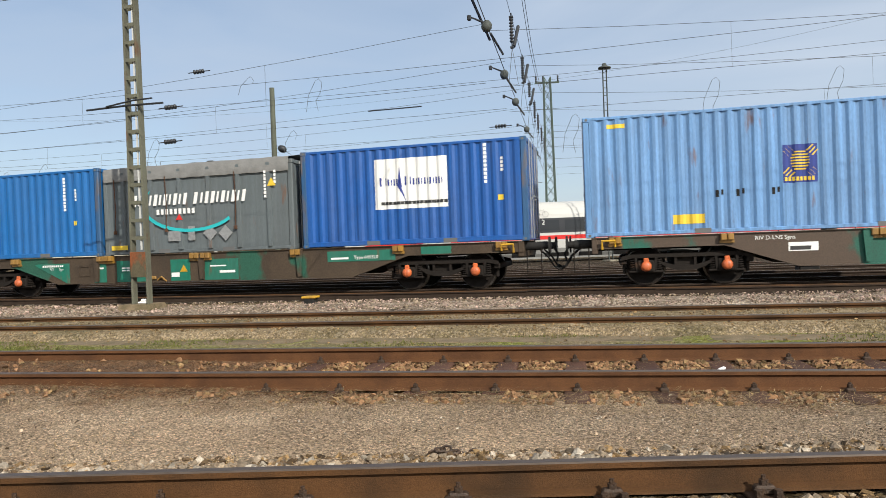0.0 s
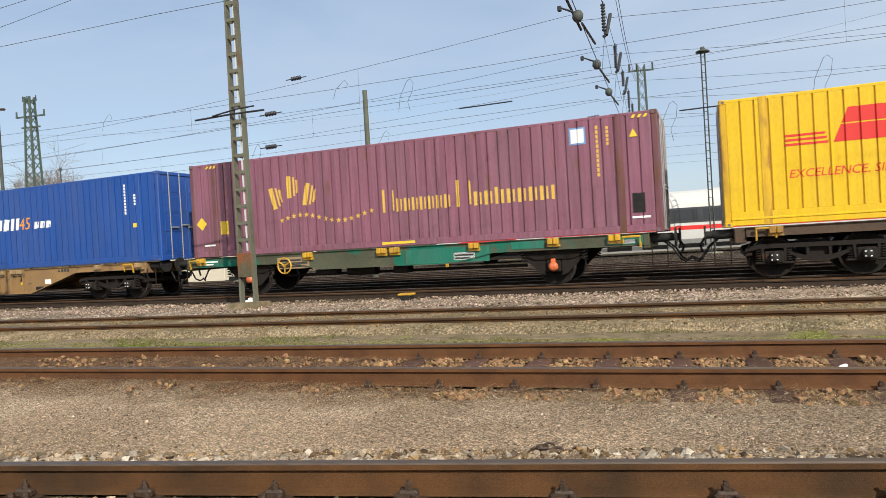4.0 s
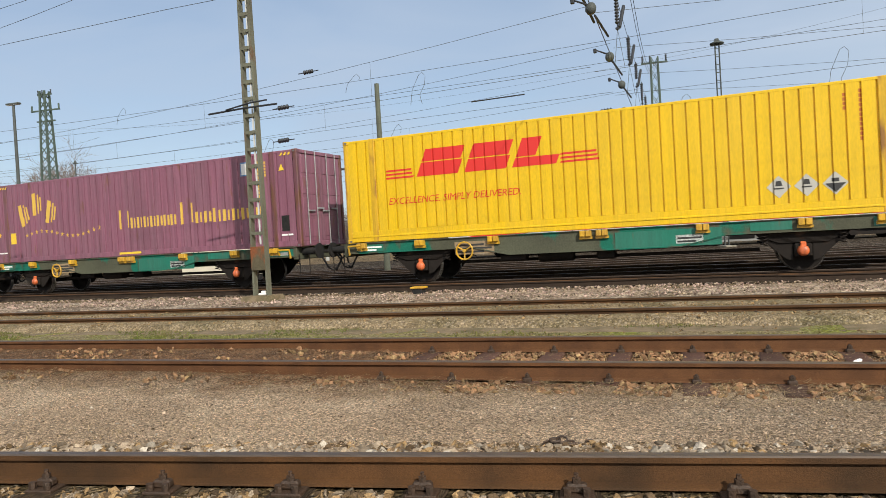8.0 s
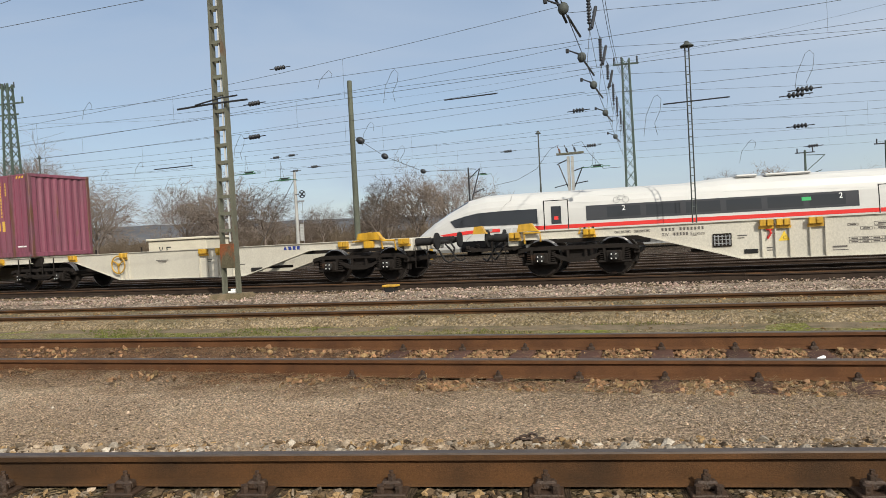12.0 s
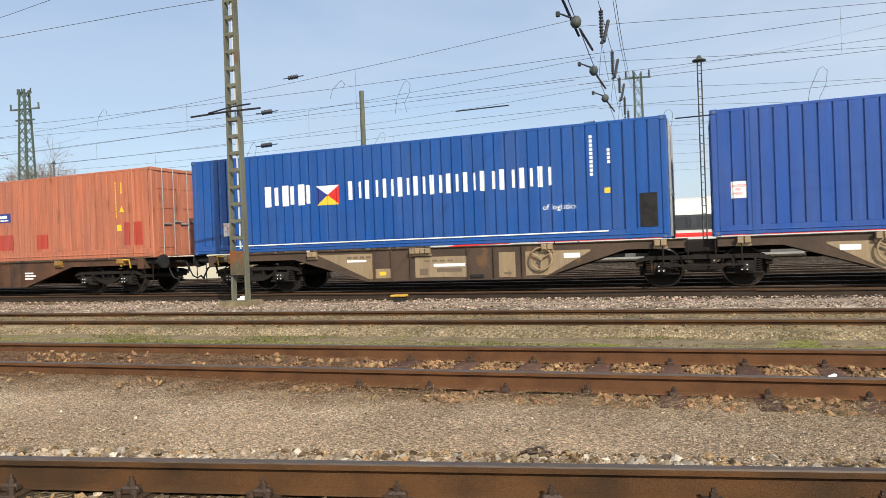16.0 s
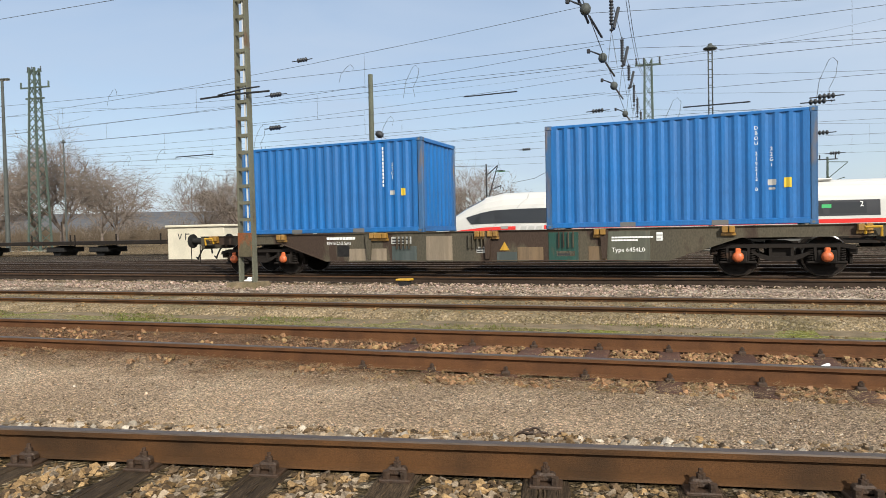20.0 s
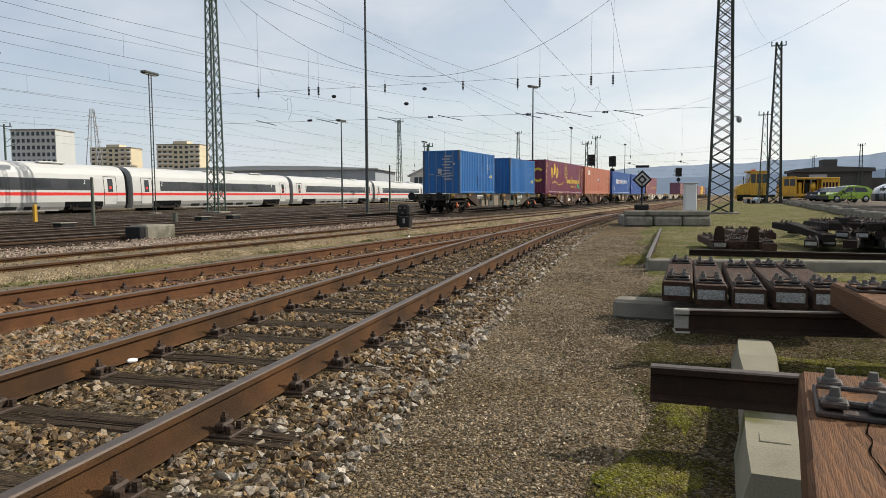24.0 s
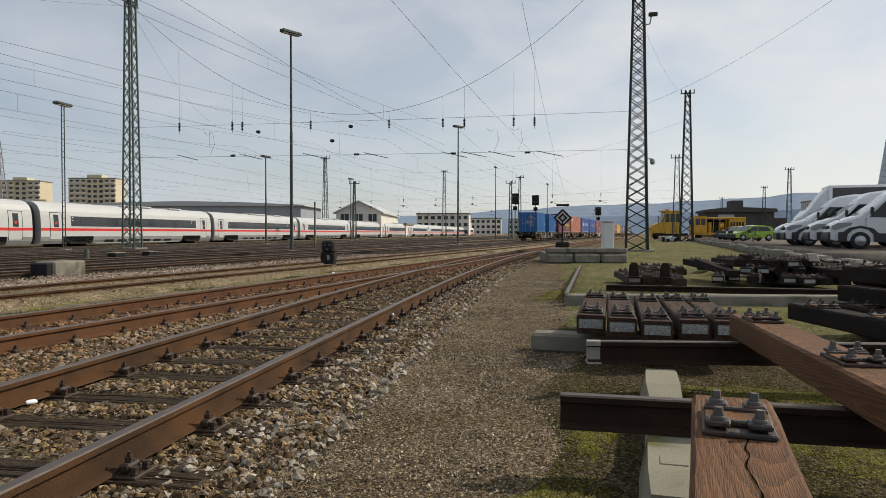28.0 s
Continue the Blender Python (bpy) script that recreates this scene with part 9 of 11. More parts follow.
# bicycle leaning by the cars
b = thing("bicycle", "old bicycle standing by the edging stones", "bicycle", at=pose(60.0, -4.3, LOT, 0, 8, -62))
for x in (-0.53, 0.53):
    w = part("wheel", Shape().tube([(x + 0.33 * math.cos(a * 0.3142), 0, 0.34 + 0.33 * math.sin(a * 0.3142)) for a in range(21)], 0.022, 6), TYRE, b)
    part("hub", Shape().cyl((x, -0.05, 0.34), (x, 0.05, 0.34), 0.03, 8), SILVER, w)
part("frame", Shape().tube([(-0.53, 0, 0.34), (-0.1, 0, 0.3), (0.36, 0, 0.78), (-0.2, 0, 0.82), (-0.53, 0, 0.34)], 0.02, 6), BLACK, b)
part("fork", Shape().tube([(0.53, 0, 0.34), (0.38, 0, 0.95)], 0.018, 6), BLACK, b)
part("seat", Shape().bev(-0.34, -0.08, -0.08, 0.08, 0.92, 0.98, 0.02).cyl((-0.2, 0, 0.8), (-0.2, 0, 0.93), 0.014, 6), BLACK, b)
part("handlebar", Shape().tube([(0.3, -0.28, 1.02), (0.38, 0, 1.0), (0.3, 0.28, 1.02)], 0.014, 6), SILVER, b)
# kerb stones by the vans
for i in range(31):
    x = lerp(22, 92, (i / 30) ** 1.3)
    tagged(part("kerb_stone", Shape().bev(-0.62 - 0.012 * i, 0.62 + 0.012 * i, -0.22, 0.22, 0, 0.46 + 0.05 * math.sin(i * 1.7), 0.06), CONC, at=pose(x, kerb_y(x) + 0.25 + 0.06 * math.sin(i * 2.3), GROUND, 0, 0, 6 + 3 * math.sin(i))), "rough stone block edging the grass", "kerb stone", "edging stones")
# yellow track machines
MACH = paint("yellow_machine_paint", (0.70, 0.38, 0.015))
m = thing("track_machine", "yellow rail maintenance machine with a glazed cab", "track machine", at=pose(124.3, 3.8, GROUND, 0, 0, -72) @ Matrix.Diagonal((0.74, 0.9, 1.14, 1)))
part("bonnet", Shape().prism([(-4.0, 1.1), (-4.0, 1.9), (-3.5, 2.35), (-2.4, 2.6), (-1.1, 2.75), (-1.1, 1.1)], 1, -1.3, 1.3), MACH, m)
part("plough", Shape().prism([(-4.4, 0.45), (-4.1, 1.2), (-3.9, 1.2), (-3.9, 0.45)], 1, -1.35, 1.35), MACH, m)
part("cab", Shape().prism([(-1.1, 1.0), (-1.45, 2.7), (-1.0, 4.3), (2.5, 4.3), (2.6, 1.0)], 1, -1.4, 1.4), MACH, m)
for x0, x1 in ((-1.05, -0.1), (0.1, 1.1), (1.3, 2.3)):
    for y in (-1.42, 1.405):
        part("cab_window", Shape().box(x0, x1, y, y + 0.015, 2.75, 4.0), GLASS, m)
for y0 in (-1.25, 0.1):
    part("front_window", Shape().face([(-1.47, y0, 2.85), (-1.47, y0 + 1.15, 2.85), (-1.12, y0 + 1.15, 4.1), (-1.12, y0, 4.1)]), GLASS, m)
part("cab_roof", Shape().bev(-1.7, 2.8, -1.5, 1.5, 4.3, 4.48, 0.06), MACH, m)
part("roof_light", Shape().bev(-0.6, 0.2, -0.5, 0.5, 4.48, 4.7, 0.06), ORANGE, m)
part("exhaust", Shape().cyl((-1.9, 0.8, 2.6), (-1.9, 0.8, 3.7), 0.09, 8), BLACK, m)
part("handrail", Shape().tube([(-3.9, -1.3, 2.0), (-3.9, -1.3, 2.9), (-1.5, -1.3, 3.3)], 0.035, 5).tube([(-2.7, -1.3, 2.4), (-2.7, -1.3, 3.1)], 0.03, 5), MACH, m)
part("cab_ladder", Shape().box(0.9, 0.96, -1.5, -1.44, 0.4, 2.6).box(1.4, 1.46, -1.5, -1.44, 0.4, 2.6).box(0.9, 1.46, -1.5, -1.44, 0.8, 0.86).box(0.9, 1.46, -1.5, -1.44, 1.3, 1.36), BLACK, m)
part("chassis", Shape().bev(-4.1, 4.2, -1.2, 1.2, 0.7, 1.1, 0.05), BLACK, m)
for x in (-2.8, 2.4):
    part("wheelset", Shape().cyl((x, -0.85, 0.62), (x, 0.85, 0.62), 0.45, 14), BLACK, m)
m = thing("track_machine", "long yellow tamping machine with open work bays", "track machine", at=pose(134.5, -4.1, GROUND, 0, 0, -70) @ Matrix.Diagonal((0.8, 0.9, 1.14, 1)))
part("chassis", Shape().bev(-5.5, 6.5, -1.2, 1.2, 0.8, 1.2, 0.05), MACH, m)
part("cab", Shape().prism([(-5.4, 1.2), (-5.5, 2.4), (-5.2, 3.8), (-2.4, 3.8), (-2.4, 1.2)], 1, -1.35, 1.35), MACH, m)
part("front_window", Shape().box(-5.52, -5.44, -1.0, 1.0, 2.5, 3.4), GLASS, m)
for x0, x1 in ((-5.0, -4.0), (-3.8, -2.8)):
    part("cab_window", Shape().box(x0, x1, -1.37, -1.355, 2.4, 3.4), GLASS, m)
part("roof_beam", Shape().bev(-2.4, 6.4, -1.3, 1.3, 3.35, 3.65, 0.08), MACH, m)
part("engine_housing", Shape().bev(2.6, 6.4, -1.3, 1.3, 1.2, 3.35, 0.1), MACH, m)
for k in range(5):
    part("vent", Shape().box(2.9 + k * 0.65, 3.3 + k * 0.65, -1.325, -1.305, 2.2, 2.9), BLACK, m)
for k in range(3):
    part("tamping_unit", Shape().bev(-1.9 + k * 1.4, -1.1 + k * 1.4, -0.9, 0.9, 0.6, 2.9, 0.15), MACH if k != 1 else BLACK, m)
    part("hydraulic_ram", Shape().cyl((-1.0 + k * 1.4, -1.1, 1.0), (-0.8 + k * 1.4, -1.1, 3.3), 0.1, 8), GALV if k % 2 else MACH, m)
part("tank", Shape().cyl((0.4, -1.0, 2.2), (1.4, -1.0, 2.2), 0.45, 12), MACH, m)
# black sheet added for the darkness inside the open bays
part("bay_shadow_panel", Shape().box(-2.3, 2.6, 0.95, 1.0, 1.2, 3.3), BLACK, m, "black sheet in place of the shadow inside the bays")
for x in (-3.8, 4.6):
    part("wheelset", Shape().cyl((x, -0.85, 0.62), (x, 0.85, 0.62), 0.45, 14), BLACK, m)
rnd = random.Random(3)
for k in range(16):
    x, y = 104 + rnd.uniform(-3, 16), rnd.uniform(-5, 4.5)
    r = rnd.uniform(0.35, 0.9)
    pile = thing("scrap_pile", "low pile of scrap track parts on the grass", "scrap", "scrap piles", at=pose(x, y, GROUND))
    for j in range(7):
        a, b, c2 = (rnd.uniform(-r, r) for _ in range(3))
        part("scrap_piece", Shape().bev(a - r * 0.4, a + r * 0.4, b - r * 0.3, b + r * 0.3, 0, abs(c2) * 0.8 + 0.1, 0.06), TARRED if (k + j) % 3 else GALV, pile)
tagged(part("rubble_bag", Shape().bev(-0.4, 0.4, -0.4, 0.4, 0, 0.85, 0.25), plain("pale_blue_woven_bag", (0.5, 0.58, 0.66), 0.8), at=pose(109.5, 3.0, GROUND, 0, 0, 20)), "pale blue woven rubble bag among scrap", "bag")

# buildings
def facade(name, label, at, L, D, storeys, sh, wall, bay, base=0.0, win=None, balcony=False, roof=None, category="building", win_h=0.5):
    """A block with its storeys and windows on the two faces towards the yard."""
    b = thing(name, label, category, at=at)
    H = storeys * sh
    part("wall", Shape().box(-L / 2, L / 2, -D / 2, D / 2, base, base + H), wall, b)
    part("roof", Shape().bev(-L / 2 - 0.3, L / 2 + 0.3, -D / 2 - 0.3, D / 2 + 0.3, base + H, base + H + 0.6, 0.1), roof or CONC, b)
    wm = win or GLASS
    n = int(L / bay)
    if balcony:
        part("lift_house", Shape().box(-L * 0.16, L * 0.16, -D * 0.3, D * 0.3, base + H, base + H + sh * 0.9), wall, b)
    wmesh = Shape().box(-bay * 0.3, bay * 0.3, -0.06, 0.05, -sh * win_h / 2, sh * win_h / 2).data("window", wm)
    bmesh_ = Shape().box(-bay * 0.5, bay * 0.5, -1.1, 0.0, -sh * 0.5, -sh * 0.12).data("balcony", CREAMWALL)
    for k in range(storeys):
        z = base + (k + 0.5) * sh
        for i in range(n):
            x = -L / 2 + (i + 0.5) * L / n
            part("window", wmesh, None, b, at=pose(x, -D / 2, z))
            if balcony and (i < 3 or i > n - 3):
                part("balcony", bmesh_, None, b, at=pose(x, -D / 2 - 0.02, z))
        for i in range(int(D / bay)):
            part("window", wmesh, None, b, at=pose(-L / 2, -D / 2 + (i + 0.5) * bay, z, 0, 0, -90))
    return b


BEIGE = material("beige_render", (0.62, 0.54, 0.38), 0.9, 0, (0.55, 0.48, 0.35), 0.2, 0.5, 5, 0.1, 0, 5)
GREYWALL = material("pale_grey_cladding", (0.5, 0.51, 0.5), 0.8, 0, (0.44, 0.45, 0.44), 0.2, 0.5, 5, 0.1, 0, 5)
HALLWALL = material("grey_corrugated_cladding", (0.34, 0.36, 0.38), 0.7, 0, (0.28, 0.3, 0.32), 0.2, 0.5, 5, 0.1, 0, 5, (4, 4, 0.2))
CREAMWALL = material("cream_render", (0.74, 0.68, 0.6), 0.9, 0, (0.58, 0.54, 0.46), 0.3, 0.5, 5, 0.1, 0, 5)
DARKROOF = material("dark_roofing", (0.09, 0.085, 0.08), 0.9, 0, (0.07, 0.065, 0.06), 0.3, 0.5, 5, 0.1, 0, 5)
facade("apartment_block", "beige apartment block with white balconies", pose(309, 386, 0, 0, 0, -68), 27, 14, 11, 2.9, BEIGE, 3.4, balcony=2)
facade("apartment_block", "beige apartment block with white balconies, a little taller", pose(325, 344, 0, 0, 0, -68), 28, 14, 11, 3.05, BEIGE, 3.4, balcony=2)
facade("office_block", "pale banded office block", pose(219, 325, 0, 0, 0, -66), 22, 16, 10, 3.3, GREYWALL, 2.4, win_h=0.55)
b = thing("depot_hall", "long grey depot hall with a shallow curved roof", "depot", at=pose(152, 130, 0, 0, 0, -72))
part("wall", Shape().box(-32, 32, 0, 26, 0, 8.4), HALLWALL, b)
part("roof", Shape().prism([(-33, 8.3), (-33, 8.6), (-16, 9.3), (0, 9.6), (16, 9.3), (33, 8.6), (33, 8.3)], 1, -0.8, 27), GREYWALL, b)
part("sign_board", Shape().bev(-6.5, -4.0, -0.15, -0.02, 6.2, 7.6, 0.03), WHITE, b)
b = thing("depot_shed", "cream brick shed with a glazed gable", "depot", at=pose(150, 76, 0, 0, 0, -72))
part("wall", Shape().prism([(-5.5, 0), (5.5, 0), (5.5, 6.0), (0, 8.6), (-5.5, 6.0)], 1, -0.2, 40), CREAMWALL, b)
for e in (-1, 1):
    part("roof", Shape().prism([(e * 6.1, 5.7), (e * 6.1, 6.0), (0, 8.95), (0, 8.6)] if e > 0 else [(-6.1, 6.0), (-6.1, 5.7), (0, 8.6), (0, 8.95)], 1, -0.7, 41), GREYWALL, b)
for x in (-3.4, 0.0, 3.4):
    k = part("window", Shape().box(x - 1.0, x + 1.0, -0.27, -0.21, 1.6, 5.6), GLASS, b)
    part("mullion", Shape().box(x - 0.04, x + 0.04, -0.3, -0.275, 1.6, 5.6).box(x - 1, x + 1, -0.3, -0.275, 3.5, 3.6), WHITE, k)
for k in range(9):
    part("window", Shape().box(-5.57, -5.51, 2.0 + k * 4.2, 4.6 + k * 4.2, 2.2, 4.6), GLASS, b)
for k, (x, y, L, D, st, wall) in enumerate(((182, 92, 30, 14, 1, CREAMWALL), (330, 118, 26, 14, 2, GREYWALL), (400, 128, 40, 14, 3, CREAMWALL), (430, 98, 24, 12, 3, GREYWALL), (300, 108, 24, 12, 3, CREAMWALL))):
    facade("yard_building", "low office building beyond the yard", pose(x, y, 0, 0, 0, -76), L, D, st, 3.2, wall, 3.0)
b = thing("workshop", "dark flat-roofed workshop behind the yellow machines", "workshop", at=pose(220, -13.5, 0, 0, 0, -82))
part("wall", Shape().box(-9.5, 9.5, 0, 14, 0, 7.4).box(9.5, 13.5, 2, 12, 0, 5.6), DARKROOF, b)
part("roof", Shape().prism([(-10.2, 7.3), (10.2, 7.3), (10.0, 8.3), (-2, 8.9), (-10.2, 8.0)], 1, -1, 15), DARKROOF, b)
part("roof_house", Shape().bev(-2, 1.6, 3, 9, 8.0, 10.9, 0.1), DARKROOF, b)
part("pale_wall", Shape().box(-6, -1.5, -0.1, 0, 3.0, 6.6), GREYWALL, b)
b = thing("office_tower", "tapering office tower, coloured pale for haze", "tower", at=pose(470, -116, 0, 0, 0, 10))
s = Shape()
for k in range(17):
    w, w2 = 12 - k * 0.36, 12 - (k + 0.9) * 0.36
    s.mesh([(-w, -w, k * 3.5), (w, -w, k * 3.5), (w, w, k * 3.5), (-w, w, k * 3.5), (-w2, -w2, k * 3.5 + 3.3), (w2, -w2, k * 3.5 + 3.3), (w2, w2, k * 3.5 + 3.3), (-w2, w2, k * 3.5 + 3.3)], [(0, 1, 5, 4), (1, 2, 6, 5), (2, 3, 7, 6), (3, 0, 4, 7), (4, 5, 6, 7)])
# distance haze is part of the tower's base colour
part("storeys", s, material("haze_tinted_glass", (0.42, 0.47, 0.52), 0.5, 0, (0.38, 0.43, 0.48), 0.1, 0.5, 2, 0.05, 0, 2), b)
facade("yard_building", "long pale building under the tower", pose(420, -88, 0, 0, 0, -80), 60, 16, 5, 3.6, GREYWALL, 3.5)
facade("yard_building", "low building at the end of the vans", pose(150, -48, 0, 0, 0, -80), 40, 12, 2, 3.4, CREAMWALL, 3.2)

# far hills; the eastern ones have their haze mixed into the colour
HILL = material("haze_tinted_hill", (0.23, 0.285, 0.36), 1.0, 0, (0.205, 0.26, 0.335), 0.004, 0.6, 0.03, 0.1, 0, 1)
def hills(name, pts, dist, label, mat):
    s = Shape()
    prev = None
    for i in range(len(pts) * 24 - 23):
        k = i / 24
        j = min(int(k), len(pts) - 2)
        a, h = lerp(pts[j][0], pts[j + 1][0], k - j), lerp(pts[j][1], pts[j + 1][1], (k - j) ** 2 * (3 - 2 * (k - j)))
        h += 6 * noise.noise((a * 0.35, dist * 0.01, 0)) + 1.2 * noise.noise((a * 1.3, 3, 0))
        p = (dist * math.cos(radians(a)), dist * math.sin(radians(a)))
        q = (p[0] * 1.4, p[1] * 1.4)
        row = [(p[0], p[1], -5), (p[0] * 1.05, p[1] * 1.05, h * 0.55), (p[0] * 1.15, p[1] * 1.15, h), (q[0], q[1], -5)]
        if prev:
            for m in range(3):
                s.mesh([prev[m], row[m], row[m + 1], prev[m + 1]], [(0, 1, 2, 3)], 0, True)
        prev = row
    tagged(part(name, s, mat), label, "hills", kind="structure")


hills("backdrop_east", [(-40, 60), (-20, 95), (-8, 122), (-5, 112), (0, 104), (3, 96), (8, 92), (14, 80), (20, 60), (32, 45), (60, 20)], 2000, "wooded hills on the horizon, coloured blue for haze", HILL)
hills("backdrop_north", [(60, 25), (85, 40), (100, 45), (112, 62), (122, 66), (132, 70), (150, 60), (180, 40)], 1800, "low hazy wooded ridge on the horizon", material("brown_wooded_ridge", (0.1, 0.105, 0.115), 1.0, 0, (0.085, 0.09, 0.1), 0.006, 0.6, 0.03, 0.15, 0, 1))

# bare trees
BARK = material("grey_brown_bark", (0.2, 0.165, 0.14), 0.95, 0, (0.13, 0.105, 0.088), 3, 0.7, 30, 0.3, 0.1, 20)
TWIG = material("grey_brown_twigs", (0.215, 0.175, 0.145), 0.95, 0, (0.155, 0.125, 0.105), 2, 0.7, 30, 0.25, 0, 20)


def grow(s, p, d, length, r, depth, rnd, twig):
    """A limb that forks again and again; the last three orders are fine twigs."""
    q = p + d * length
    if depth <= 2:
        side = d.orthogonal().normalized() * (0.0115, 0.014, 0.018)[depth]
        twig.mesh([p - side, p + side, q + side * 0.4], [(0, 1, 2)])
    else:
        s.cyl(p, q, r, 5 if depth > 4 else 4, r * 0.7, caps=False)
    if depth == 0:
        return
    n = (0, 5, 5, 4, 3, 3, 5)[depth]
    for i in range(n):
        a = d.orthogonal().normalized()
        a.rotate(Matrix.Rotation(6.283 * (i + rnd.random() * 0.8) / n, 3, d))
        out = rnd.uniform(0.5, 1.3) if depth < 6 else rnd.uniform(0.5, 1.0)
        nd = (d + a * out + Vector((0, 0, 0.12 if depth > 2 else 0.0))).normalized()
        grow(s, p + d * length * rnd.uniform(0.35, 1.0), nd, length * rnd.uniform(0.62, 0.9) * (1.5 if depth == 6 else 1.0), r * rnd.uniform(0.48, 0.62), depth - 1, rnd, twig)


def tree_meshes(seed, h):
    rnd = random.Random(seed)
    s, tw = Shape(), Shape()
    grow(s, Vector((0, 0, 0)), Vector((0.03, 0.02, 1)).normalized(), h * 0.16, h * 0.013, 6, rnd, tw)
    k = h / max(v[2] for v in tw.v)
    s.v, tw.v = [(a * k, b * k, c * k) for a, b, c in s.v], [(a * k, b * k, c * k) for a, b, c in tw.v]
    return s.data("trunk", BARK), tw.data("crown", TWIG)


KINDS = [tree_meshes(k, 10.0) for k in (11, 12, 13)]


def tree(x, y, h, k, turn):
    t = thing("bare_tree", "leafless broad tree with a fine brown crown", "tree", "bare trees", at=pose(x, y, GROUND, 0, 0, turn) @ Matrix.Scale(h / 9.0, 4))
    part("trunk", KINDS[k % 3][0], None, t)
    part("crown", KINDS[k % 3][1], None, t)


for i, (x, y, h) in enumerate(((-84, 66, 15), (-77, 64, 16), (-72, 68, 12), (-66, 78, 10.5), (-60.5, 79, 13), (-56, 82, 10), (-43, 92, 10.5), (-37, 92, 12.5), (-32, 93, 11),
                               (-100, 72, 13), (-108, 78, 13), (-92, 84, 12), (-47, 104, 8), (-27, 100, 9), (4, 118, 9), (12, 122, 10), (30, 146, 11), (50, 165, 12), (-67, 101, 7), (-62, 104, 6), (-57, 100, 7.5), (-52, 106, 6.5), (-72, 99, 7), (-21, 104, 7), (-79, 100, 8))):
    tree(x, y, h, i, 47 * i)
# scrub and woods behind
rnd = random.Random(9)
tw = Shape()
for i in range(900):
    u = rnd.random()
    x = lerp(-190, 40, u)
    y = lerp(112, 126, u) + rnd.uniform(-12, 9) - 0.12 * max(0, -x - 60)
    h = rnd.uniform(2.5, 7.4) * (0.75 + 0.4 * noise.noise((x * 0.06, 4.0, 0)))
    for j in range(34):
        a, b = rnd.uniform(0, 6.283), rnd.uniform(0.1, 0.7)
        p = Vector((x + rnd.uniform(-1.2, 1.2), y + rnd.uniform(-1.2, 1.2), rnd.uniform(0, h * 0.6)))
        q = p + Vector((math.cos(a) * b, math.sin(a) * b, 1)) * h * rnd.uniform(0.25, 0.5)
        tw.mesh([p - Vector((0.06, 0, 0)), p + Vector((0.06, 0, 0)), q], [(0, 1, 2)])
tagged(part("far_scrub", tw, material("winter_scrub", (0.15, 0.115, 0.082), 1, 0, (0.1, 0.08, 0.055), 0.3, 0.7, 5, 0.2, 0, 5)), "brown leafless scrub along the yard's edge", "scrub", kind="stuff")
tagged(part("scrub_bank", Shape().prism([(-210, -0.3), (-210, 2.4), (-120, 2.8), (-40, 2.5), (45, 2.0), (45, -0.3)], 1, 130, 140), material("winter_bank", (0.095, 0.08, 0.058), 1, 0, (0.07, 0.06, 0.045), 0.2, 0.7, 3, 0.3, 0.2, 2)), "brown overgrown bank behind the scrub", "bank", kind="structure")
# old flat wagons at the far left
for k in range(3):
    w = thing("flat_wagon", "rusty old flat wagon standing far off", "wagon", "standing flat wagons", at=pose(-66 + k * 13.2, 40.5, GROUND - 0.1, 0, 0, 4))
    part("deck", Shape().bev(-6.2, 6.2, -1.3, 1.3, 0.95, 1.25, 0.03), UNDER, w)
    for x in (-4, 4):
        part("wheelset", Shape().cyl((x, -0.8, 0.46), (x, 0.8, 0.46), 0.45, 14).bev(x - 0.9, x + 0.9, -1.05, 1.05, 0.4, 0.8, 0.05), BLACK, w)
    for x in (-5.9, -2, 2, 5.9):
        part("stake", Shape().box(x - 0.05, x + 0.05, -1.36, -1.3, 0.9, 1.75), UNDER, w)

# ---- overhead line ----
def sag_line(a, b, sag, n=12):
    a, b = Vector(a), Vector(b)
    return [a.lerp(b, i / n) - Vector((0, 0, sag * 4 * (i / n) * (1 - i / n))) for i in range(n + 1)]


def catenary(mid, spans, zc, zm, label, r=0.006, drop_step=6.0):
    """Contact wire, carrying wire and droppers over one track."""
    t = thing("overhead_wire", label, "overhead wire", "overhead wires")
    con, car = Shape(), Shape()
    for a, b in zip(spans, spans[1:]):
        side = 0.3 if int(a) % 2 else -0.3
        pa, pb = (a, mid(a) + side, zm), (b, mid(b) - side, zm)
        line = sag_line(pa, pb, 0.9)
        car.tube(line, r, 5)
        low = [(a, mid(a) + side, zc), (b, mid(b) - side, zc)]
        con.tube(sag_line(low[0], low[1], 0.02, 4), r, 5)
        n = max(3, int((b - a) / drop_step))
        for i in range(1, n):
            k = i / n
            p = Vector(pa).lerp(Vector(pb), k) - Vector((0, 0, 0.9 * 4 * k * (1 - k)))
            part("dropper", Shape().cyl(p, (p.x, p.y, zc), 0.0035, 4, caps=False), WIRE, t)
    part("contact_wire", con, WIRE, t)
    part("carrying_wire", car, WIRE, t)
    return t


SP = [-150, -95, -55, -3, 40, 70, 118, 175, 240, 320]
catenary(train_y, SP, 5.35, 6.9, "contact and carrying wire over the goods train's track")
for k, zc, zm in ((0.16, 5.4, 6.9), (0.33, 5.3, 6.9), (0.5, 5.3, 7.0), (0.66, 5.2, 6.9), (0.83, 5.2, 6.9), (1.0, 5.2, 6.9)):
    catenary(between(k), SP, zc, zm, "contact and carrying wire over a yard track", drop_step=9.0)
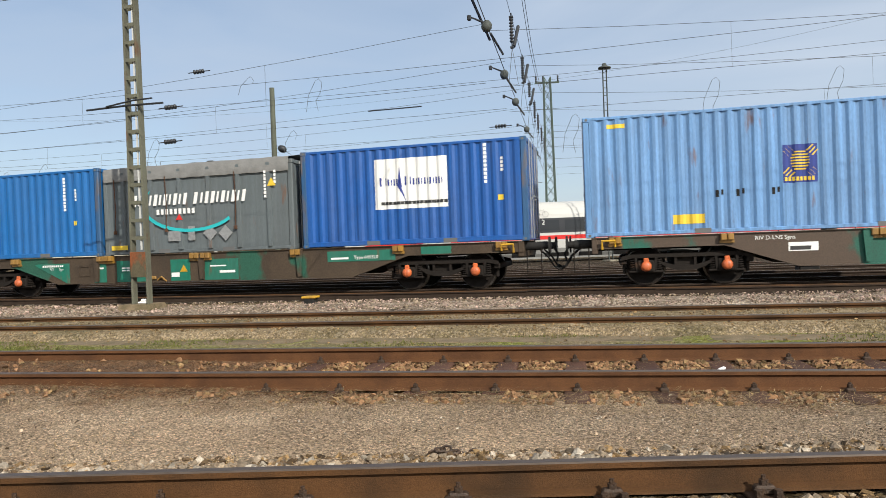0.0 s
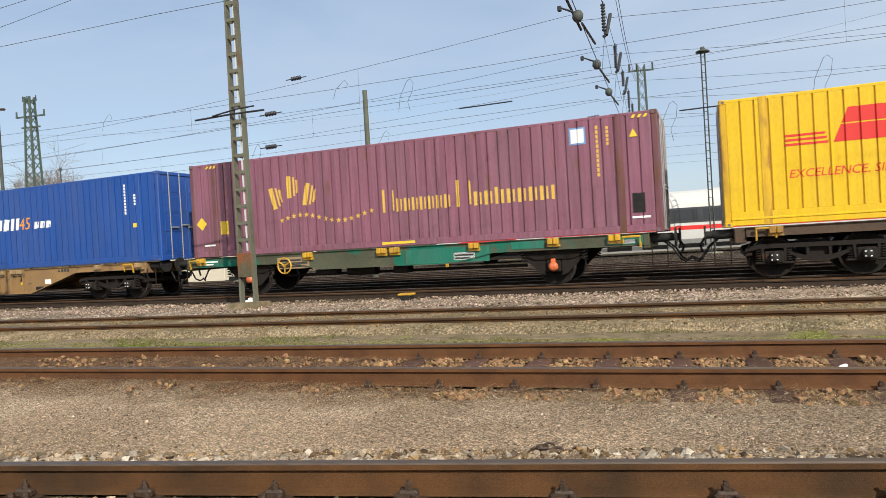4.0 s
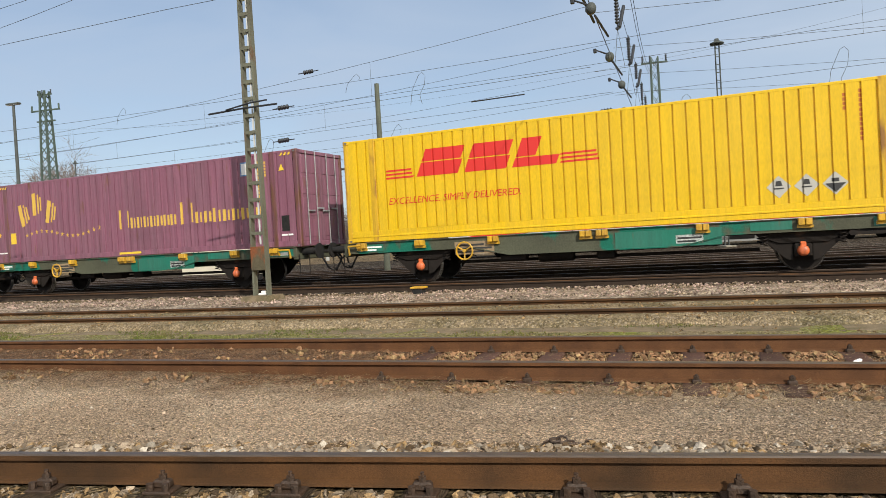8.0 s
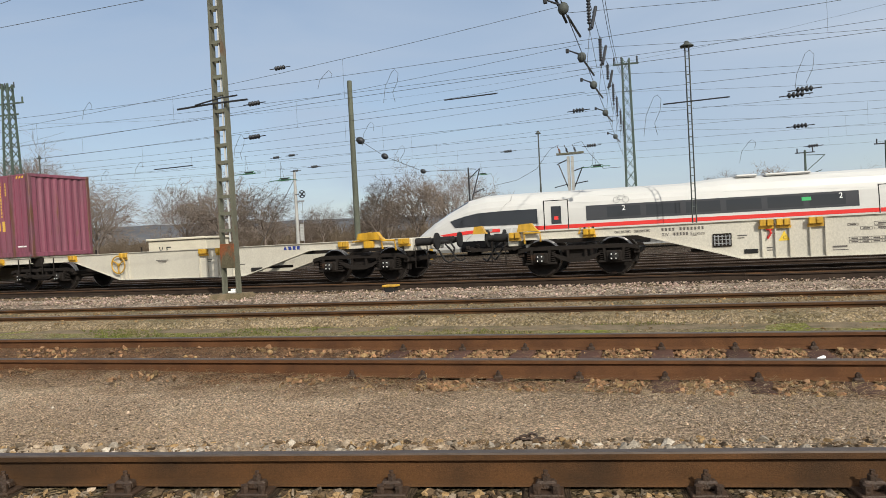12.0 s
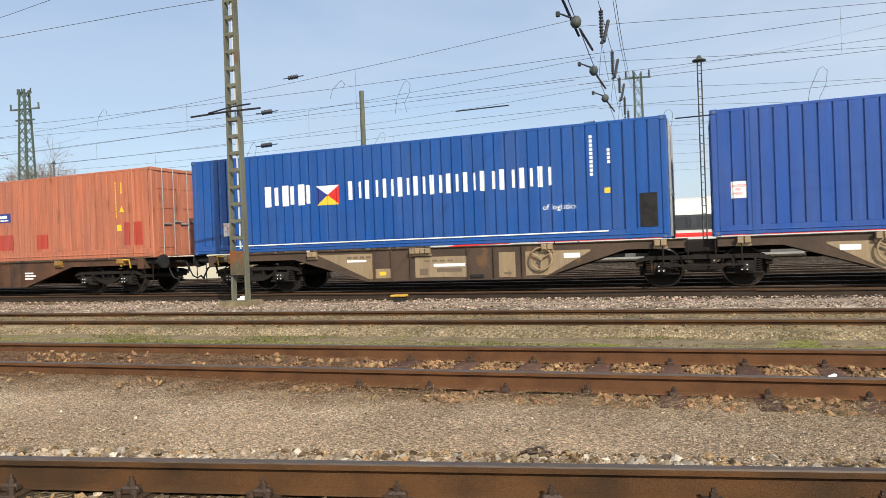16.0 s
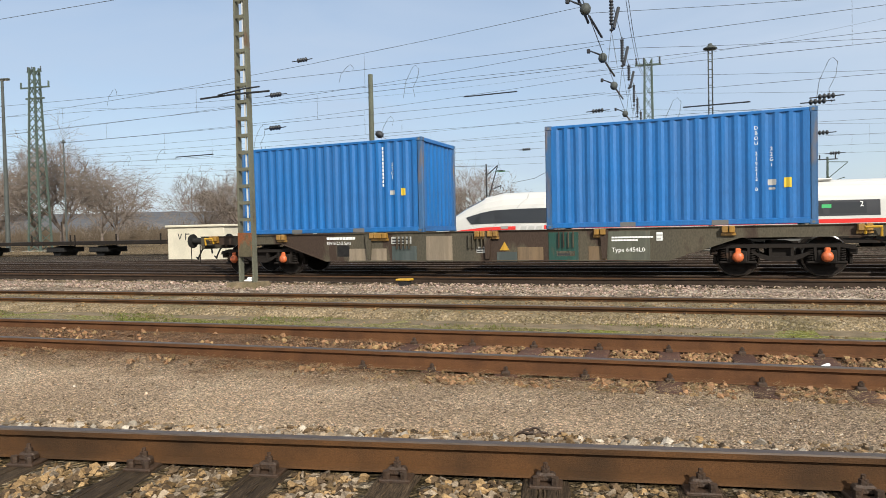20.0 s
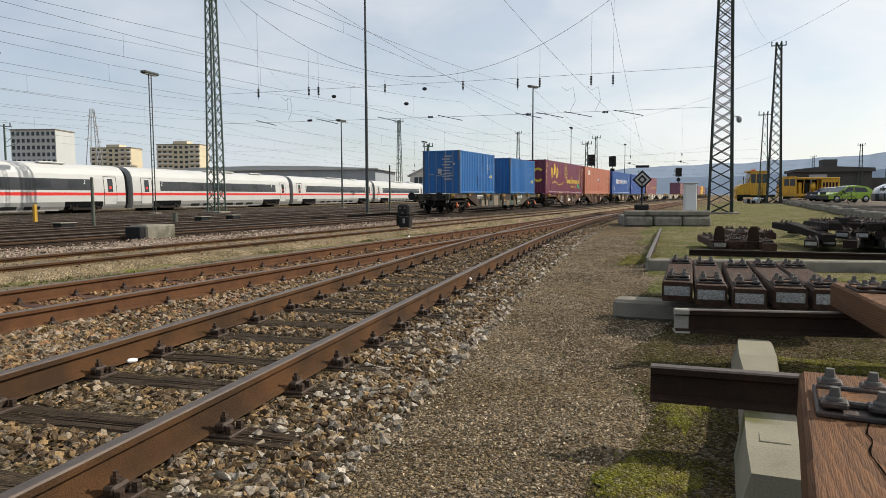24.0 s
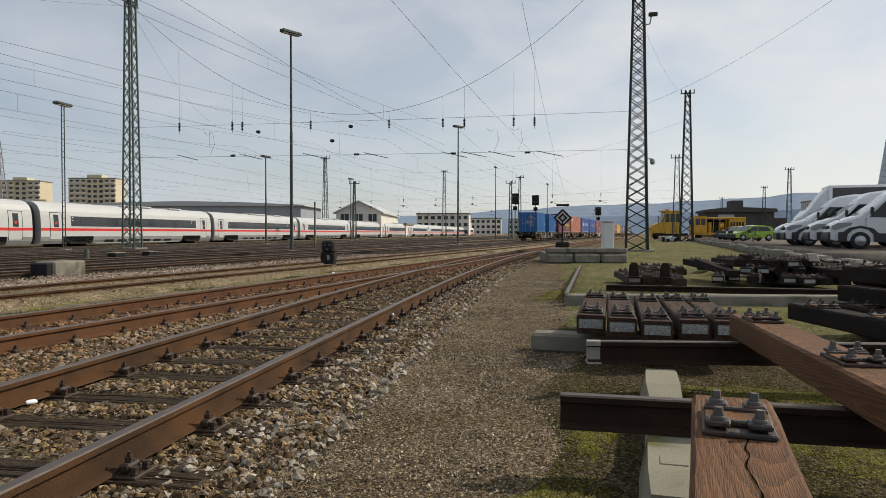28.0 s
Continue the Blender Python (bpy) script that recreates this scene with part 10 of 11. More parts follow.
catenary(lambda x: third_mid(x) + 1.0, [-150, -95, -55, -10.8, 40, 70, 118, 175], 6.4, 7.6, "contact and carrying wire over the third track", drop_step=9.0)


def insulator(s, p, d, n=4, r=0.09, step=0.1):
    d = Vector(d).normalized()
    prof = []
    for i in range(n):
        prof += [(0.03, i * step), (r, (i + 0.3) * step), (r, (i + 0.6) * step), (0.03, (i + 0.9) * step)]
    s.lathe(prof, p, d, 8)


def headspan(x, ya, za, yb, zb, sag, label, lines, x2=None, low_x=None):
    """Cross-span from mast to mast with insulators, a steady wire under it, and hangers at each track."""
    t = thing("cross_span", label, "overhead wire", "cross spans")
    x2 = x if x2 is None else x2
    top = sag_line((x, ya, za), (x2, yb, zb), sag, 24)
    part("span_wire", Shape().tube(top, 0.01, 5), WIRE, t)
    if low_x is None:
        low_x = (x, x2)
    low = sag_line((low_x[0], ya, 6.0), (low_x[1], yb, 6.0), 0.05, 12)
    part("upper_steady_wire", Shape().tube(sag_line((x, ya, 7.2), (x2, yb, 7.0), 0.05, 12), 0.008, 5), WIRE, t)
    part("steady_wire", Shape().tube(low, 0.008, 5), WIRE, t)
    for y in lines:
        k = (y - ya) / (yb - ya)
        if not 0.02 < k < 0.98:
            continue
        i = min(23, int(k * 24))
        p = top[i].lerp(top[i + 1], k * 24 - i)
        h = Shape().cyl(p, (p.x, p.y, 7.15), 0.008, 4, caps=False)
        insulator(h, (p.x, p.y, 6.65), (0, 0, 1), 5)
        h.cyl((p.x, p.y, 6.65), (p.x, p.y, 6.45), 0.012, 4)
        part("hanger", h, INSUL, t)
        lx = lerp(low_x[0], low_x[1], k)
        a = Shape().cyl((lx, p.y + 0.6, 5.95), (lx - 0.15, p.y - 0.9, 5.6), 0.026, 5).cyl((lx - 0.35, p.y - 0.1, 6.02), (lx + 0.1, p.y + 0.1, 5.92), 0.03, 5)
        part("steady_arm", a, INSUL, t)
        part("tension_ball", Shape().lathe([(0.0, -0.16), (0.09, -0.14), (0.15, -0.05), (0.15, 0.05), (0.09, 0.14), (0.0, 0.16)], (lx + 0.12, p.y + 0.15, 5.9), (0.3, 1, -0.4), 12), LAMP_MAST, t)
    return t


# the span over the yard: a sagging double wire with long insulators, and a steady wire with iron balls
t = thing("cross_span", "cross-span with long insulators and iron balls over the yard", "overhead wire", "cross spans")


def yard_x(y, level):
    return lerp(-2.43, -3.34, (y - 19.0) / 19.6) + (-0.3 if level else 0.0)


def yard_top(y):
    k = (y - 4.0) / 49.8
    return lerp(16.8, 13.2, k) - 23.0 * k * (1 - k) * (1.0 if k < 0.5 else 0.9 + 0.2 * (1 - k))


for dx in (0.0, 0.09):
    part("span_wire", Shape().tube([(yard_x(y, 0) + dx, y, max(7.55 - dx, yard_top(y))) for y in [4 + 49.8 * i / 40 for i in range(41)]], 0.011, 5), WIRE, t)
part("steady_wire", Shape().tube([(yard_x(y, 1), y, 6.2 - 0.006 * (y - 8)) for y in (6, 15, 25, 35, 54)], 0.011, 5), WIRE, t)
part("upper_steady_wire", Shape().tube([(yard_x(y, 0), y, 7.42) for y in (12, 25, 40, 54)], 0.008, 5), WIRE, t)
for y in (19.0, 23.4, 27.3, 31.2, 34.5, 38.6, 42.5):
    x = yard_x(y, 0)
    n = 6 if 25 < y < 29 else 8
    h = Shape().cyl((x, y, 7.5), (x, y, 7.36), 0.02, 5).cyl((x, y, 6.7), (x, y, 6.56), 0.018, 5)
    insulator(h, (x, y, 7.36 - n * 0.085), (0, 0, 1), n, 0.062, 0.085)
    h.bev(x - 0.05, x + 0.05, y - 0.04, y + 0.04, 6.52, 6.58, 0.01).bev(x - 0.06, x + 0.06, y - 0.04, y + 0.04, 7.36, 7.42, 0.01)
    part("hanger_insulator", h, INSUL, t)
    if y < 30:
        part("strut_insulator", Shape().cyl((x + 0.12, y + 0.6, 7.3), (x + 0.04, y + 0.1, 6.6), 0.05, 7), INSUL, t)
    part("hanger_wire", Shape().tube([(x, y, 6.54), (x - 0.12, y, 5.55), (x + 0.14, y, 5.52), (x, y, 6.54)], 0.008, 4), WIRE, t)
for y in (15.3, 19.4, 23.4, 29.4, 37.6):
    x, z = yard_x(y, 1) + 0.02, 5.92 + (0.12 if y < 17 else 0.0)
    part("tension_ball", Shape().lathe([(0.0, -0.14), (0.075, -0.115), (0.12, -0.045), (0.12, 0.045), (0.075, 0.115), (0.0, 0.14)], (x, y, z), (0.1, 0.3, 1), 14), LAMP_MAST, t, "dark iron ball on the steady wire")
    part("steady_arm", Shape().cyl((x, y, z + 0.06), (x - 0.36, y - 0.1, z + 0.22), 0.026, 6, 0.018).bev(x - 0.42, x - 0.33, y - 0.14, y - 0.06, z + 0.14, z + 0.26, 0.015), INSUL, t)
    part("strain_rod", Shape().cyl((x + 0.01, y + 0.5, z - 0.02), (x + 0.05, y + 2.2, z - 0.06), 0.03, 6), INSUL, t)
part("feeder_insulator", Shape().cyl((-2.95, 15.6, 6.9), (-2.8, 17.4, 6.35), 0.035, 6), INSUL, t)
# the span between the two tall lattice masts: a deep sagging wire, two level wires, hangers and steady arms
t = thing("cross_span", "deep cross-span with insulators between two tall lattice masts", "overhead wire", "cross spans")
HA, HB = (48.9, 3.58), (40.2, 38.9)


def on_span(y):
    k = (y - HA[1]) / (HB[1] - HA[1])
    return lerp(HA[0], HB[0], k), y, lerp(20.8, 17.8, k) - 9.8 * 4 * k * (1 - k)


part("span_wire", Shape().tube([on_span(lerp(HA[1], HB[1], k / 32)) for k in range(33)], 0.013, 5), WIRE, t)
part("upper_steady_wire", Shape().tube(sag_line((*HA, 9.35), (*HB, 8.75), 0.05), 0.01, 5), WIRE, t)
part("lower_steady_wire", Shape().tube(sag_line((*HA, 6.75), (*HB, 6.55), 0.05), 0.01, 5), WIRE, t)
for y in (35.29, 31.39, 30.66, 25.73, 20.21, 16.5, 15.04, 11.71, 10.32):
    x, _, z = on_span(y)
    part("hanger_wire", Shape().cyl((x, y, z), (x, y, 9.25), 0.009, 4, caps=False), WIRE, t)
    h = Shape().cyl((x, y, 9.3), (x, y, 8.25), 0.014, 4)
    insulator(h, (x, y, 8.45), (0, 0, 1), 6)
    part("hanger_insulator", h, INSUL, t)
for i, y in enumerate((34.7, 30.01, 25.41, 21.07, 15.71, 14.32, 12.47, 9.27)):
    x = on_span(y)[0]
    a = Shape().cyl((x, y + 1.0, 6.75), (x, y - 0.9, 6.3), 0.026, 5)
    part("steady_arm", a, INSUL, t)
    if i % 2:
        k = Shape()
        insulator(k, (x, y + 1.4, 6.66), (0, 1, 0), 4)
        part("strain_insulator", k, INSUL, t)
for y, z in ((22.9, 8.6), (24.2, 7.6), (29.5, 8.3)):
    x = on_span(y)[0]
    part("weight_pod", Shape().lathe([(0.0, -0.2), (0.1, -0.13), (0.13, 0.0), (0.1, 0.13), (0.0, 0.2)], (x, y, z), (0.1, 1, 0.05), 9), INSUL, t)
for y in (12.0, 13.6, 33.5):
    x = on_span(y)[0]
    part("jumper_loop", Shape().tube([(x, y, 8.4), (x, y - 0.35, 8.1), (x, y - 0.8, 8.3), (x, y - 0.95, 7.4), (x, y - 0.6, 6.7)], 0.01, 5), WIRE, t)
headspan(103, 0.7, 17.0, 66.0, 15.0, 4.5, "far cross-span over the yard", [train_y(103), second_mid(103), *[between(k)(103) for k in (0.16, 0.33, 0.5, 0.66, 0.83, 1.0)]], 118)
headspan(176, 2.0, 15.0, 80.0, 15.0, 4.5, "far cross-span over the yard", [train_y(176), *[between(k)(176) for k in (0.16, 0.33, 0.5, 0.66, 0.83, 1.0)]])
headspan(-56, 14.0, 14.0, 50.0, 13.0, 3.8, "cross-span with insulators over the yard", [train_y(-56), *[between(k)(-56) for k in (0.16, 0.33, 0.5, 0.66)]])
# feeder wires strung higher, from mast head to mast head
t = thing("feeder_wire", "dark feeder wires strung between mast heads", "overhead wire", "overhead wires")
for a, b in (((-55, 16, 9.8), (-10.75, 14.15, 9.2)), ((-10.75, 14.15, 9.2), (40.2, 38.9, 17.9)), ((-4.07, 54.1, 13.6), (40.2, 38.9, 17.6)), ((-68.9, 54.5, 15.8), (-4.07, 54.1, 13.6)), ((40.2, 38.9, 17.5), (74, 58, 15)), ((2.0, 14.0, 9.5), (90, 20.0, 7.2)), ((48.9, 3.58, 15.9), (103, 0.66, 20.5)), ((48.9, 3.58, 9.6), (30.0, -14.0, 17.0)), ((12.0, 9.0, 9.6), (103, 15.0, 7.5)), ((15.0, 4.5, 10.5), (118, 20.0, 7.0)), ((-55, 22, 8.3), (42, 20.5, 8.2)), ((-55, 25.5, 8.6), (42, 25, 8.5))):
    part("wire", Shape().tube(sag_line(a, b, 1.4, 16), 0.007, 5), WIRE, t)
# loose loops hanging from the wires, and bar insulators in the line
t = thing("wire_fitting", "loops and strain insulators in the overhead wires", "insulator", "overhead wires")
for x, y, z, h, two in ((-21.3, 20, 6.9, 0.6, 0), (-22.8, 24, 5.1, 0.6, 0), (-14.6, 20, 5.0, 0.9, 1), (-26.8, 26, 5.2, 0.5, 1), (-23.0, 26, 4.5, 0.8, 0), (-10.0, 18, 6.2, 0.5, 0), (-7.9, 18, 5.95, 0.9, 1), (-10.6, 22, 5.3, 0.8, 0), (-10.3, 24, 4.65, 0.7, 1), (-0.9, 20, 4.75, 1.1, 1), (2.9, 20, 5.45, 1.15, 1), (1.8, 24, 3.7, 0.7, 0), (13.5, 22, 6.0, 1.1, 1), (9.0, 24, 5.2, 1.0, 1), (6.6, 22, 5.9, 1.1, 1)):
    part("wire_loop", Shape().tube([(x - 0.3, y, z - h), (x - 0.22, y, z - h * 0.5), (x, y, z - 0.06), (x + 0.1, y, z), (x + 0.2, y, z - 0.12), (x + 0.16, y, z - h * 0.4)] + ([(x, y, z - h * 0.7), (x + 0.06, y, z - h)] if two else []), 0.006, 5), WIRE, t)
for x, y, z in ((-12.82, 20.0, 7.08), (-12.54, 18.0, 5.53), (-12.6, 18.0, 4.51), (-22.27, 34.0, 6.13), (-21.24, 34.0, 6.17), (-24.72, 40.0, 5.99), (-3.54, 24.0, 5.23), (-8.58, 34.0, 5.24), (-3.9, 30.0, 4.68), (2.64, 20.0, 4.34), (2.85, 20.0, 4.46), (3.29, 24.0, 3.99), (5.2, 34.0, 4.23), (-19.81, 34.0, 5.4)):
    s = Shape()
    insulator(s, (x - 0.2, y, z), (1, 0, 0.03), 4, 0.075)
    s.cyl((x - 0.4, y, z - 0.01), (x + 0.4, y, z + 0.01), 0.016, 5)
    part("strain_insulator", s, INSUL, t)
for x, y, z in ((-17.5, 20.0, 4.12), (-6.2, 20.0, 5.33), (0.2, 20.0, 4.47), (12.5, 21.0, 5.3)):
    part("section_rod", Shape().cyl((x - 0.85, y, z), (x + 0.85, y, z + 0.01), 0.019, 6), INSUL, t)

# ---- far masts ----
for x, y, h, w0, lab in ((-68.9, 54.5, 20.2, 1.6, "green lattice mast with a cross arm"), (25.95, 60.0, 14.6, 0.9, "green lattice mast behind the express train"), (118, 67, 16.0, 1.0, "green lattice mast by the express train"), (109.7, 2.1, 13.0, 1.2, "dark lattice mast on the grass"), (167.5, -20.2, 15.6, 1.2, "dark lattice mast behind the vans"), (220, -20, 15, 1.2, "dark lattice mast far beyond the yard"), (281, -11, 15, 1.2, "dark lattice mast far beyond the yard"), (178, 64, 18.5, 1.1, "dark lattice mast far beyond the yard"), (126, 32, 11.0, 0.7, "slim lattice mast beside the tracks"), (150, 36, 14.0, 0.8, "slim lattice mast beside the tracks"), (105, 54, 10.0, 0.6, "slim lattice mast beside the tracks")):
    t = lattice_mast(x, y, h, w0, w0 * 0.4, FAR_MAST, lab, 95 if x > 90 else 8, bay=1.0 if x < -60 else 1.3, leg=0.085 if x < -60 else 0.05, detail=False)
    if x < -60:
        part("cross_arm", Shape().box(-1.9, 1.9, -0.08, 0.08, h - 2.2, h - 2.05).box(-1.2, 1.2, -0.08, 0.08, h - 3.4, h - 3.25).cyl((-1.8, 0, h - 2.1), (-1.8, 0, h - 1.5), 0.09, 6).cyl((1.8, 0, h - 2.1), (1.8, 0, h - 1.5), 0.09, 6), FAR_MAST, t)
lamp_mast(-72.6, 53.5, 19.0, 8, "tall slender yard lamp far off", False, r=0.2, head=0.9)
for x, y, h in ((-61.7, 51.8, 11.2), (62.4, 42.5, 9.2), (98, 51, 9.7), (121.9, 33.8, 13.2), (151, 30, 12.0), (190, 48, 11), (-12.55, 61.6, 10.0), (26.85, 70.0, 9.5)):
    lamp_mast(x, y, h, 5, "slender far yard lamp", False, r=0.08, head=0.3 if x < 0 else 0.75)
for x, y, h in ((11.35, 78.0, 8.0), (16.55, 70.0, 7.6), (27.1, 75.0, 9.2), (49.6, 80.0, 9.6)):
    t = thing("cantilever_mast", "slim mast with a cantilever arm", "mast", "cantilever masts", at=pose(x, y, GROUND))
    part("post", Shape().cyl((0, 0, 0), (0, 0, h), 0.14, 8, 0.1), FAR_MAST, t)
    part("arm", Shape().cyl((0, 0, h - 2.2), (1.8, 0, h - 0.6), 0.04, 5).cyl((0, 0, h - 0.5), (1.8, 0, h - 0.6), 0.04, 5).cyl((0, 0, h - 2.6), (1.5, 0, h - 2.1), 0.04, 5), FAR_MAST, t)
    part("cross_arm", Shape().box(-0.9, 0.9, -0.05, 0.05, h - 0.3, h - 0.2).cyl((-0.7, 0, h - 0.2), (-0.7, 0, h + 0.2), 0.06, 6).cyl((0.7, 0, h - 0.2), (0.7, 0, h + 0.2), 0.06, 6), INSUL, t)
# a slim mast with one cantilever, and a pale one with two under a switch bar
t = thing("cantilever_mast", "slim dark mast with a jointed cantilever arm", "mast", "cantilever masts", at=pose(-17.6, 56.0, GROUND))
part("post", Shape().cyl((0, 0, 0), (0, 0, 7.0), 0.1, 8, 0.07), INSUL, t)
part("arm", Shape().cyl((0, 0, 6.0), (1.0, 0, 6.85), 0.045, 5).cyl((0.1, 0, 3.9), (1.02, 0, 6.85), 0.05, 5).cyl((0.35, 0, 4.75), (1.3, 0, 5.15), 0.04, 5).cyl((1.3, 0, 5.15), (1.22, 0, 4.85), 0.03, 5), INSUL, t)
PALE_MAST = material("pale_grey_concrete_pole", (0.4, 0.4, 0.38), 0.8, 0, (0.3, 0.3, 0.28), 2, 0.6, 40, 0.2, 0, 40)
t = thing("switch_mast", "pale concrete mast with two cantilevers and a switch bar", "mast", "cantilever masts", at=pose(-8.9, 56.0, GROUND))
for e in (-0.16, 0.16):
    part("post", Shape().box(e - 0.1, e + 0.1, -0.12, 0.12, 0, 7.2), PALE_MAST, t)
part("switch_bar", Shape().bev(-1.1, 1.1, -0.1, 0.1, 7.35, 7.52, 0.02), MAST, t)
for e, z in ((-1, 6.6), (1, 6.25)):
    part("arm", Shape().cyl((e * 0.1, 0, z + 0.4 if e < 0 else z - 0.3), (e * 1.1, 0, z), 0.045, 5).cyl((e * 0.15, 0, 4.4), (e * 0.95, 0, z), 0.05, 5).cyl((e * 0.3, 0, 4.95), (e * 1.35, 0, 4.75 if e < 0 else 5.1), 0.04, 5), INSUL, t)
for x in (-0.9, -0.3, 0.35):
    k = Shape().cyl((x + 0.12, 0, 7.5), (x - 0.12, 0, 8.15), 0.03, 5)
    insulator(k, (x + 0.1, 0, 7.55), (-0.3, 0, 1), 3, 0.1, 0.12)
    part("switch_insulator", k, RUSTPLATE if x < -0.5 else INSUL, t)
part("jumper_wire", Shape().tube([(-0.9, 0, 8.2), (-1.6, 0, 7.9), (-2.8, 0, 6.4), (-4.5, 0, 5.6), (-6.5, 0, 5.3)], 0.02, 4).tube([(0.35, 0, 8.2), (1.0, 0, 8.3), (1.5, 0, 7.4), (2.6, 0, 6.0), (4.0, 0, 6.0)], 0.02, 4), WIRE, t)
# a pale pole with a crossed round board and its guy wire
t = thing("sign_pole", "pale concrete pole with a round crossed board and a guy wire", "pole", at=pose(-31.0, 50.0, GROUND))
part("shaft", Shape().cyl((0, 0, 0), (0, 0, 7.4), 0.17, 8, 0.11), PALE_MAST, t)
part("guy_wire", Shape().cyl((-0.05, 0, 6.7), (-4.3, 0, 0.5), 0.02, 4), WIRE, t)
part("round_board", Shape().tube([(0.68 + 0.3 * math.cos(a * 0.3927), -0.1, 5.4 + 0.3 * math.sin(a * 0.3927)) for a in range(17)], 0.035, 5).cyl((0.48, -0.1, 5.2), (0.88, -0.1, 5.6), 0.06, 4).cyl((0.48, -0.1, 5.6), (0.88, -0.1, 5.2), 0.06, 4).cyl((0, -0.1, 5.4), (0.4, -0.1, 5.4), 0.03, 4), INSUL, t, "round board with a cross")
part("bracket", Shape().box(0.1, 0.75, -0.08, 0.08, 4.75, 4.88).cyl((0.6, 0, 1.0), (0.6, 0, 4.8), 0.02, 4), GALV, t)
part("white_plate", Shape().bev(0.3, 0.68, -0.14, -0.1, 1.5, 2.9, 0.02), PALE_MAST, t, "tall white plate")
for k in range(5):
    part("plate_mark", Shape().box(0.38, 0.6, -0.146, -0.141, 1.62 + 0.26 * k, 1.74 + 0.26 * k), GREYTXT, t)
# section insulators with green frames
GREEN_IRON = plain("green_section_iron", (0.04, 0.13, 0.06), 0.6)
for x, y, z in ((-22.76, 32.0, 5.1), (-20.52, 32.0, 4.58), (-16.3, 56.0, 6.1), (-4.9, 40.0, 4.6)):
    t = thing("section_insulator", "green section insulator hung in the contact wire", "insulator", "section insulators")
    part("frame", Shape().tube([(x - 0.95, y, z), (x - 0.35, y, z + 0.03), (x - 0.3, y, z + 0.12), (x + 0.3, y, z + 0.12), (x + 0.35, y, z + 0.03), (x + 0.75, y, z)], 0.022, 5).box(x - 0.35, x + 0.35, y - 0.1, y + 0.1, z - 0.02, z + 0.03), GREEN_IRON, t)
    part("block", Shape().bev(x - 0.22, x + 0.22, y - 0.06, y + 0.06, z + 0.04, z + 0.12, 0.01), INSUL, t)
    part("hanger", Shape().tube([(x - 0.25, y, z + 0.12), (x - 0.2, y, z + 1.0), (x - 0.05, y, z + 0.12)], 0.01, 4), WIRE, t)
# iron balls on a falling wire beside the green-grey post
t = thing("strain_wire", "falling wire with three iron balls beside a post", "overhead wire", "overhead wires")
part("wire", Shape().tube([(-14.2, 27.9, 5.85), (-13.88, 27.9, 5.63), (-12.7, 27.9, 4.81), (-10.91, 27.9, 4.0), (-8.6, 28.2, 3.9)], 0.011, 5), WIRE, t)
for x, z, r in ((-13.86, 5.62, 0.16), (-12.7, 4.81, 0.13), (-10.91, 4.0, 0.1)):
    part("iron_ball", Shape().lathe([(0.0, -r * 1.3), (r * 0.7, -r), (r, -r * 0.3), (r, r * 0.3), (r * 0.7, r), (0.0, r * 1.3)], (x, 27.9, z), (1, 0, -0.6), 12), INSUL, t)
for x, y, h in ((136.5, 33.7, 9.3), (148, 32.0, 9.5), (180, 22.5, 8.0)):
    t = thing("main_signal", "tall black colour light signal over the tracks", "signal", "main signals", at=pose(x, y, GROUND))
    part("post", Shape().cyl((0, 0, 0), (0, 0, h), 0.09, 8), LAMP_MAST, t)
    part("signal_head", Shape().bev(-0.2, 0.2, -0.75, 0.75, h - 2.2, h, 0.1), BLACK, t)
    part("lower_head", Shape().bev(-0.2, 0.2, -0.45, 0.45, h - 3.4, h - 2.6, 0.1), BLACK, t)
b = thing("transmission_tower", "grey power pylon beyond the yard", "pylon", at=pose(176, 232, 0, 0, 0, 30))
s = Shape()
for a, c in ((-1, -1), (1, -1), (1, 1), (-1, 1)):
    s.cyl((a * 3, c * 3, 0), (a * 0.5, c * 0.5, 34), 0.16, 4)
for i in range(9):
    w0, w1 = lerp(3, 0.5, i / 9), lerp(3, 0.5, (i + 1) / 9)
    for f in ((-1, 1), (1, -1)):
        s.cyl((f[0] * w0, -w0, 34 * i / 9), (f[1] * w1, -w1, 34 * (i + 1) / 9), 0.09, 4)
for z, w in ((22, 7), (27, 5.5), (31, 4)):
    s.cyl((-w, 0, z), (w, 0, z), 0.14, 4).cyl((-w, 0, z), (0, 0, z + 1.6), 0.09, 4).cyl((w, 0, z), (0, 0, z + 1.6), 0.09, 4)
part("lattice", s, GALV, b)

# ---- loose stones and blades ----
STONE_TAN = material("tan_ballast_stone", (0.28, 0.185, 0.09), 0.9, 0, (0.175, 0.11, 0.054), 9, 0.8, 90, 0.35, 0.15, 60, island=0.6)
STONE_GREY = material("grey_ballast_stone", (0.315, 0.247, 0.175), 0.9, 0, (0.18, 0.14, 0.098), 9, 0.8, 90, 0.35, 0.15, 60, island=0.55)
STONE_DARK = material("brown_ballast_stone", (0.12, 0.08, 0.045), 0.9, 0, (0.07, 0.048, 0.03), 9, 0.8, 90, 0.35, 0.15, 60, island=0.5)
STONE_RUST = material("rusty_ballast_stone", (0.265, 0.145, 0.074), 0.95, 0, (0.165, 0.1, 0.058), 9, 0.8, 90, 0.35, 0.15, 60, island=0.55)
STONE_PINK = material("pinkish_ballast_stone", (0.43, 0.315, 0.26), 0.9, 0, (0.24, 0.165, 0.135), 9, 0.8, 90, 0.35, 0.15, 60, island=0.55)
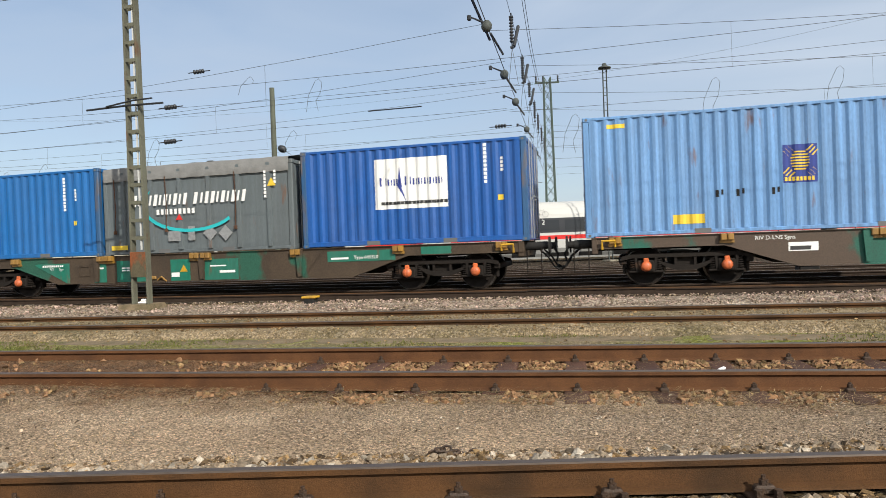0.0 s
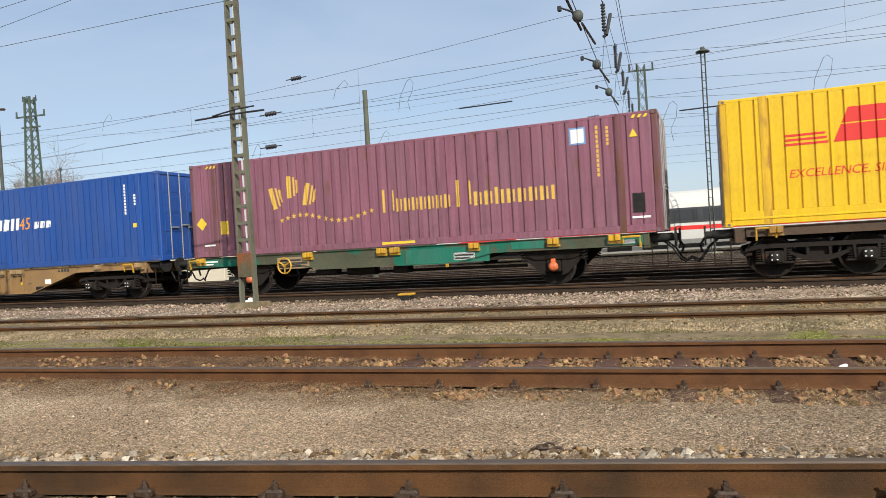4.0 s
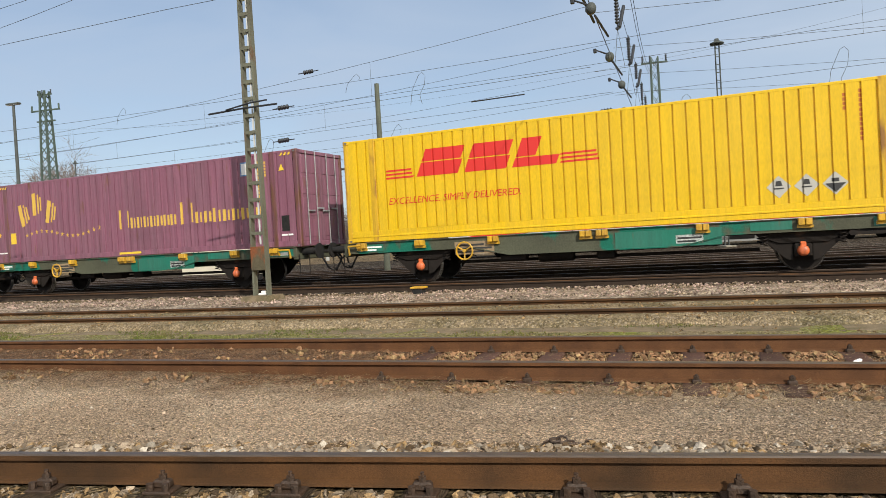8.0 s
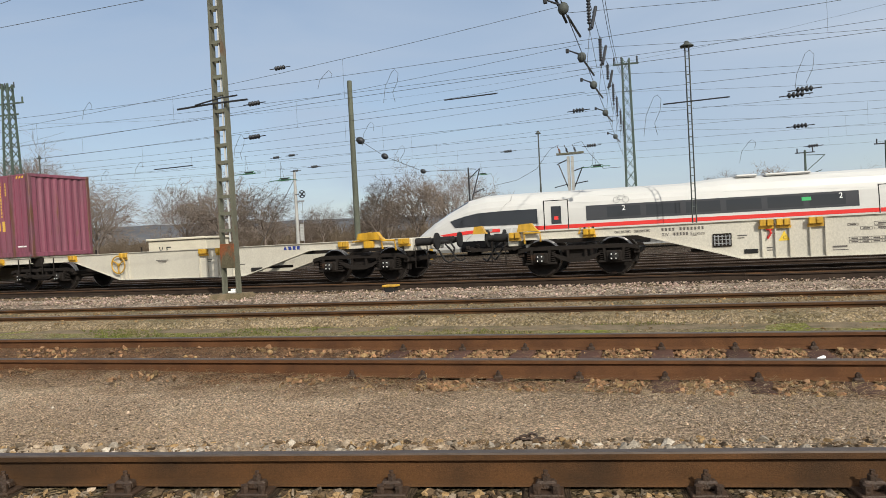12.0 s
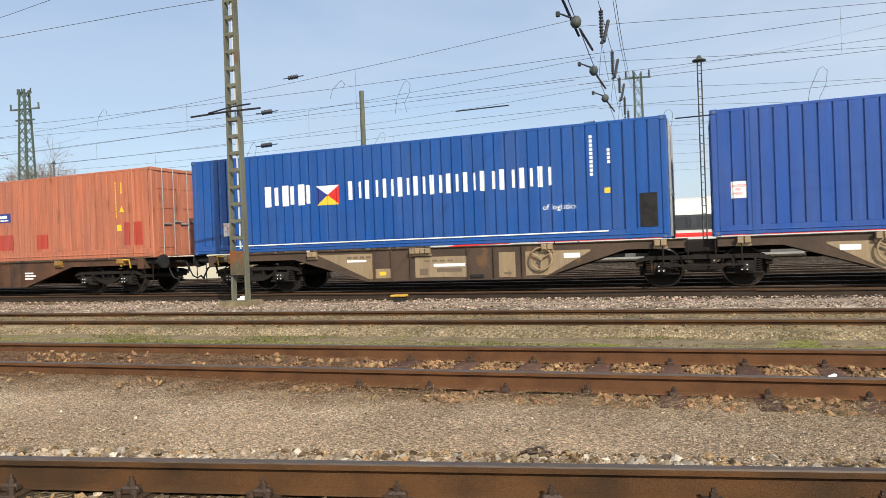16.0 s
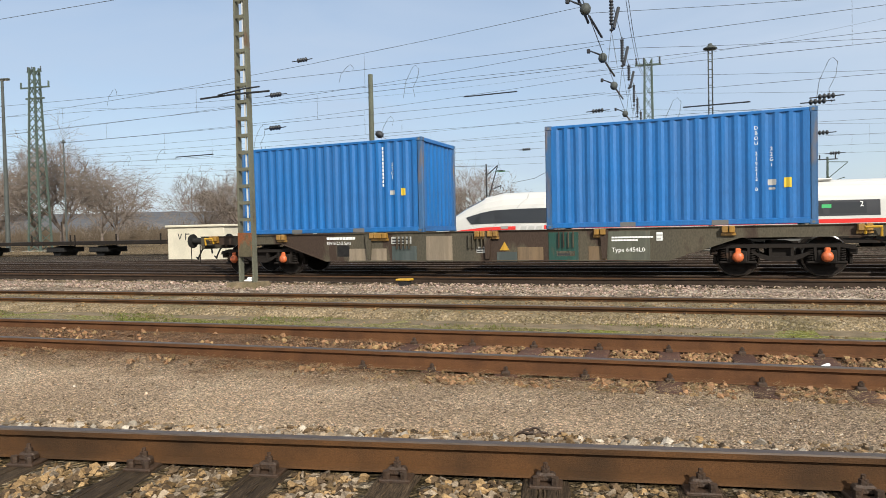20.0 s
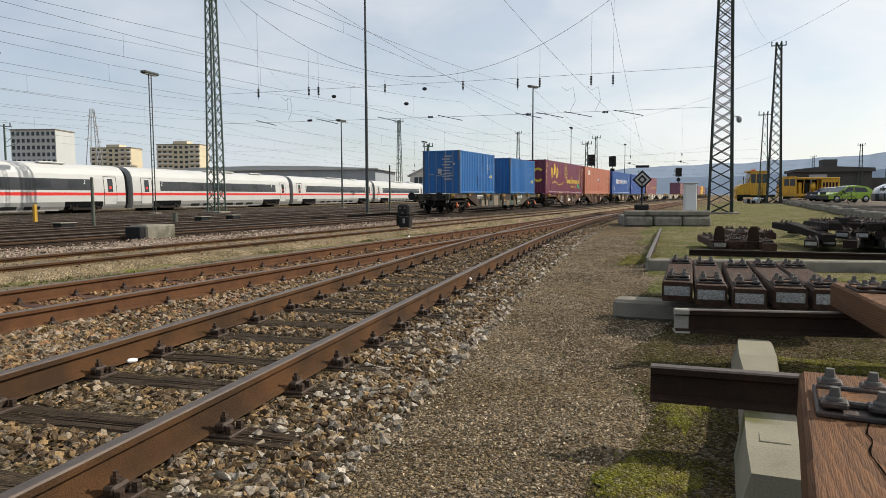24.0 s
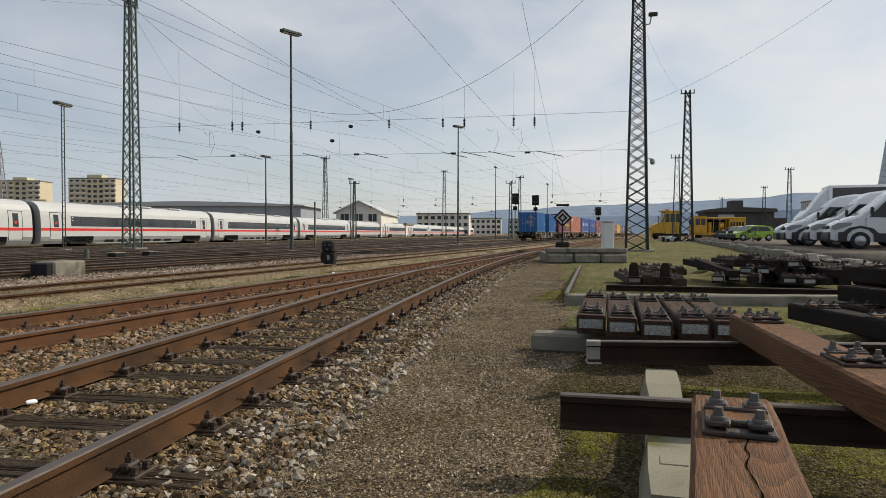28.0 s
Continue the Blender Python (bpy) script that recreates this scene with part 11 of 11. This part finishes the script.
STONE_PALE = material("pale_ballast_stone", (0.44, 0.385, 0.31), 0.9, 0, (0.28, 0.235, 0.18), 9, 0.8, 90, 0.35, 0.15, 60, island=0.45)
PEBBLE = material("path_pebble", (0.46, 0.34, 0.235), 0.9, 0, (0.3, 0.22, 0.155), 9, 0.8, 60, 0.25, 0.05, 60, island=0.65)
BROWN_PEBBLE = material("brown_path_pebble", (0.45, 0.365, 0.255), 0.9, 0, (0.23, 0.178, 0.117), 9, 0.8, 60, 0.25, 0.05, 60, island=0.75)
BLADES = material("thin_grass_blade", (0.11, 0.125, 0.03), 0.8, 0, (0.16, 0.14, 0.05), 1.5, 0.8, 20, 0.2, 0, 20, island=0.4)
STRAW = material("dry_straw", (0.36, 0.27, 0.15), 0.9, 0, (0.27, 0.2, 0.11), 2, 0.8, 20, 0.2, 0, 20, island=0.3)


def stone_kinds(n, seed, points=9):
    out = []
    rnd = random.Random(seed)
    for _ in range(n):
        bm = bmesh.new()
        for _ in range(points):
            v = Vector((rnd.gauss(0, 1), rnd.gauss(0, 1), rnd.gauss(0, 1))).normalized()
            bm.verts.new((v.x * rnd.uniform(0.7, 1.15), v.y * rnd.uniform(0.55, 0.95), v.z * rnd.uniform(0.4, 0.8)))
        r = bmesh.ops.convex_hull(bm, input=bm.verts)
        loose = [v for v in bm.verts if not v.link_faces]
        bmesh.ops.delete(bm, geom=loose, context="VERTS")
        bmesh.ops.triangulate(bm, faces=bm.faces)
        bm.verts.index_update()
        out.append((np.array([v.co[:] for v in bm.verts]), np.array([[v.index for v in f.verts] for f in bm.faces])))
        bm.free()
    return out


KIND = stone_kinds(14, 21)
GRIT = stone_kinds(10, 22, 6)


def scatter(name, spots, mat, label, category="stones", seed=1, kinds=KIND):
    """Many small stones in one mesh. spots: rows of x, y, z, size."""
    rng = np.random.default_rng(seed)
    vs, fs, n = [], [], 0
    for x, y, z, r in spots:
        v, f = kinds[rng.integers(len(kinds))]
        a = rng.uniform(0, 6.283)
        c, s = math.cos(a), math.sin(a)
        t = rng.uniform(-0.5, 0.5)
        w = v @ np.array([[c, s, 0], [-s, c, 0], [0, 0, 1]]) @ np.array([[1, 0, 0], [0, math.cos(t), math.sin(t)], [0, -math.sin(t), math.cos(t)]])
        vs.append(w * r + (x, y, z))
        fs.append(f + n)
        n += len(v)
    v, f = np.concatenate(vs), np.concatenate(fs)
    me = bpy.data.meshes.new(name)
    me.vertices.add(len(v))
    me.vertices.foreach_set("co", v.astype(np.float32).ravel())
    me.loops.add(len(f) * 3)
    me.loops.foreach_set("vertex_index", f.astype(np.int32).ravel())
    me.polygons.add(len(f))
    me.polygons.foreach_set("loop_start", np.arange(0, len(f) * 3, 3, dtype=np.int32))
    me.polygons.foreach_set("use_smooth", np.zeros(len(f), dtype=bool))
    me.update(calc_edges=True)
    me.materials.append(mat)
    return tagged(part(name, me, None), label, category, kind="stuff")


def bed(mid, lo, hi, x0, x1, per, size, z, seed, keep=None):
    """Spots over a stretch of bed; per: stones to the square metre at the nearest point, thinning with distance."""
    rng = np.random.default_rng(seed)
    out = []
    n = int((x1 - x0) * (hi - lo) * per)
    for x, y, q, k in zip(rng.uniform(x0, x1, n), rng.uniform(lo, hi, n), rng.uniform(0, 1, n), rng.uniform(0, 1, n)):
        yy = mid(x) + y
        d = math.hypot(x - 1.0, yy)
        if q > min(1.0, (6.0 / max(d, 1.0)) ** 1.15):
            continue
        if keep and not keep(x, y, k):
            continue
        r = size * (0.45 + 0.8 * k * k) * (1.0 + 0.02 * d)
        out.append((x, yy, GROUND + z + r * 0.15 + 0.015 * noise.noise((x * 2, yy * 2, seed)), r))
    return out


def off_rail(x, y, k):
    return abs(abs(y) - 0.7525) > 0.09


TIES = np.array(NEAR_TIES)


def near_keep(x, y, k):
    """Stones lie between the sleepers; few on them."""
    xc = x + 0.196 * y
    i = np.searchsorted(TIES, xc)
    on_tie = abs(y) < 1.3 and min(abs(xc - TIES[min(i, len(TIES) - 1)]), abs(xc - TIES[max(i - 1, 0)])) < 0.175
    return off_rail(x, y, k) and (not on_tie or k < 0.02)


def shared(spots, seed, *cuts):
    """Deals the spots out to several kinds of stone."""
    rng = np.random.default_rng(seed)
    out = [[] for _ in range(len(cuts) + 1)]
    for p in spots:
        k = rng.random()
        out[sum(k > c for c in cuts)].append(p)
    return out


a = bed(near_mid, -1.6, 1.55, -5.5, 30, 1250, 0.038, 0.003, 1, near_keep)
tan, dark, grey = shared(a, 4, 0.4, 0.75)
edge = bed(near_mid, -1.75, -1.0, 0.6, 26, 270, 0.044, 0.0, 2)
edge, white = shared(edge, 14, 0.45)
rim, pale = shared(bed(near_mid, 1.02, 1.5, -6.5, 3.5, 330, 0.047, 0.012, 22), 24, 0.7)
edge, white = edge + rim, white + pale
scatter("near_track_stones", tan, STONE_TAN, "tan angular ballast stones round the nearest track", seed=3)
scatter("near_track_dark_stones", dark, STONE_DARK, "dark brown ballast stones round the nearest track", seed=5)
scatter("track_edge_stones", white, STONE_PALE, "whitish ballast stones along the track's edge", seed=44)
scatter("near_track_grey_stones", grey + edge, STONE_GREY, "grey and whitish ballast stones at the track's edge", seed=4)
def second_keep(x, y, k):
    """Dense between the bare sleepers, thinner where the track is buried, ragged at the edge."""
    if not off_rail(x, y, k) or (x > -4.4 and abs((x + 4.135 + 0.369) % 0.738 - 0.369) < 0.14 and k > 0.06):
        return False
    if y < -0.85 and (k * 61.7) % 1 < 0.55 + 0.9 * noise.noise((x * 0.9, y * 2, 5)):
        return False
    return x > -3.2 or (k * 97.3) % 1 < 0.16 + 0.5 * noise.noise((x * 0.8, y * 1.6, 1)) + 0.02 * (x + 3)


a = bed(second_mid, -1.3, 1.0, -20, 36, 820, 0.04, 0.016, 7, second_keep)
a = [(x, y, z + buried(x) - 0.012, r) for x, y, z, r in a]
rust, tan = shared(a, 6, 0.72)
scatter("second_track_stones", rust, STONE_RUST, "rust-stained ballast stones of the second track", seed=8)
scatter("second_track_tan_stones", tan, STONE_TAN, "tan ballast stones of the second track", seed=9)
a = bed(lambda x: (near_mid(x) + second_mid(x)) / 2, -1.9, 1.9, 1.9, 26, 560, 0.042, 0.02, 9, lambda x, y, k: abs(y) < (second_mid(x) - near_mid(x)) / 2 - 0.9 and x > 2.7 + 0.9 * y + 0.8 * noise.noise((x, y, 3)))
tan, rust, grey = shared(a, 8, 0.4, 0.6)
scatter("wedge_rust_stones", rust, STONE_RUST, "rust-stained ballast stones between the converging tracks", seed=48)
scatter("wedge_tan_stones", tan, STONE_TAN, "tan ballast stones between the converging tracks", seed=10)
scatter("wedge_stones", grey, STONE_GREY, "grey ballast stones between the converging tracks", seed=11)
a = bed(lambda x: (third_mid(x) + train_y(x)) / 2 - 0.1, -1.15, 1.15, -34, 34, 330, 0.04, 0.09, 11, lambda x, y, k: k < 0.75 + 0.5 * noise.noise((x * 0.3, y, 7)))
tan, grey = shared(a, 9, 0.5)
scatter("bank_tan_stones", tan, STONE_PINK, "pinkish grey ballast stones of the low bank", seed=12)
scatter("bank_stones", grey, STONE_GREY, "grey and whitish ballast stones of the low bank", seed=13)
a = bed(third_mid, -1.3, 1.4, -26, 30, 150, 0.026, 0.118, 13, off_rail)
a += bed(lambda x: (second_mid(x) + third_mid(x)) / 2 + 0.3, -1.0, 1.0, -26, 30, 60, 0.02, 0.018, 19)
scatter("third_track_stones", a, STONE_TAN, "worn stones of the third track", seed=14, kinds=GRIT)
a = bed(lambda x: (near_mid(x) + second_mid(x)) / 2, -1.2, 1.2, -11, 5, 1500, 0.0078, 0.022, 15, lambda x, y, k: abs(y) < (second_mid(x) - near_mid(x)) / 2 - 0.95)
a += bed(lambda x: (near_mid(x) + second_mid(x)) / 2, -1.2, 1.2, -12, 9, 5, 0.024, 0.022, 18, lambda x, y, k: abs(y) < (second_mid(x) - near_mid(x)) / 2 - 0.95)
w = bed(lambda x: (near_mid(x) + second_mid(x)) / 2, -1.2, 1.2, -9, 6, 110, 0.012, 0.024, 25, lambda x, y, k: abs(y) < (second_mid(x) - near_mid(x)) / 2 - 0.95)
white, dark = shared(w, 26, 0.6)
scatter("walk_white_specks", white, STONE_PALE, "small white stones strewn over the trodden gravel", seed=27, kinds=GRIT)
scatter("walk_dark_specks", dark, STONE_DARK, "small dark stones strewn over the trodden gravel", seed=28, kinds=GRIT)
scatter("walk_pebbles", a, PEBBLE, "small tan pebbles of the trodden gravel", seed=17, kinds=GRIT)
a = bed(lambda x: 1.4, -1.2, 3.4, 1.2, 22, 1700, 0.0125, 0.0, 16, lambda x, y, k: 0.35 + 0.09 * x + 0.35 * noise.noise((x, y, 2)) < y + 1.4 < near_mid(x) - 1.2)
scatter("path_pebbles", a, BROWN_PEBBLE, "small brown pebbles of the trodden path", seed=18, kinds=GRIT)


def blades(name, spots, h, mat, label, seed, lift=0.005):
    rnd = random.Random(seed)
    s = Shape()
    for x, y, k in spots:
        for _ in range(3):
            a = rnd.uniform(0, 6.283)
            b = Vector((math.cos(a), math.sin(a), 0))
            p = Vector((x + rnd.uniform(-0.03, 0.03), y + rnd.uniform(-0.03, 0.03), GROUND + lift))
            q = p + b * rnd.uniform(0.01, 0.6) * h + Vector((0, 0, h * rnd.uniform(0.4, 1.0) * k))
            w = b.cross(Vector((0, 0, 1))) * 0.0028 * (1 + 0.12 * math.hypot(x, y))
            s.mesh([p - w, p + w, q], [(0, 1, 2)])
    return tagged(part(name, s, mat), label, "grass", kind="stuff")


rnd = random.Random(31)
sp = []
while len(sp) < 9000:
    x, y = rnd.uniform(-25, 26), rnd.uniform(-1.0, 1.1)
    yy = (second_mid(x) + third_mid(x)) / 2 + 0.3 + y
    if noise.noise((x * 0.5, yy * 0.9, 2.0)) > 0.02 + 0.2 * rnd.random():
        sp.append((x, yy, rnd.uniform(0.5, 1.0)))
blades("moss_blades", sp, 0.05, BLADES, "thin green grass between the tracks", 32, 0.015)
sp = []
while len(sp) < 24000:
    x, y = rnd.uniform(1.4, 30) if rnd.random() < 0.3 else rnd.uniform(1.4, 9), rnd.uniform(-6, 2.4)
    if y < 1.2 + 0.05 * x and noise.noise((x * 0.6, y * 0.6, 5.0)) > (0.1 if x < 9 else -0.12) + 0.35 * rnd.random() + 0.5 * max(0, y - 0.4):
        sp.append((x, y, rnd.uniform(0.4, 1.0)))
blades("turf_blades", sp, 0.035, BLADES, "short grass round the heap of sleepers", 33)
sp = []
while len(sp) < 11000:
    x = rnd.uniform(-20, 16)
    k = rnd.random()
    y = second_mid(x) + rnd.choice((-1.25, -1.4, 0.95, 0.0)) + rnd.gauss(0, 0.18) if k < 0.6 else near_mid(x) + rnd.choice((1.7, -1.4)) + rnd.gauss(0, 0.3)
    sp.append((x, y, rnd.uniform(0.2, 0.7)))
blades("dry_straw", sp, 0.09, STRAW, "dry straw and dead stalks along the rails", 34)

s = Shape()
for _ in range(15000):
    x = rnd.uniform(-16, 5)
    y = second_mid(x) - 1.15 + rnd.gauss(0, 0.3) if rnd.random() < 0.75 else second_mid(x) + rnd.uniform(-0.6, 0.6)
    a, h = rnd.gauss(0, 0.8), rnd.uniform(0.03, 0.13)
    p = Vector((x, y, GROUND + buried(x) + rnd.uniform(0.012, 0.035)))
    q = p + Vector((math.cos(a) * h, math.sin(a) * h, rnd.uniform(-0.01, 0.03)))
    w = Vector((-math.sin(a), math.cos(a), 0)) * 0.0015
    s.mesh([p - w, p + w, q + w, q - w], [(0, 1, 2, 3)])
tagged(part("lying_straw", s, STRAW), "dead straw lying along the rusty rails", "straw", kind="stuff")


TUFT = material("yellow_green_moss_tuft", (0.17, 0.165, 0.02), 0.9, 0, (0.22, 0.19, 0.04), 2.5, 0.8, 20, 0.2, 0, 20, island=0.45)
sp = []
while len(sp) < 9000:
    k = rnd.randrange(len(MOSSES))
    x, y, rx, ry = MOSSES[k]
    a, r = rnd.uniform(0, 6.283), abs(rnd.gauss(0, 0.62))
    sp.append((x + rx * r * math.cos(a), y + ry * r * math.sin(a), rnd.uniform(0.3, 1.0)))
blades("moss_tufts", sp, 0.022, TUFT, "yellow-green tufts of moss round the loose sleepers", 35, 0.018)


def motions():
    """The train runs from left to right; its wheels turn while they pass before the camera."""
    times = [0.0, 2.0, 4.0, 6.0, 8.0, 10.0, 12.0, 14.0, 16.0, 18.0, 20.0, 22.0, 24.0, 26.0, 28.0]
    for ob, u, z in MOVERS:
        near = [t for t in [k * 0.5 for k in range(57)] if -60 < u + run(t) < 60]
        walk(ob, [(t, train_pose(u, z, t)) for t in sorted(set(times + near))])
    for ob, x, u in WHEELS:
        inside = [k / FPS for k in range(0, 28 * FPS + 1) if -42 < u + x + run(k / FPS) < 30]
        if not inside:
            walk(ob, [(0.0, pose(x, 0, WHEEL_R)), (28.0, pose(x, 0, WHEEL_R))])
            continue
        first = run(inside[0])
        rows = [(t, pose(x, 0, WHEEL_R, 0, math.degrees((run(t) - first) / WHEEL_R), 0)) for t in inside]
        if inside[0] > 0:
            rows.insert(0, (0.0, rows[0][1]))
        if inside[-1] < 28:
            rows.append((28.0, rows[-1][1]))
        walk(ob, rows)


motions()
